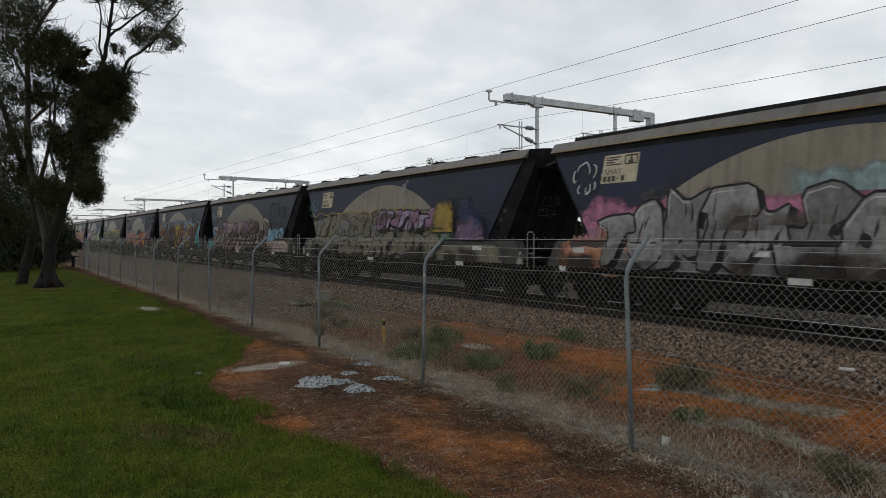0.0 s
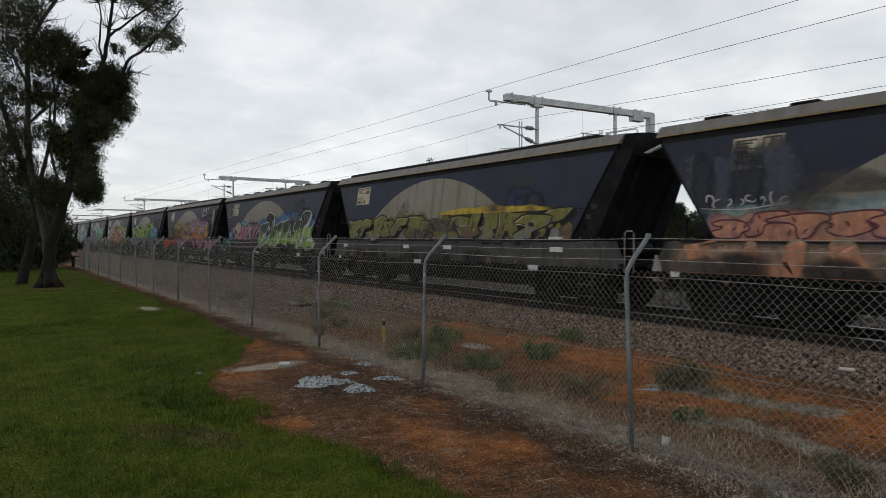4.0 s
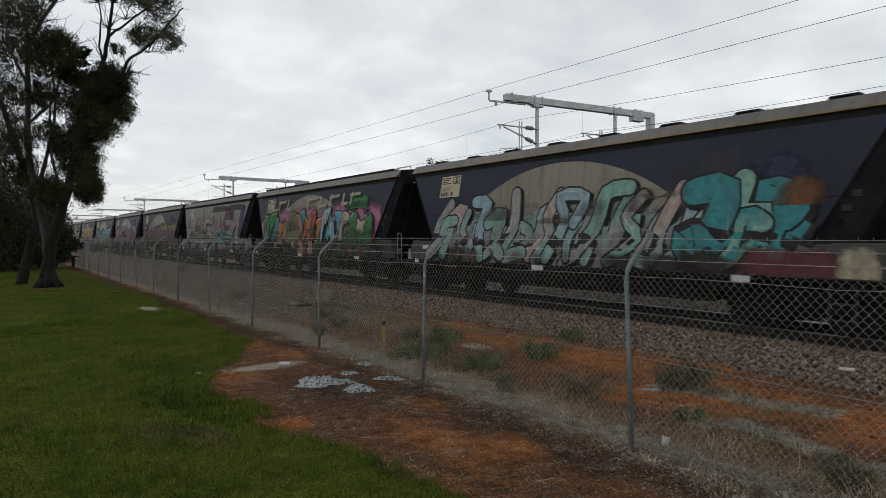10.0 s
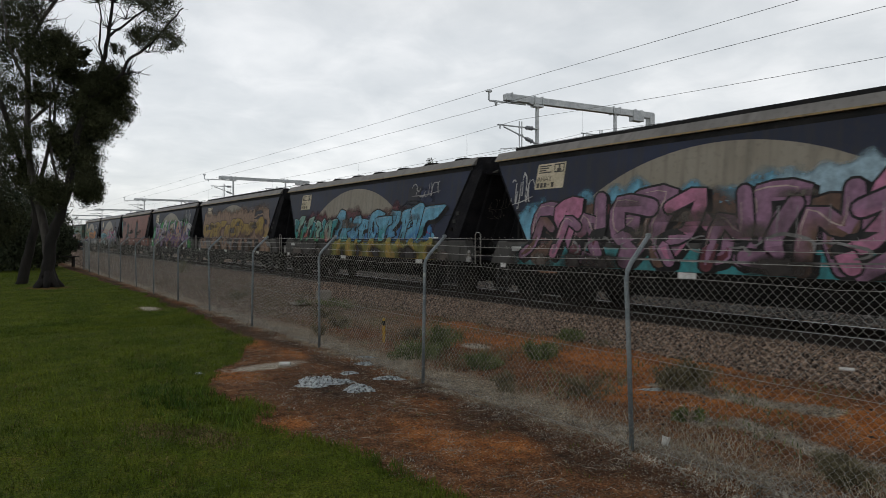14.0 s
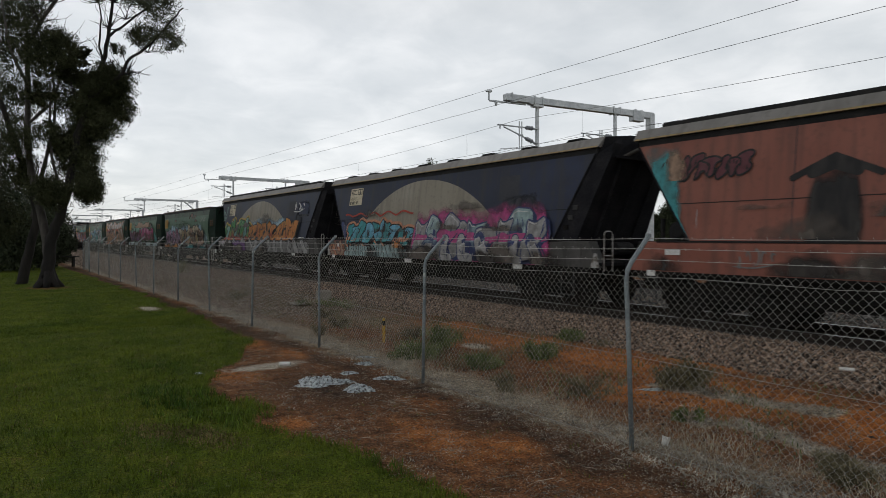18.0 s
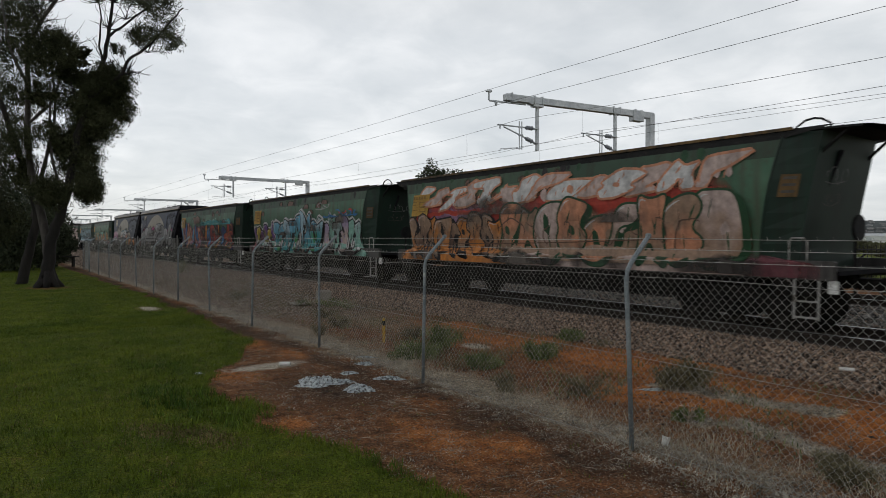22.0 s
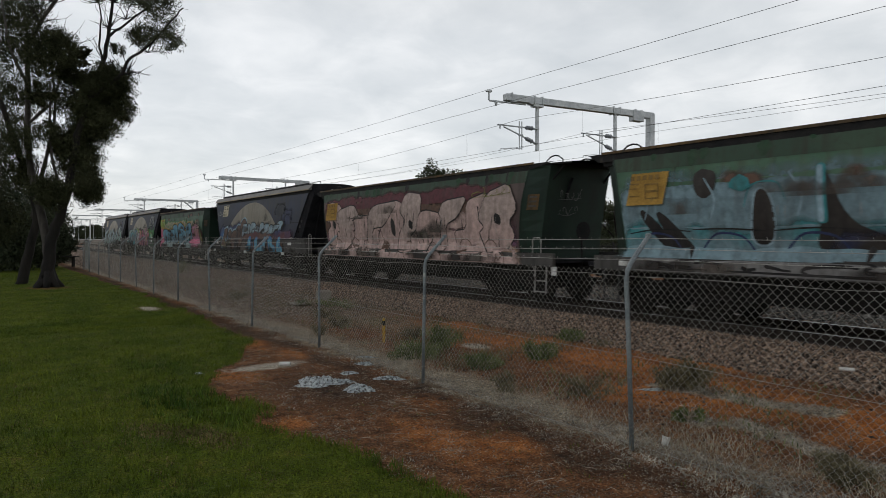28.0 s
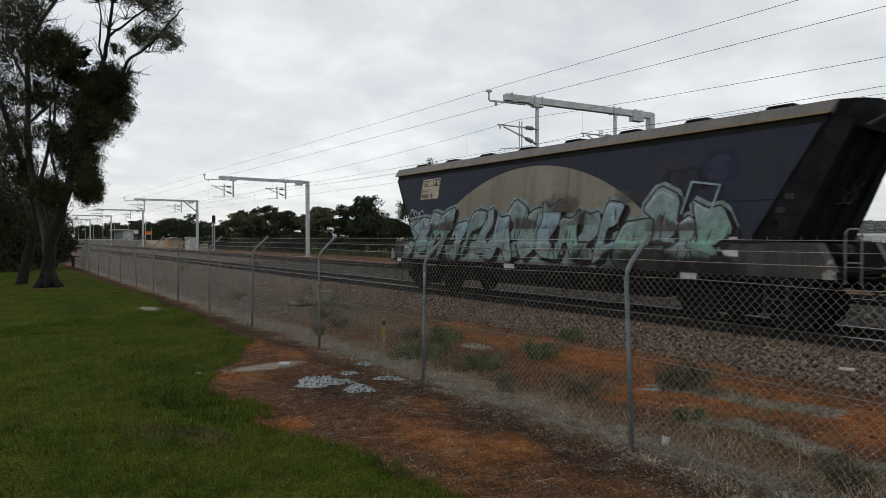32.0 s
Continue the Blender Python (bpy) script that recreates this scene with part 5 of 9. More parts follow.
            made.append((poly, w, h, yc, zb, pick, lean))
        ink = paint(line)
        edge = 0.030 + 0.040 * fat
        if rim:
            for poly, *_ in made:
                self.rimmed(poly, edge + 0.16, paint(rim))
        if shadow:
            for poly, *_ in made:
                low = [p + Vector((-0.10, -0.08)) for p in poly]
                self.fill(low, ink)
                self.rimmed(low, edge, ink)
        order = list(range(count))
        rnd.shuffle(order)
        for i in order:
            poly, w, h, yc, zb, pick, lean = made[i]
            f = fill[i * len(fill) // count] if run else fill[i % len(fill)]
            tone = paint(*f) if isinstance(f, tuple) else paint(f)
            other = paint(f[1]) if isinstance(f, tuple) else tone
            self.fill(poly, tone)

            def at(u, v):
                return Vector((yc - (u - 0.5) * w - lean * (v - 0.5) * h, zb + v * h))
            # a band and spots of the second tone
            for _ in range(3):
                u, v, a = rnd.uniform(0.15, 0.85), rnd.uniform(0.12, 0.85), rnd.uniform(0.05, 0.12) * w
                c = at(u, v)
                if pick in (1, 3, 6) or _ < 2:
                    self.fill([c + Vector((a * math.cos(t), a * rnd.uniform(0.8, 1.6) * math.sin(t))) for t in (0, 0.9, 1.8, 2.7, 3.6, 4.5, 5.4)], other, 4)
            self.rimmed(poly, edge, ink)
            # counters and slits
            if pick in (1, 5, 6) and rnd.random() < 0.6:
                c, a, b = at(rnd.uniform(0.4, 0.6), rnd.uniform(0.4, 0.65)), 0.09 * w, (0.10 if pick != 6 else 0.22) * h
                hole = round_off([c + Vector((-a, -b)), c + Vector((a, -b * 0.7)), c + Vector((a * 0.8, b)), c + Vector((-a * 0.9, b * 0.8))], 0.25, 1)
                self.fill(hole, ink, 5)
            for _ in range(3):
                u, v = rnd.uniform(0.15, 0.85), rnd.uniform(0.05, 0.7)
                e = rnd.uniform(-0.12, 0.12)
                self.ribbon([at(u, v), at(u + e * 0.4, v + 0.12), at(u + e, v + 0.24)], rnd.uniform(0.03, 0.055), ink, 0.7)
            if shine:
                n = len(poly)
                k = max(range(n), key=lambda q: poly[q].x * 0.7 + poly[q].y)
                seg = [poly[(k + q) % n] for q in range(-2, 3)]
                self.ribbon([p + (Vector((yc, zb + h / 2)) - p) * 0.13 for p in seg], 0.035, paint(shine), 0.7)

    def wild(self, y0, y1, z0, z1, count, fill, line, rnd, rim=None, bar=0.26, slant=0.2, run=False, back=True, glow="blush"):
        """Angular interlocked strokes, each with a pale rim, a dark edge, two tones and a bright streak."""
        cell, tall = (y1 - y0) / count, z1 - z0
        if back:
            b = fill[0]
            self.field(y0 + 0.1, y1 - 0.1, z0, z0 + tall * 0.62, paint(b[0] if isinstance(b, tuple) else b), 0.12 * tall, rnd, 0.1, 0.2)
        strokes, last = [], -1
        for i in range(count):
            pick = rnd.choice([q for q in range(len(SPINES)) if q != last])
            last = pick
            f = fill[i * len(fill) // count] if run else fill[i % len(fill)]
            f = f if isinstance(f, tuple) else (f, f)
            yc, h = y1 - cell * (i + 0.5), tall * rnd.uniform(0.80, 1.06)
            zb = z0 + tall * rnd.uniform(-0.02, 0.08)
            lean = slant * rnd.uniform(0.2, 1.3)
            for n in range(2):
                spine = SPINES[pick if n == 0 else rnd.randrange(len(SPINES))]
                flip = n == 1 or rnd.random() < 0.3
                high = 1.0 if n == 0 else rnd.uniform(0.55, 0.95)
                w = cell * (1.25 if n == 0 else 0.9)
                pts = []
                for u, v in spine:
                    u = (1 - u if flip else u) + rnd.uniform(-0.12, 0.12)
                    v = (v + rnd.uniform(-0.06, 0.06)) * high
                    pts.append((yc - (u - 0.5) * w - lean * (v - 0.5) * h, zb + v * h))
                strokes.append((smooth_line(pts, 3), bar * rnd.uniform(0.75, 1.2) * (1 if n == 0 else 0.8), f if n == 0 else (f[1], f[0])))
        ink = paint(line)
        if rim:
            for pts, b, f in strokes:
                self.ribbon(pts, b + 0.20, paint(rim), 0.1)
        for pts, b, f in strokes:
            self.ribbon([p + Vector((-0.07, -0.06)) for p in pts], b + 0.10, ink, 0.05)
        rnd.shuffle(strokes)
        for pts, b, f in strokes:
            self.ribbon(pts, b + 0.085, ink, 0.05)
            self.ribbon(pts, b, paint(*f), 0.1)
            k = len(pts) // 2
            part_way = pts[:k] if rnd.random() < 0.5 else pts[k:]
            self.ribbon([p + Vector((rnd.uniform(-0.02, 0.02), 0.0)) for p in part_way], b * 0.55, paint(f[1]), 0.8)
            if rnd.random() < 0.6:
                self.ribbon([p + Vector((b * 0.28, b * 0.22)) for p in pts[1:-1]], 0.03, paint(glow), 0.7)

    def scribble(self, y, z, w, h, mat="white", width=0.035, marks=5, rnd=None):
        """Looping tag strokes that spell nothing."""
        rnd = rnd or random
        for k in range(marks):
            cy = y - w * (k + 0.5) / marks
            a, turn = rnd.uniform(0, 6.28), rnd.choice((-1, 1)) * rnd.uniform(2.0, 4.5)
            rx, rz = 0.55 * w / marks * rnd.uniform(0.5, 1.4), 0.5 * h * rnd.uniform(0.4, 1.1)
            lift = rnd.uniform(-0.15, 0.15) * h
            pts = [(cy + rx * math.cos(a + turn * q / 6) * (1 - 0.07 * q) - 0.12 * q * rx, z + lift + rz * math.sin(a + turn * q / 6) * (1 - 0.05 * q) + rnd.uniform(-0.06, 0.06) * h) for q in range(7)]
            self.ribbon(smooth_line(pts, 3), width * rnd.uniform(0.6, 1.1), paint(mat), 0.5)
        if marks > 4:
            self.ribbon(smooth_line([(y, z - 0.4 * h), (y - w * 0.5, z - h * rnd.uniform(0.3, 0.6)), (y - w, z - 0.2 * h)], 4), width * 0.6, paint(mat), 0.6)

    def arcs(self, y0, y1, z0, z1, count, fill, line, rnd=None):
        """The feet of letters carried down on to the sill: slanting legs with a dark edge."""
        rnd = rnd or random
        cell = (y1 - y0) / count
        for i in range(count):
            yc = y1 - cell * (i + 0.5) + rnd.uniform(-0.2, 0.2) * cell
            w, h = cell * rnd.uniform(0.35, 0.65), z1 - z0
            lean = rnd.uniform(-0.5, 0.7) * h
            foot = rnd.choice((-1, 1)) * cell * rnd.uniform(0.1, 0.45)
            pts = smooth_line([(yc + lean, z1 - 0.02), (yc + lean * 0.4, z0 + h * 0.5), (yc, z0 + 0.10), (yc + foot, z0 + 0.07)], 3)
            self.ribbon(pts, w * 0.8 + 0.07, paint(line), 0.15)
            self.ribbon(pts, w * 0.8, paint(fill), 0.15)
            for _ in range(2):
                x = yc + rnd.uniform(-0.6, 0.6) * cell
                self.ribbon([(x + lean * 0.6, z1 - 0.04), (x, (z0 + z1) / 2), (x + rnd.uniform(-0.3, 0.3), z0 + 0.05)], rnd.uniform(0.025, 0.05), paint(line), 0.6)

    def drips(self, y0, y1, z, count, mat, rnd):
        """Thin runs of paint."""
        for _ in range(count):
            y = rnd.uniform(y0, y1)
            l = rnd.uniform(0.15, 0.6)
            self.ribbon([(y, z), (y + 0.004, z - l * 0.5), (y, z - l)], 0.014, paint(mat), 0.3)

    def wave_line(self, y0, y1, z, mat, width=0.05, amp=0.07, rnd=None):
        rnd = rnd or random
        a, b = rnd.uniform(0, 6), rnd.uniform(4, 6)
        n = int((y1 - y0) / 0.12)
        self.ribbon([(y0 + (y1 - y0) * i / n, z + amp * abs(math.sin(a + b * i * 0.06)) + 0.3 * amp * math.sin(i * 0.8 + a)) for i in range(n + 1)], width, paint(mat))

    def done(self, wagon, label):
        if self.s.f:
            part("painted_lettering", self.s, self.mats, wagon, label)


class EndWall(Wall):
    """Paints on the sloping end sheet, which faces along the track."""

    def spot(self, x, z):
        z = min(max(z, 1.75), 3.5)
        return (-min(max(x, -1.05), 1.05), end_y(z, -1) - 0.06 - self.level, z)


class RoundEnd(Wall):
    """Paints on the end sheet of an older wagon."""

    def spot(self, x, z):
        z = min(max(z, 1.5), 3.3)
        t = (z - 1.1) / (GREEN_TOP - 1.06)
        return (-min(max(x, -1.0), 1.0), -6.24 - 0.40 * t ** 1.3 - self.level, z)


# ---- the consist: 36 wagons, each with its own paint ----
LEAD, PITCH, SPEED, GAIN = 11.05, 14.90, 15.613, 0.01412


def sill_band(p, r, a, b=None, y0=-6.6, y1=6.6, n=9, line="grey", letters=True, lo=1.03, hi=1.60):
    p.field(y0, y1, lo, hi - 0.04, paint(a, b), 0.03, r, 0.05)
    if letters:
        p.arcs(y0 + 0.2, y1 - 0.2, lo, hi, round(n * 1.3), b or a, line, r)


def dress(i, p, r):
    """Paints wagon i; lettering runs from its far end (y > 0) to its near end."""
    if i == 0:
        p.field(-6.5, 6.2, 1.66, 2.6, paint("magenta", "pink"), 0.22, r, 0.1)
        p.field(4.2, 6.6, 1.03, 2.2, paint("salmon", "mauve"), 0.2, r)
        p.field(-3.5, 1.5, 2.5, 2.9, paint("mauve", "paleteal"), 0.25, r, 0.3, 1.5)
        p.field(-6.7, 5.0, 1.03, 1.9, paint("silver", "silver"), 0.03, r, 0.05)
        p.letters(-6.5, 5.3, 1.06, 2.66, 8, [("grey", "silver"), ("silver", "silver"), ("grey", "grey")], "black", "white", 0.3, 0.50, r, True, True)
        p.scribble(6.3, 3.3, 1.0, 0.4, "white", 0.05, 4, r)
        p.scribble(6.1, 2.9, 0.6, 0.4, "white", 0.05, 3, r)
        return "silver bubble letters on a magenta cloud"
    if i == 1:
        p.field(-2.5, 6.3, 1.66, 2.62, paint("putty", "putty"), 0.15, r, 0.08, 0.3)
        p.field(-4.0, 0.8, 1.66, 2.5, paint("green", "grey"), 0.2, r)
        p.field(-6.5, 6.4, 1.03, 1.6, paint("putty", "grey"), 0.03, r, 0.05)
        p.letters(-3.2, 6.2, 1.62, 2.66, 9, [("putty", "putty"), ("putty", "grey"), ("putty", "putty"), ("olive", "putty")], "soot", "gold", 0.2, 0.10, r, False, False, None, False)
        p.letters(-3.2, 6.0, 1.06, 1.90, 8, [("putty", "grey"), ("putty", "putty")], "soot", None, 0.2, 0.14, r, True, False, None, False)
        p.wave_line(-2.0, 6.0, 2.62, "gold", 0.04, 0.12, r)
        p.letters(-3.2, 0.4, 2.0, 2.7, 4, [("lilac", "mauve"), ("white", "lilac")], "black", "white", 0.25, 0.36, r)
        p.field(-4.2, -2.9, 1.9, 2.8, paint("yellow", "gold"), 0.1, r)
        p.field(-5.6, -4.2, 1.66, 2.5, paint("mauve", "navy"), 0.2, r)
        p.scribble(6.4, 3.1, 0.9, 0.8, "sky", 0.03, 7, r)
        p.scribble(1.9, 3.35, 0.9, 0.3, "grey", 0.05, 4, r)
        p.scribble(-1.0, 3.2, 0.4, 0.9, "silver", 0.06, 2, r)
        return "cream outlined letters, lilac and yellow letters"
    if i == 2:
        p.field(3.2, 6.2, 1.66, 2.5, paint("blue", "sky"), 0.2, r)
        p.field(-4.4, 6.0, 1.03, 2.2, paint("brown", "brown"), 0.1, r, 0.06)
        p.wild(-3.6, 5.6, 1.08, 2.45, 12, [("maroon", "blush"), ("brown", "dustpink"), ("blush", "flesh"), ("brown", "blush")], "black", r, None, 0.22, 0.3, False, False, "blush")
        p.letters(-0.5, 3.6, 1.9, 2.7, 3, [("blush", "mauve"), ("dustpink", "blush")], "black", "blush", 0.3, 0.2, r, False, True, None, False)
        p.scribble(2.0, 1.9, 5.0, 0.8, "black", 0.07, 12, r)
        p.field(-4.6, -3.6, 1.5, 2.2, paint("sky", "icy"), 0.15, r, 0.2, 0.2)
        p.letters(-5.9, -4.4, 1.66, 2.15, 2, [("icy", "sky")], "dusk", None, 0.2, 0.2, r, False, True, None, False)
        p.field(-6.6, -3.4, 1.04, 1.56, paint("blush", "grey"), 0.03, r, 0.1)
        p.scribble(-3.6, 1.32, 2.6, 0.4, "brown", 0.05, 8, r)
        p.field(5.2, 6.6, 1.04, 1.56, paint("teal", "paleteal"), 0.03, r)
        p.scribble(3.6, 2.9, 5.6, 0.5, "silver", 0.03, 14, r)
        p.scribble(6.2, 3.0, 0.9, 0.7, "sky", 0.03, 5, r)
        return "brown and mauve letters with thin pale tags above"
    if i == 3:
        p.field(-6.4, 6.3, 1.66, 3.02, paint("white", "silver"), 0.10, r, 0.1, 0.8)
        p.field(-6.3, 6.3, 1.66, 2.86, paint("sky", "sky"), 0.10, r, 0.1, 0.4)
        p.field(4.6, 6.2, 1.66, 2.3, paint("mint", "teal"), 0.1, r, 0.2)
        p.field(-6.6, -3.6, 1.03, 2.6, paint("teal", "mint"), 0.1, r)
        p.field(5.2, 6.8, 1.03, 1.58, paint("mint", "teal"), 0.03, r)
        p.field(-5.3, 5.6, 1.05, 2.35, paint("brown", "brown"), 0.15, r, 0.05, 0.3)
        p.field(-5.3, 5.9, 1.03, 1.60, paint("blush", "mauve"), 0.03, r, 0.05)
        p.wild(-5.2, 5.6, 1.10, 2.62, 16, [("brown", "orange"), ("maroon", "brown"), ("brown", "brown"), ("olive", "brown"), ("brown", "purple"), ("brown", "gold"), ("orange", "yellow"), ("maroon", "orange"), ("purple", "lilac"), ("olive", "gold"), ("brown", "maroon"), ("maroon", "brown")], "black", r, "lilac", 0.27, 0.2, True, False)
        return "maroon and orange letters with pale mauve outlines on cyan"
    if i == 4:
        p.field(-6.9, -3.3, 2.2, 3.62, paint("haze", "haze"), 0.1, r, 0.02, 0.5)
        p.field(3.9, 6.6, 2.2, 3.55, paint("haze", "haze"), 0.1, r, 0.02, 0.5)
        p.field(-3.3, -1.4, 3.0, 3.62, paint("haze", "haze"), 0.05, r, 0.1, 0.5)
        for y in (4.6, 5.6, -4.0, -4.9, -6.2):
            p.field(y, y + r.uniform(0.5, 0.8), 2.3, 3.5, paint("dusk", "slate"), 0.1, r, 0.2, 0.3)
        p.field(-5.4, -4.7, 2.75, 3.35, paint("slate"), 0.05, r, 0.05, 0.2)
        p.field(-1.6, 5.9, 1.66, 2.38, paint("mint", "paleteal"), 0.08, r, 0.1, 0.5)
        p.field(-5.6, -3.5, 1.66, 2.25, paint("maroon", "mauve"), 0.2, r, 0.2, 0.3)
        p.field(0.5, 5.9, 1.66, 2.16, paint("salmon", "dustpink"), 0.12, r, 0.05, 0.15)
        for y, a, b, l, h in ((5.0, "salmon", "dustpink", 1.3, 2.24), (3.4, "dustpink", "dustpink", 1.5, 2.20), (1.9, "salmon", "dustpink", 1.3, 2.24), (0.1, "orange", "salmon", 1.5, 2.14), (-0.9, "orange", "red", 1.2, 2.08), (-1.4, "red", "red", 1.3, 2.20), (-2.5, "orange", "salmon", 1.2, 2.16)):
            p.fill(round_off([Vector(q) for q in ((y + 0.1, 1.66), (y - l, 1.66), (y - l - 0.05, h - 0.1), (y - l * 0.6, h + 0.03), (y - l * 0.2, h - 0.04), (y + 0.15, h - 0.12))], 0.25, 2), paint(a, b))
        p.letters(0.9, 5.6, 1.70, 2.14, 4, [("dustpink", "salmon")], "maroon", None, 0.1, 0.1, r, False, False, None, False)
        p.scribble(5.9, 2.42, 1.7, 0.3, "white", 0.035, 8, r)
        p.scribble(-4.2, 2.45, 1.6, 0.42, "white", 0.04, 6, r)
        p.scribble(-3.7, 2.12, 1.4, 0.25, "silver", 0.03, 7, r)
        p.scribble(-1.0, 2.25, 2.4, 0.22, "black", 0.045, 10, r)
        p.field(-6.7, -3.6, 1.03, 1.56, paint("maroon", "soot"), 0.03, r, 0.1)
        p.scribble(-3.8, 1.3, 2.8, 0.3, "grey", 0.035, 8, r)
        p.field(0.6, 6.6, 1.03, 1.58, paint("tan", "orange"), 0.03, r, 0.05)
        p.field(-3.8, 0.6, 1.03, 1.58, paint("orange", "red"), 0.03, r, 0.05)
        p.field(-2.5, -1.3, 1.03, 1.60, paint("red", "red"), 0.02, r, 0.05, 0.1)
        p.arcs(0.2, 6.2, 1.04, 1.56, 7, "salmon", "tan", r)
        return "red and orange throw-up lettering with white tags"
    if i == 5:
        p.field(-6.0, 6.0, 1.66, 2.45, paint("brown", "olive"), 0.2, r)
        p.letters(-5.4, 5.6, 1.66, 2.45, 8, [("grey", "olive"), ("brown", "olive")], "black", "cream", 0.3, 0.4, r, True, True)
        p.field(-5.0, 0.0, 2.42, 2.56, paint("olive", "yellow"), 0.05, r)
        return "dull olive lettering"
    if i == 6:
        p.field(-6.4, 5.9, 1.66, 2.55, paint("blue", "sky"), 0.2, r)
        p.field(-6.4, 1.0, 1.66, 2.85, paint("navy", "blue"), 0.2, r)
        p.letters(0.6, 5.2, 1.5, 2.45, 4, [("mauve", "pink"), ("pink", "blush"), ("orange", "pink")], "black", "white", 0.3, 0.56, r, True, True)
        p.field(5.0, 6.8, 1.03, 1.56, paint("teal", "paleteal"), 0.03, r, 0.05)
        p.scribble(6.6, 1.3, 1.6, 0.35, "black", 0.05, 6, r)
        p.letters(-6.0, 0.4, 1.3, 2.7, 5, [("lime", "darkgreen"), ("lime", "black")], "white", None, 0.3, 0.5, r, True, True)
        p.field(0.4, 5.0, 1.03, 1.56, paint("black", "maroon"), 0.03, r, 0.05)
        p.scribble(5.0, 1.32, 4.2, 0.3, "pink", 0.03, 14, r)
        p.scribble(6.2, 3.2, 1.3, 0.6, "silver", 0.05, 6, r)
        return "pink letters and dark green spiky letters on blue"
    if i == 7:
        p.field(-5.0, 6.0, 1.66, 2.75, paint("olive", "gold"), 0.2, r)
        p.field(-5.2, 0.2, 1.66, 3.0, paint("lilac", "mauve"), 0.2, r)
        p.letters(1.6, 5.6, 1.66, 2.45, 5, [("maroon", "brown"), ("brown", "olive"), ("orange", "orange")], "black", "yellow", 0.2, 0.42, r, True, True)
        p.letters(-4.8, 1.4, 1.60, 2.65, 6, [("orange", "gold"), ("orange", "cream"), ("orange", "pink")], "maroon", "cream", 0.15, 0.46, r, True, False, "lilac")
        p.field(-4.6, 1.2, 1.62, 1.95, paint("orange", "orange"), 0.12, r)
        sill_band(p, r, "mauve", "pink", n=10, line="maroon")
        p.field(2.6, 6.8, 1.03, 1.58, paint("red", "orange"), 0.03, r, 0.1)
        p.scribble(5.6, 2.0, 4.0, 0.8, "black", 0.08, 9, r)
        p.scribble(-3.4, 3.35, 1.3, 0.6, "white", 0.06, 6, r)
        p.field(-6.4, -5.6, 2.6, 3.6, paint("brown", "tan"), 0.2, r, 0.3, 0.4)
        return "cream and pink bubble letters over orange and olive"
    if i == 8:
        sill_band(p, r, "grey", "grey", n=10, line="black")
        p.field(-3.0, 5.4, 1.66, 2.3, paint("black", "darkgreen"), 0.1, r, 0.1)
        p.letters(-3.4, 5.4, 1.62, 2.8, 6, [("green", "lime"), ("green", "lime"), ("lime", "lime")], "black", "white", 0.25, 0.5, r, True, True)
        p.field(-5.6, -3.2, 1.66, 2.6, paint("blue", "sky"), 0.2, r)
        p.letters(-5.2, -3.0, 1.7, 2.5, 2, [("blue", "sky")], "navy", "icy", 0.1, 0.6, r)
        p.wave_line(-6.4, 6.4, 1.5, "silver", 0.05, 0.12, r)
        p.wave_line(-6.4, 6.2, 1.2, "grey", 0.04, 0.10, r)
        p.scribble(2.4, 3.3, 2.0, 0.3, "grey", 0.06, 6, r)
        p.scribble(-1.2, 3.3, 0.9, 0.6, "white", 0.04, 4, r)
        p.scribble(-1.3, 2.9, 0.8, 0.4, "pink", 0.06, 3, r)
        return "lime green letters with a blue throw-up"
    if i == 9:
        p.field(-6.0, 6.2, 1.66, 2.8, paint("lime", "olive"), 0.12, r, 0.1)
        p.field(-6.2, 3.4, 1.66, 3.0, paint("mint", "lime"), 0.15, r, 0.15)
        p.field(4.0, 6.2, 1.03, 2.1, paint("brown", "lime"), 0.1, r)
        p.letters(4.3, 5.9, 1.6, 2.7, 1, [("sky", "icy")], "black", "white", 0.0, 0.62, r)
        p.field(-4.6, 3.8, 1.03, 1.62, paint("red", "maroon"), 0.03, r, 0.05)
        p.letters(-4.6, 4.0, 1.08, 2.85, 7, [("red", "salmon"), ("salmon", "blush"), ("red", "salmon"), ("orange", "salmon")], "maroon", "blush", 0.25, 0.56, r)
        p.field(-6.7, -4.7, 1.03, 1.6, paint("olive", "lime"), 0.03, r)
        p.ribbon([(-0.9, 3.0), (-0.9, 3.42), (-1.2, 3.42)], 0.2, paint("silver"))
        p.ribbon([(-1.6, 3.0), (-1.6, 3.4), (-2.1, 3.4), (-2.1, 3.0)], 0.2, paint("silver"))
        p.ribbon([(-3.1, 3.42), (-2.6, 3.42), (-2.6, 3.0)], 0.2, paint("silver"))
        p.scribble(-3.6, 3.2, 1.2, 0.55, "white", 0.05, 8, r)
        return "salmon and red letters on lime green"
    if i == 10:
        p.field(-5.6, 5.9, 1.66, 2.45, paint("maroon", "brown"), 0.2, r)
        p.field(-5.5, 1.4, 1.66, 2.95, paint("red", "orange"), 0.2, r, 0.1)
        p.field(1.0, 6.4, 1.03, 1.56, paint("brown", "maroon"), 0.03, r, 0.05)
        p.field(1.4, 5.9, 1.2, 2.3, paint("maroon", "purple"), 0.2, r, 0.1, 0.3)
        p.wild(1.6, 5.7, 1.20, 2.40, 6, [("purple", "mauve"), ("maroon", "purple"), ("brown", "mauve")], "black", r, None, 0.32, 0.15, False, False, "mauve")
        p.field(-5.8, 1.2, 1.03, 1.75, paint("darkgreen", "green"), 0.03, r, 0.05)
        p.arcs(-5.5, 1.0, 1.05, 1.7, 7, "green", "black", r)
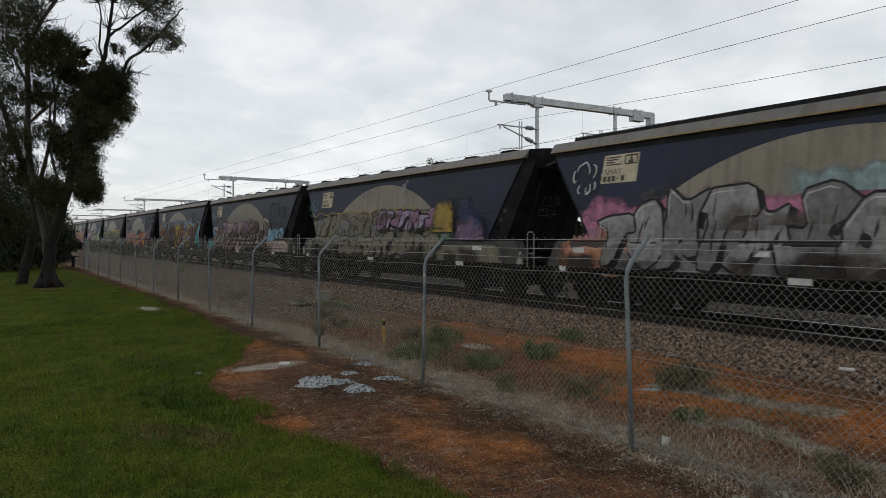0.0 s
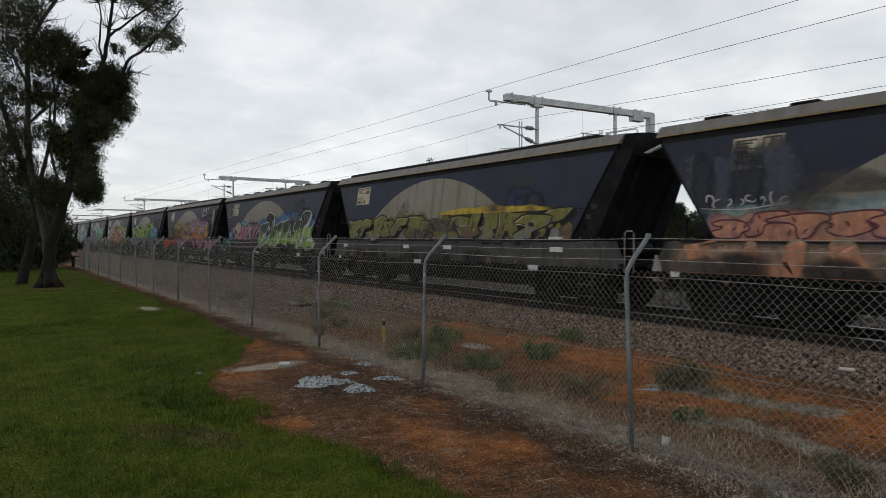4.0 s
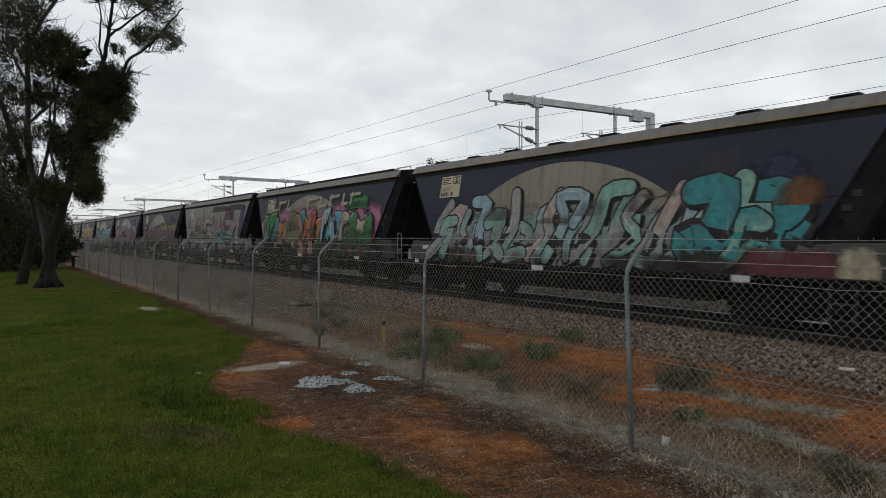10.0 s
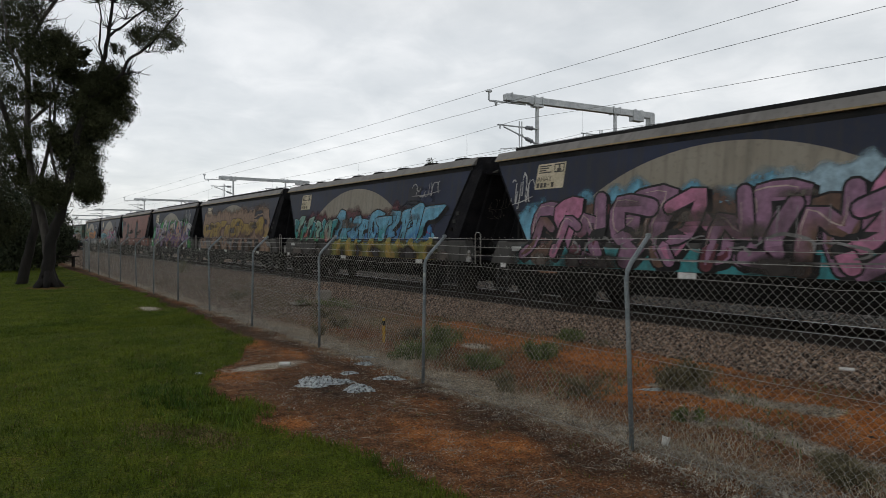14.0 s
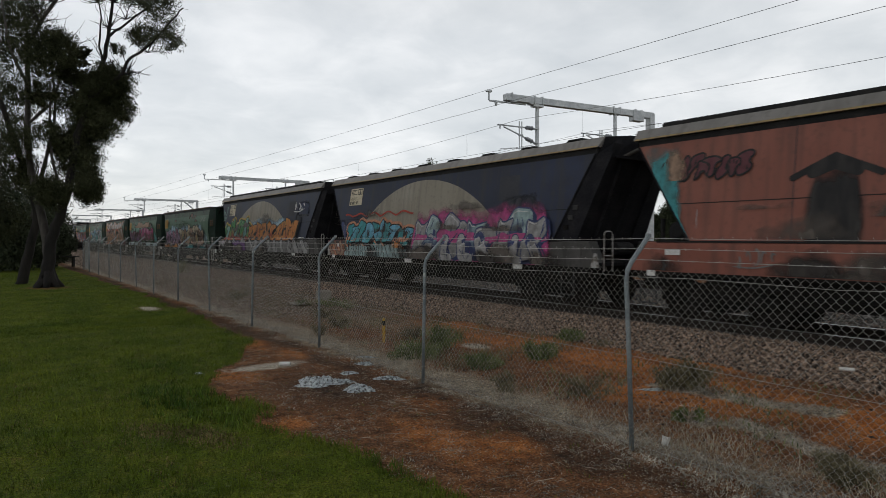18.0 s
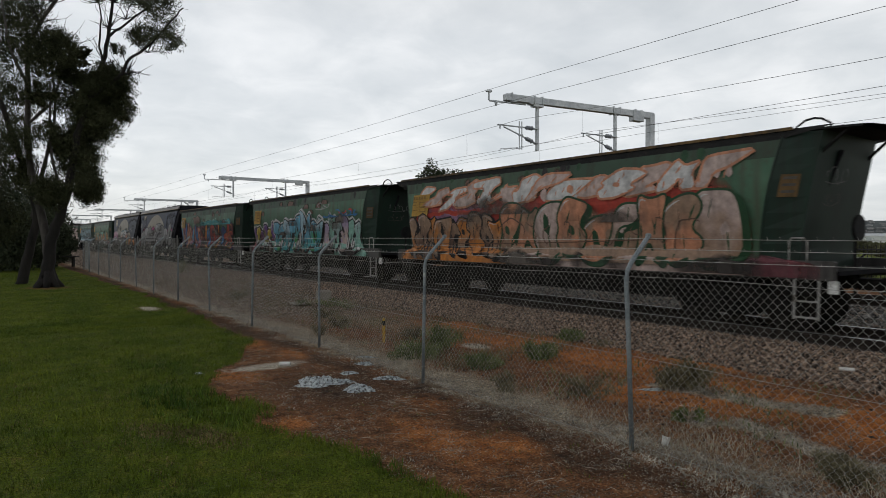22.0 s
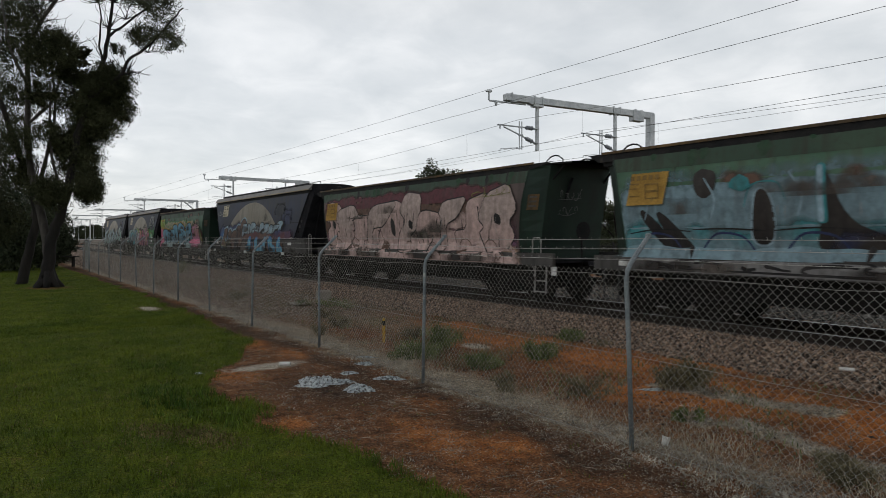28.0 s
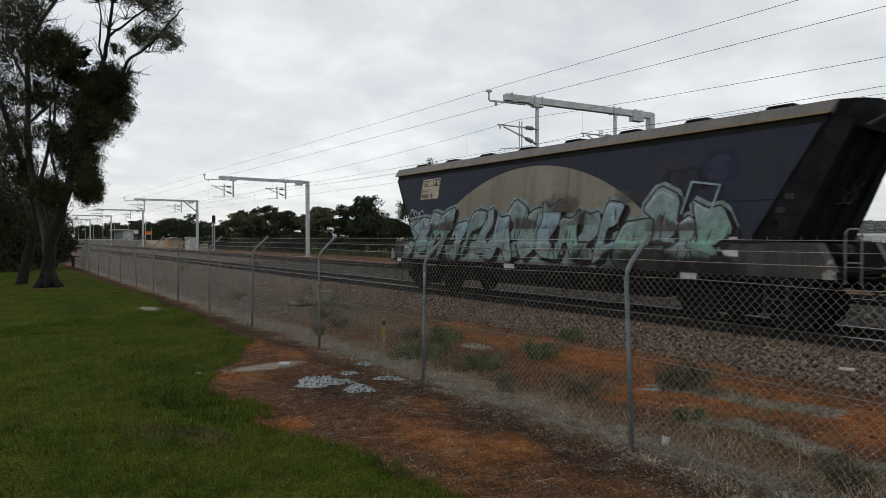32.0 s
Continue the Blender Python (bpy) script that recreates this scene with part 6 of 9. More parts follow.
        p.wild(-5.3, 1.2, 1.72, 2.72, 8, [("green", "mint"), ("mint", "mint"), ("teal", "mint")], "maroon", r, None, 0.40, 0.6, False, True, "icy")
        p.field(-6.6, -5.4, 1.03, 1.6, paint("salmon", "orange"), 0.03, r)
        p.scribble(-3.6, 3.2, 1.5, 0.8, "white", 0.035, 10, r)
        return "mint green letters with an orange glow"
    if i == 11:
        p.field(-5.9, 5.6, 1.03, 2.3, paint("grey", "paleteal"), 0.1, r)
        p.field(-3.8, 5.4, 1.1, 2.5, paint("grey", "paleteal"), 0.2, r, 0.1, 0.3)
        p.wild(-3.8, 5.4, 1.12, 2.75, 11, [("mint", "silver"), ("paleteal", "blush"), ("mint", "icy"), ("silver", "mint")], "black", r, None, 0.36, 0.5, False, False, "white")
        p.wild(-5.5, -3.4, 1.3, 2.75, 3, [("teal", "teal"), ("teal", "mint")], "black", r, None, 0.5, 0.2, False, True, "white")
        p.field(-5.9, -4.9, 2.3, 2.8, paint("orange", "rust"), 0.2, r, 0.4, 0.5)
        p.field(-6.3, -4.2, 1.05, 1.5, paint("maroon", "grey"), 0.05, r)
        p.field(-6.7, -6.0, 1.05, 1.5, paint("cream", "blush"), 0.05, r, 0.1, 0.2)
        return "pale green angular letters with dark outlines"
    if i == 12:
        p.field(-6.3, 6.2, 1.66, 3.05, paint("magenta", "pink"), 0.25, r, 0.1)
        p.letters(-3.0, 5.4, 1.30, 2.80, 8, [("teal", "green"), ("teal", "teal"), ("orange", "orange"), ("orange", "tan"), ("green", "olive"), ("olive", "tan"), ("green", "teal"), ("red", "orange"), ("red", "red"), ("tan", "orange"), ("sky", "icy"), ("sky", "icy"), ("sky", "sky")], "black", "white", 0.1, 0.36, r, True, True, None, True, True)
        p.letters(-5.6, -3.0, 1.4, 2.6, 2, [("tan", "cream"), ("darkgreen", "green")], "black", "white", 0.0, 0.6, r)
        p.field(-5.2, -3.4, 2.85, 3.3, paint("green", "green"), 0.1, r)
        p.field(-5.9, -3.0, 1.1, 2.0, paint("darkgreen", "green"), 0.2, r)
        sill_band(p, r, "brown", "darkgreen", -5.8, 5.6, 10, "black")
        p.arcs(-1.0, 4.4, 1.05, 1.6, 5, "tan", "black", r)
        p.ribbon([(-5.0, 2.95), (-4.4, 3.05), (-3.4, 2.98)], 0.2, paint("darkgreen"), 0.3)
        for k, (y, l) in enumerate(((4.3, 0.5), (3.6, 0.8), (2.6, 0.45), (0.3, 0.9), (-0.9, 0.6), (-1.9, 0.75), (-3.0, 0.4), (-3.7, 0.7))):
            p.ribbon([(y, 3.05), (y - 0.1, 3.45)], 0.13, paint("grey", "cream"))
            p.ribbon([(y + 0.05, 3.05 + 0.34 * (k % 2)), (y - l, 3.08 + 0.34 * (k % 2))], 0.12, paint("grey", "cream"))
        return "multicoloured letters and dark green shapes on pink"
    if i == 13:
        p.field(-6.4, 0.5, 3.3, 3.62, paint("navy", "black"), 0.12, r, 0.1, 1.5)
        p.field(-6.3, -5.2, 1.7, 3.6, paint("black", "navy"), 0.1, r, 0.05, 0.2)
        p.field(4.9, 5.5, 2.3, 3.2, paint("black", "grey"), 0.1, r)
        p.field(-1.5, 3.0, 1.66, 3.1, paint("silver", "blush"), 0.25, r, 0.3, 2.0)
        p.field(-3.7, -2.5, 2.75, 3.45, paint("maroon", "maroon"), 0.05, r, 0.05, 0.15)
        p.field(2.4, 3.6, 2.5, 3.0, paint("brown", "tan"), 0.05, r, 0.1, 0.3)
        p.field(-4.8, -0.4, 1.5, 2.35, paint("teal", "paleteal"), 0.3, r)
        p.field(0.0, 5.2, 1.66, 2.0, paint("olive", "grey"), 0.15, r)
        p.letters(-4.4, -0.6, 1.3, 2.5, 3, [("paleteal", "silver"), ("teal", "paleteal")], "black", None, 0.6, 0.42, r, True, True, None, False)
        p.scribble(-1.0, 2.5, 4.6, 0.4, "pink", 0.08, 10, r)
        p.ribbon(smooth_line([(1.9, 3.1), (1.6, 2.6), (1.9, 2.2), (1.2, 1.9), (1.3, 1.2)], 5), 0.17, paint("black"), 0.8)
        p.ribbon(smooth_line([(-0.2, 3.3), (-0.4, 2.7), (-0.1, 2.2), (-0.9, 1.8)], 5), 0.15, paint("black"), 0.8)
        p.ribbon(smooth_line([(-1.9, 3.2), (-2.0, 2.5), (-2.6, 2.0), (-4.6, 1.8)], 5), 0.12, paint("black"), 0.8)
        p.scribble(1.4, 2.7, 0.5, 0.9, "sky", 0.05, 3, r)
        p.wave_line(0.8, 4.8, 2.0, "darkgreen", 0.06, 0.15, r)
        p.scribble(3.0, 1.5, 8.0, 0.6, "black", 0.05, 12, r)
        p.field(-6.4, 6.4, 1.03, 1.3, paint("grey", "brown"), 0.1, r, 0.05)
        return "buffed grey patches over old lettering"
    if i == 14:
        p.field(-6.5, 6.2, 1.66, 2.75, paint("green", "mint"), 0.25, r)
        p.field(-6.5, 1.0, 1.66, 2.9, paint("olive", "olive"), 0.25, r)
        p.field(5.4, 6.5, 1.03, 2.4, paint("lime", "green"), 0.1, r)
        p.field(-6.7, 5.6, 1.03, 1.58, paint("brown", "mauve"), 0.03, r, 0.05)
        p.field(-6.3, 5.5, 1.05, 2.3, paint("brown", "plum"), 0.2, r, 0.05, 0.3)
        p.letters(-6.2, 5.4, 1.25, 2.62, 6, [("plum", "plum"), ("brown", "plum"), ("plum", "brown")], "mauve", "blush", 0.3, 0.05, r, False, True, None, False)
        p.scribble(4.8, 1.32, 10.0, 0.4, "mauve", 0.035, 9, r)
        p.scribble(6.3, 2.9, 0.8, 0.9, "lilac", 0.03, 8, r)
        return "dark maroon spiky letters on a green cloud"
    if i == 15:
        p.field(-6.4, 6.1, 1.66, 2.85, paint("icy", "sky"), 0.25, r)
        p.field(-5.5, 0.0, 2.4, 2.9, paint("icy", "icy"), 0.3, r, 0.3, 1.5)
        p.field(-6.7, 6.0, 1.03, 1.6, paint("teal", "mauve"), 0.03, r, 0.05)
        p.field(-6.2, 5.2, 1.3, 2.55, paint("black", "brown"), 0.2, r, 0.05, 0.3)
        p.wild(-6.2, 5.5, 1.20, 2.72, 14, [("brown", "mauve"), ("mauve", "pink"), ("maroon", "mauve"), ("mauve", "mauve")], "black", r, None, 0.36, 0.35, False, False, "blush")
        p.scribble(4.5, 1.5, 10.0, 0.5, "grey", 0.06, 12, r)
        p.scribble(6.3, 3.0, 0.9, 1.0, "white", 0.04, 9, r)
        return "mauve letters with black shade on pale blue"
    if i == 16:
        p.field(-5.2, 6.0, 1.66, 2.75, paint("magenta", "maroon"), 0.25, r)
        p.letters(-5.2, 1.8, 1.5, 2.75, 6, [("blue", "sky"), ("teal", "sky")], "black", "icy", 0.3, 0.48, r, True, True)
        p.letters(1.6, 5.8, 1.66, 2.6, 5, [("green", "teal"), ("red", "mint")], "black", "white", 0.2, 0.4, r, True, True)
        p.field(-5.6, 2.0, 1.03, 1.58, paint("olive", "yellow"), 0.03, r, 0.05)
        p.arcs(-5.4, 1.8, 1.04, 1.58, 9, "gold", "olive", r)
        p.scribble(-3.8, 3.3, 1.6, 0.5, "silver", 0.05, 7, r)
        return "blue and green letters on magenta with a yellow sill"
    if i == 17:
        p.field(-6.0, 6.2, 1.66, 3.4, paint("gold", "tan"), 0.15, r, 0.06)
        p.letters(-5.0, 5.6, 1.66, 2.7, 6, [("tan", "gold"), ("brown", "gold")], "brown", "cream", 0.2, 0.5, r)
        sill_band(p, r, "grey", "tan", n=9, line="brown")
        return "faded gold and tan lettering"
    if i == 18:
        p.field(-6.0, 6.4, 1.03, 2.75, paint("emerald", "emerald"), 0.15, r, 0.1)
        p.field(-5.8, 5.4, 1.66, 3.0, paint("emerald", "emerald"), 0.15, r, 0.1)
        p.field(2.0, 6.0, 1.66, 2.4, paint("teal", "mint"), 0.15, r, 0.2)
        p.field(-5.4, 4.6, 1.05, 2.2, paint("tan", "mauve"), 0.15, r, 0.05, 0.3)
        p.wild(-5.6, 4.9, 1.10, 2.75, 11, [("maroon", "lilac"), ("tan", "lilac"), ("lilac", "white"), ("salmon", "cream"), ("lilac", "lilac"), ("orange", "cream"), ("lilac", "white"), ("salmon", "blush")], "navy", r, "white", 0.36, 0.6, False, False, "white")
        p.wild(-5.2, 4.6, 1.08, 1.95, 12, [("tan", "cream"), ("salmon", "cream"), ("lilac", "blush"), ("maroon", "tan")], "purple", r, None, 0.20, 0.3, False, False, "cream")
        p.field(-6.7, -5.4, 1.03, 1.58, paint("green", "green"), 0.03, r)
        p.scribble(-4.3, 3.2, 1.4, 1.0, "silver", 0.08, 7, r)
        return "lilac and tan angular letters on bright green"
    if i == 19:
        p.field(2.45, 3.40, 1.66, 2.92, paint("black", "black"), 0.0, r, 0.01, 0.02)
        p.ribbon([(3.62, 2.78), (2.95, 3.12), (2.25, 2.78)], 0.12, paint("black"), 0.0)
        p.ribbon([(3.3, 2.85), (2.95, 2.98), (2.6, 2.85)], 0.2, paint("black"), 0.0)
        p.field(-2.0, -0.8, 1.66, 3.4, paint("black", "black"), 0.03, r, 0.05, 0.1)
        p.field(1.0, 1.3, 1.66, 3.3, paint("black", "brown"), 0.03, r, 0.1)
        p.letters(4.4, 6.3, 2.9, 3.4, 5, ["maroon"], "black", None, 0.2, 0.24, r, False, False, None, False)
        p.field(-6.9, -6.15, 2.5, 3.66, paint("slate", "dusk"), 0.02, r, 0.02, 0.25)
        p.field(5.75, 6.95, 1.66, 3.66, paint("slate", "teal"), 0.02, r, 0.02, 0.3)
        p.field(5.7, 6.2, 2.9, 3.5, paint("grey", "tan"), 0.1, r, 0.2, 0.3)
        p.scribble(-3.9, 3.2, 0.6, 0.6, "black", 0.07, 2, r)
        p.scribble(4.6, 1.32, 0.8, 0.35, "grey", 0.05, 5, r)
        return "black buffed blocks and tags"
    if i == 20:
        p.field(5.2, 6.3, 1.66, 2.4, paint("black", "navy"), 0.05, r, 0.1)
        p.field(5.3, 6.8, 1.03, 1.58, paint("salmon", "olive"), 0.03, r, 0.05)
        p.field(0.8, 5.5, 1.03, 1.58, paint("paleteal", "mint"), 0.03, r, 0.05)
        p.arcs(0.9, 5.4, 1.04, 1.58, 9, "paleteal", "black", r)
        p.arcs(5.4, 6.7, 1.04, 1.58, 3, "tan", "maroon", r)
        p.letters(0.7, 5.3, 1.50, 2.30, 6, [("teal", "teal"), ("teal", "sky")], "black", None, 0.35, 0.40, r, True, True, "salmon")
        p.wave_line(0.7, 5.5, 2.52, "red", 0.06, 0.1, r)
        p.field(-5.6, 0.7, 1.03, 2.55, paint("magenta", "magenta"), 0.15, r, 0.06, 0.2)
        p.letters(-5.4, 0.5, 1.05, 2.42, 5, [("grey", "silver"), ("navy", "paleteal"), ("grey", "silver")], "navy", "white", 0.25, 0.40, r, True, True, None, False)
        p.arcs(-5.6, 0.4, 1.04, 1.7, 6, "silver", "navy", r)
        p.field(1.2, 1.9, 1.38, 1.54, paint("orange", "orange"), 0.02, r)
        return "teal letters and grey-navy bubble letters on magenta"
    if i == 21:
        p.field(-4.6, 6.0, 1.66, 2.65, paint("blue", "icy"), 0.15, r)
        p.letters(1.6, 6.0, 1.6, 2.6, 5, [("red", "green"), ("teal", "mint"), ("red", "green")], "black", "white", 0.2, 0.48, r, True, False, "yellow")
        p.letters(-4.6, 1.8, 1.6, 2.55, 6, [("orange", "orange"), ("brown", "orange"), ("red", "orange")], "black", "gold", 0.4, 0.44, r, True, True)
        sill_band(p, r, "grey", "silver", -6.4, 4.4, 9, "black")
        p.field(4.2, 6.8, 1.03, 1.56, paint("silver", "lilac"), 0.03, r, 0.05)
        p.field(1.8, 4.4, 1.03, 1.56, paint("purple", "brown"), 0.05, r, 0.1)
        p.scribble(-4.2, 3.1, 1.2, 0.4, "white", 0.07, 5, r)
        p.scribble(6.2, 3.1, 0.7, 0.8, "mint", 0.05, 5, r)
        return "orange wild letters and green-red letters over icy blue"
    if i == 22:
        p.field(-5.6, 6.0, 1.36, 2.5, paint("paleteal", "icy"), 0.25, r, 0.2, 1.5)
        p.field(1.0, 6.0, 1.36, 2.2, paint("icy", "lilac"), 0.2, r)
        p.field(-5.4, 1.2, 1.02, 1.34, paint("teal", "mint"), 0.03, r, 0.05)
        p.field(1.2, 6.4, 1.02, 1.34, paint("orange", "salmon"), 0.03, r, 0.05)
        p.letters(1.6, 6.0, 1.2, 2.3, 5, [("mauve", "lilac"), ("lilac", "pink")], "black", "white", 0.2, 0.44, r, True, True)
        p.letters(-4.6, 1.4, 1.2, 2.45, 6, [("tan", "cream"), ("gold", "cream"), ("brown", "tan")], "black", "cream", 0.2, 0.46, r, True, True)
        p.scribble(0.8, 1.5, 5.6, 0.4, "mint", 0.05, 10, r)
        p.scribble(-4.2, 2.9, 1.2, 0.3, "silver", 0.05, 4, r)
        p.scribble(2.5, 2.75, 3.5, 0.3, "darkgreen", 0.07, 4, r)
        return "tan letters and mauve letters above a teal band"
    if i == 23:
        p.field(-5.6, 5.8, 1.4, 2.8, paint("teal", "mint"), 0.25, r)
        p.field(-4.0, 3.5, 2.6, 3.0, paint("brown", "tan"), 0.2, r, 0.3, 1.5)
        p.letters(1.0, 5.8, 1.38, 2.3, 6, [("maroon", "mauve"), ("purple", "maroon")], "black", "pink", 0.3, 0.42, r)
        p.letters(-4.6, 1.0, 1.38, 2.55, 5, [("maroon", "magenta"), ("maroon", "pink")], "darkgreen", "pink", 0.3, 0.62, r, True, True)
        sill_band(p, r, "paleteal", "grey", -6.6, 6.4, 9, "brown", False, 1.02, 1.30)
        return "crimson angular letters on a teal cloud"
    if i == 24:
        p.field(-5.5, 5.9, 1.4, 2.95, paint("red", "red"), 0.1, r, 0.08)
        p.field(1.4, 5.8, 1.4, 2.65, paint("icy", "mauve"), 0.15, r)
        p.letters(-5.2, 5.4, 2.62, 3.28, 8, [("blush", "white"), ("blush", "blush")], "salmon", None, 0.9, 0.66, r, False, True, None, False)
        p.field(-5.6, 1.0, 1.02, 1.36, paint("blush", "white"), 0.03, r, 0.05)
        p.field(1.0, 6.4, 1.02, 1.36, paint("orange", "salmon"), 0.03, r, 0.05)
        p.field(-6.7, -5.3, 1.02, 1.36, paint("maroon", "red"), 0.03, r, 0.05)
        p.letters(1.2, 6.0, 1.16, 2.3, 5, [("orange", "tan"), ("brown", "tan"), ("tan", "orange")], "black", "blush", 0.1, 0.46, r, True, True)
        p.letters(-5.2, 1.4, 1.16, 2.62, 5, [("tan", "salmon"), ("salmon", "tan"), ("tan", "blush")], "darkgreen", "white", 0.2, 0.56, r, True, False)
        p.scribble(4.5, 1.9, 9.0, 0.9, "brown", 0.04, 14, r)
        return "tan bubble letters under a red band with pale clouds"
    if i == 25:
        p.field(-6.2, 5.6, 1.02, 1.75, paint("mint", "white"), 0.1, r, 0.06)
        p.letters(2.6, 6.0, 1.10, 2.35, 4, [("olive", "purple"), ("olive", "yellow"), ("maroon", "purple")], "black", "white", 0.2, 0.46, r, True, True, "white")
        p.letters(-5.6, -1.8, 1.10, 2.5, 4, [("mint", "paleteal"), ("blush", "lilac"), ("mint", "mint")], "black", "white", 0.25, 0.46, r, True, True, "white")
        p.letters(-2.4, 2.9, 1.10, 2.75, 5, [("teal", "sky"), ("green", "sky"), ("teal", "icy")], "black", "white", 0.25, 0.52, r, True, True, "white")
        p.field(5.2, 6.2, 1.02, 1.5, paint("maroon", "red"), 0.03, r, 0.05)
        p.scribble(-1.8, 3.05, 1.3, 0.3, "silver", 0.05, 5, r)
        p.scribble(-2.6, 2.68, 3.0, 0.3, "blue", 0.09, 6, r)
        p.scribble(-3.6, 2.72, 1.6, 0.2, "red", 0.09, 3, r)
        return "white and teal letters with purple and pink ones"
    if i == 26:
        p.field(1.2, 6.2, 1.36, 2.4, paint("salmon", "pink"), 0.15, r, 0.1)
        p.field(-5.6, 1.2, 1.02, 2.2, paint("black", "darkgreen"), 0.1, r, 0.1)
        p.field(1.2, 6.4, 1.02, 1.4, paint("mauve", "salmon"), 0.05, r, 0.05)
        p.field(-5.6, 1.2, 1.02, 1.3, paint("navy", "olive"), 0.05, r, 0.05)
        p.wild(1.2, 6.1, 1.12, 2.42, 9, [("blue", "sky"), ("salmon", "tan"), ("blue", "blue"), ("salmon", "salmon"), ("tan", "salmon")], "maroon", r, "mauve", 0.27, 0.15, False, True, "blush")
        p.wild(-5.5, 1.2, 1.15, 2.40, 9, [("red", "maroon"), ("maroon", "orange"), ("blue", "navy"), ("maroon", "red")], "black", r, None, 0.36, 0.5, False, True, "yellow")
        p.field(-5.5, 1.0, 2.5, 2.75, paint("mint", "teal"), 0.1, r, 0.1, 0.4)
        p.scribble(0.0, 1.2, 5.2, 0.25, "yellow", 0.05, 10, r)
        p.scribble(5.9, 2.75, 1.0, 0.5, "white", 0.05, 6, r)
        p.scribble(0.8, 2.72, 6.0, 0.3, "mint", 0.045, 16, r)
        p.field(0.8, 2.6, 2.65, 3.1, paint("black", "brown"), 0.1, r)
        return "blue and salmon block letters beside red and yellow ones"
    if i == 27:
        p.field(-6.8, -3.4, 1.9, 3.6, paint("haze", "haze"), 0.1, r, 0.05, 0.8)
        p.field(4.0, 6.6, 2.0, 3.55, paint("haze", "haze"), 0.1, r, 0.05, 0.6)
        p.field(-5.6, -4.9, 2.75, 3.3, paint("slate"), 0.02, r, 0.02, 0.1)
        p.field(-6.2, 5.6, 1.66, 2.5, paint("magenta", "magenta"), 0.3, r, 0.1)
        p.field(-6.6, 5.8, 1.03, 1.9, paint("grey", "grey"), 0.03, r, 0.05)
        p.letters(-6.3, 5.4, 1.10, 2.62, 6, [("grey", "grey"), ("grey", "silver"), ("grey", "grey")], "black", "white", 0.4, 0.6, r)
        p.field(5.4, 6.5, 1.03, 1.56, paint("brown", "salmon"), 0.03, r, 0.05)
        p.scribble(4.8, 1.7, 10.0, 0.9, "black", 0.045, 14, r)
        p.scribble(6.2, 2.8, 0.8, 0.5, "white", 0.03, 7, r)
        return "silver-grey bubble letters edged in black and pink"
    if i == 28:
        p.field(-6.8, -2.0, 2.2, 3.5, paint("haze", "haze"), 0.15, r, 0.05, 0.8)
        p.letters(3.4, 5.9, 1.5, 2.35, 4, [("magenta", "pink"), ("red", "pink")], "white", "white", 0.1, 0.42, r)
        p.field(-2.6, 1.6, 1.66, 2.5, paint("sky", "icy"), 0.1, r)
        p.letters(-2.6, 1.2, 1.66, 2.45, 5, [("maroon", "white"), ("salmon", "white"), ("red", "white")], "black", "white", 0.3, 0.45, r, True, True)
        p.field(2.6, 6.2, 1.66, 1.9, paint("mauve", "pink"), 0.2, r)
        p.field(-4.8, -3.2, 1.05, 1.58, paint("orange", "yellow"), 0.1, r)
        p.field(-6.6, -5.0, 1.05, 1.58, paint("orange", "salmon"), 0.1, r)
        p.field(-2.8, -2.2, 1.05, 1.45, paint("yellow", "yellow"), 0.1, r)
        p.scribble(-3.6, 2.5, 1.2, 0.4, "white", 0.03, 6, r)
        return "small pink and white letters with orange sill patches"
    if i == 29:
        p.field(-5.4, 6.0, 1.36, 2.4, paint("olive", "mint"), 0.2, r)
        p.letters(-4.9, 5.8, 1.36, 2.3, 9, [("orange", "cream"), ("teal", "mint"), ("salmon", "gold")], "brown", "white", 0.3, 0.42, r)
        p.field(-6.8, -4.6, 1.02, 1.32, paint("maroon", "maroon"), 0.03, r, 0.05)
        return "orange and teal letters on pale green"
    if i == 30:
        p.field(-5.8, 6.1, 1.34, 3.04, paint("duckegg", "duckegg"), 0.05, r, 0.03, 0.3)
        p.field(-5.8, 6.1, 1.30, 1.95, paint("duckegg", "teal"), 0.15, r, 0.03, 0.5)

        def dark(pts, a="black", b="soot", edge=None):
            body = round_off([Vector(q) for q in pts], 0.25, 2)
            p.fill(body, paint(a, b))
            if edge:
                p.rimmed(body, 0.04, paint(edge))
        for y in (2.8, -1.6, -4.2):
            dark(((y + 0.24, 1.58), (y - 0.22, 1.58), (y - 0.2, 2.35), (y - 0.05, 2.64), (y + 0.14, 2.62), (y + 0.2, 2.2)), edge="icy")
            p.ribbon(smooth_line([(y + 0.35, 2.3), (y + 0.2, 2.7), (y - 0.25, 2.72), (y - 0.4, 2.4)], 4), 0.03, paint("teal"), 0.5)
        for y in (4.0, 0.4, -2.9):
            dark(((y + 0.12, 2.5), (y - 0.25, 2.5), (y - 0.35, 3.06), (y + 0.2, 3.1)), "maroon", "soot")
        for y, l in ((1.5, 0.75), (-0.5, 0.6), (-3.4, 0.65), (-5.2, 0.4)):
            dark(((y + l * 0.6, 1.4), (y - l * 1.2, 1.4), (y - l * 0.9, 1.75), (y - l * 0.1, 2.0), (y + l * 0.3, 2.9), (y + l * 0.6, 3.0), (y + l * 0.4, 2.0)))
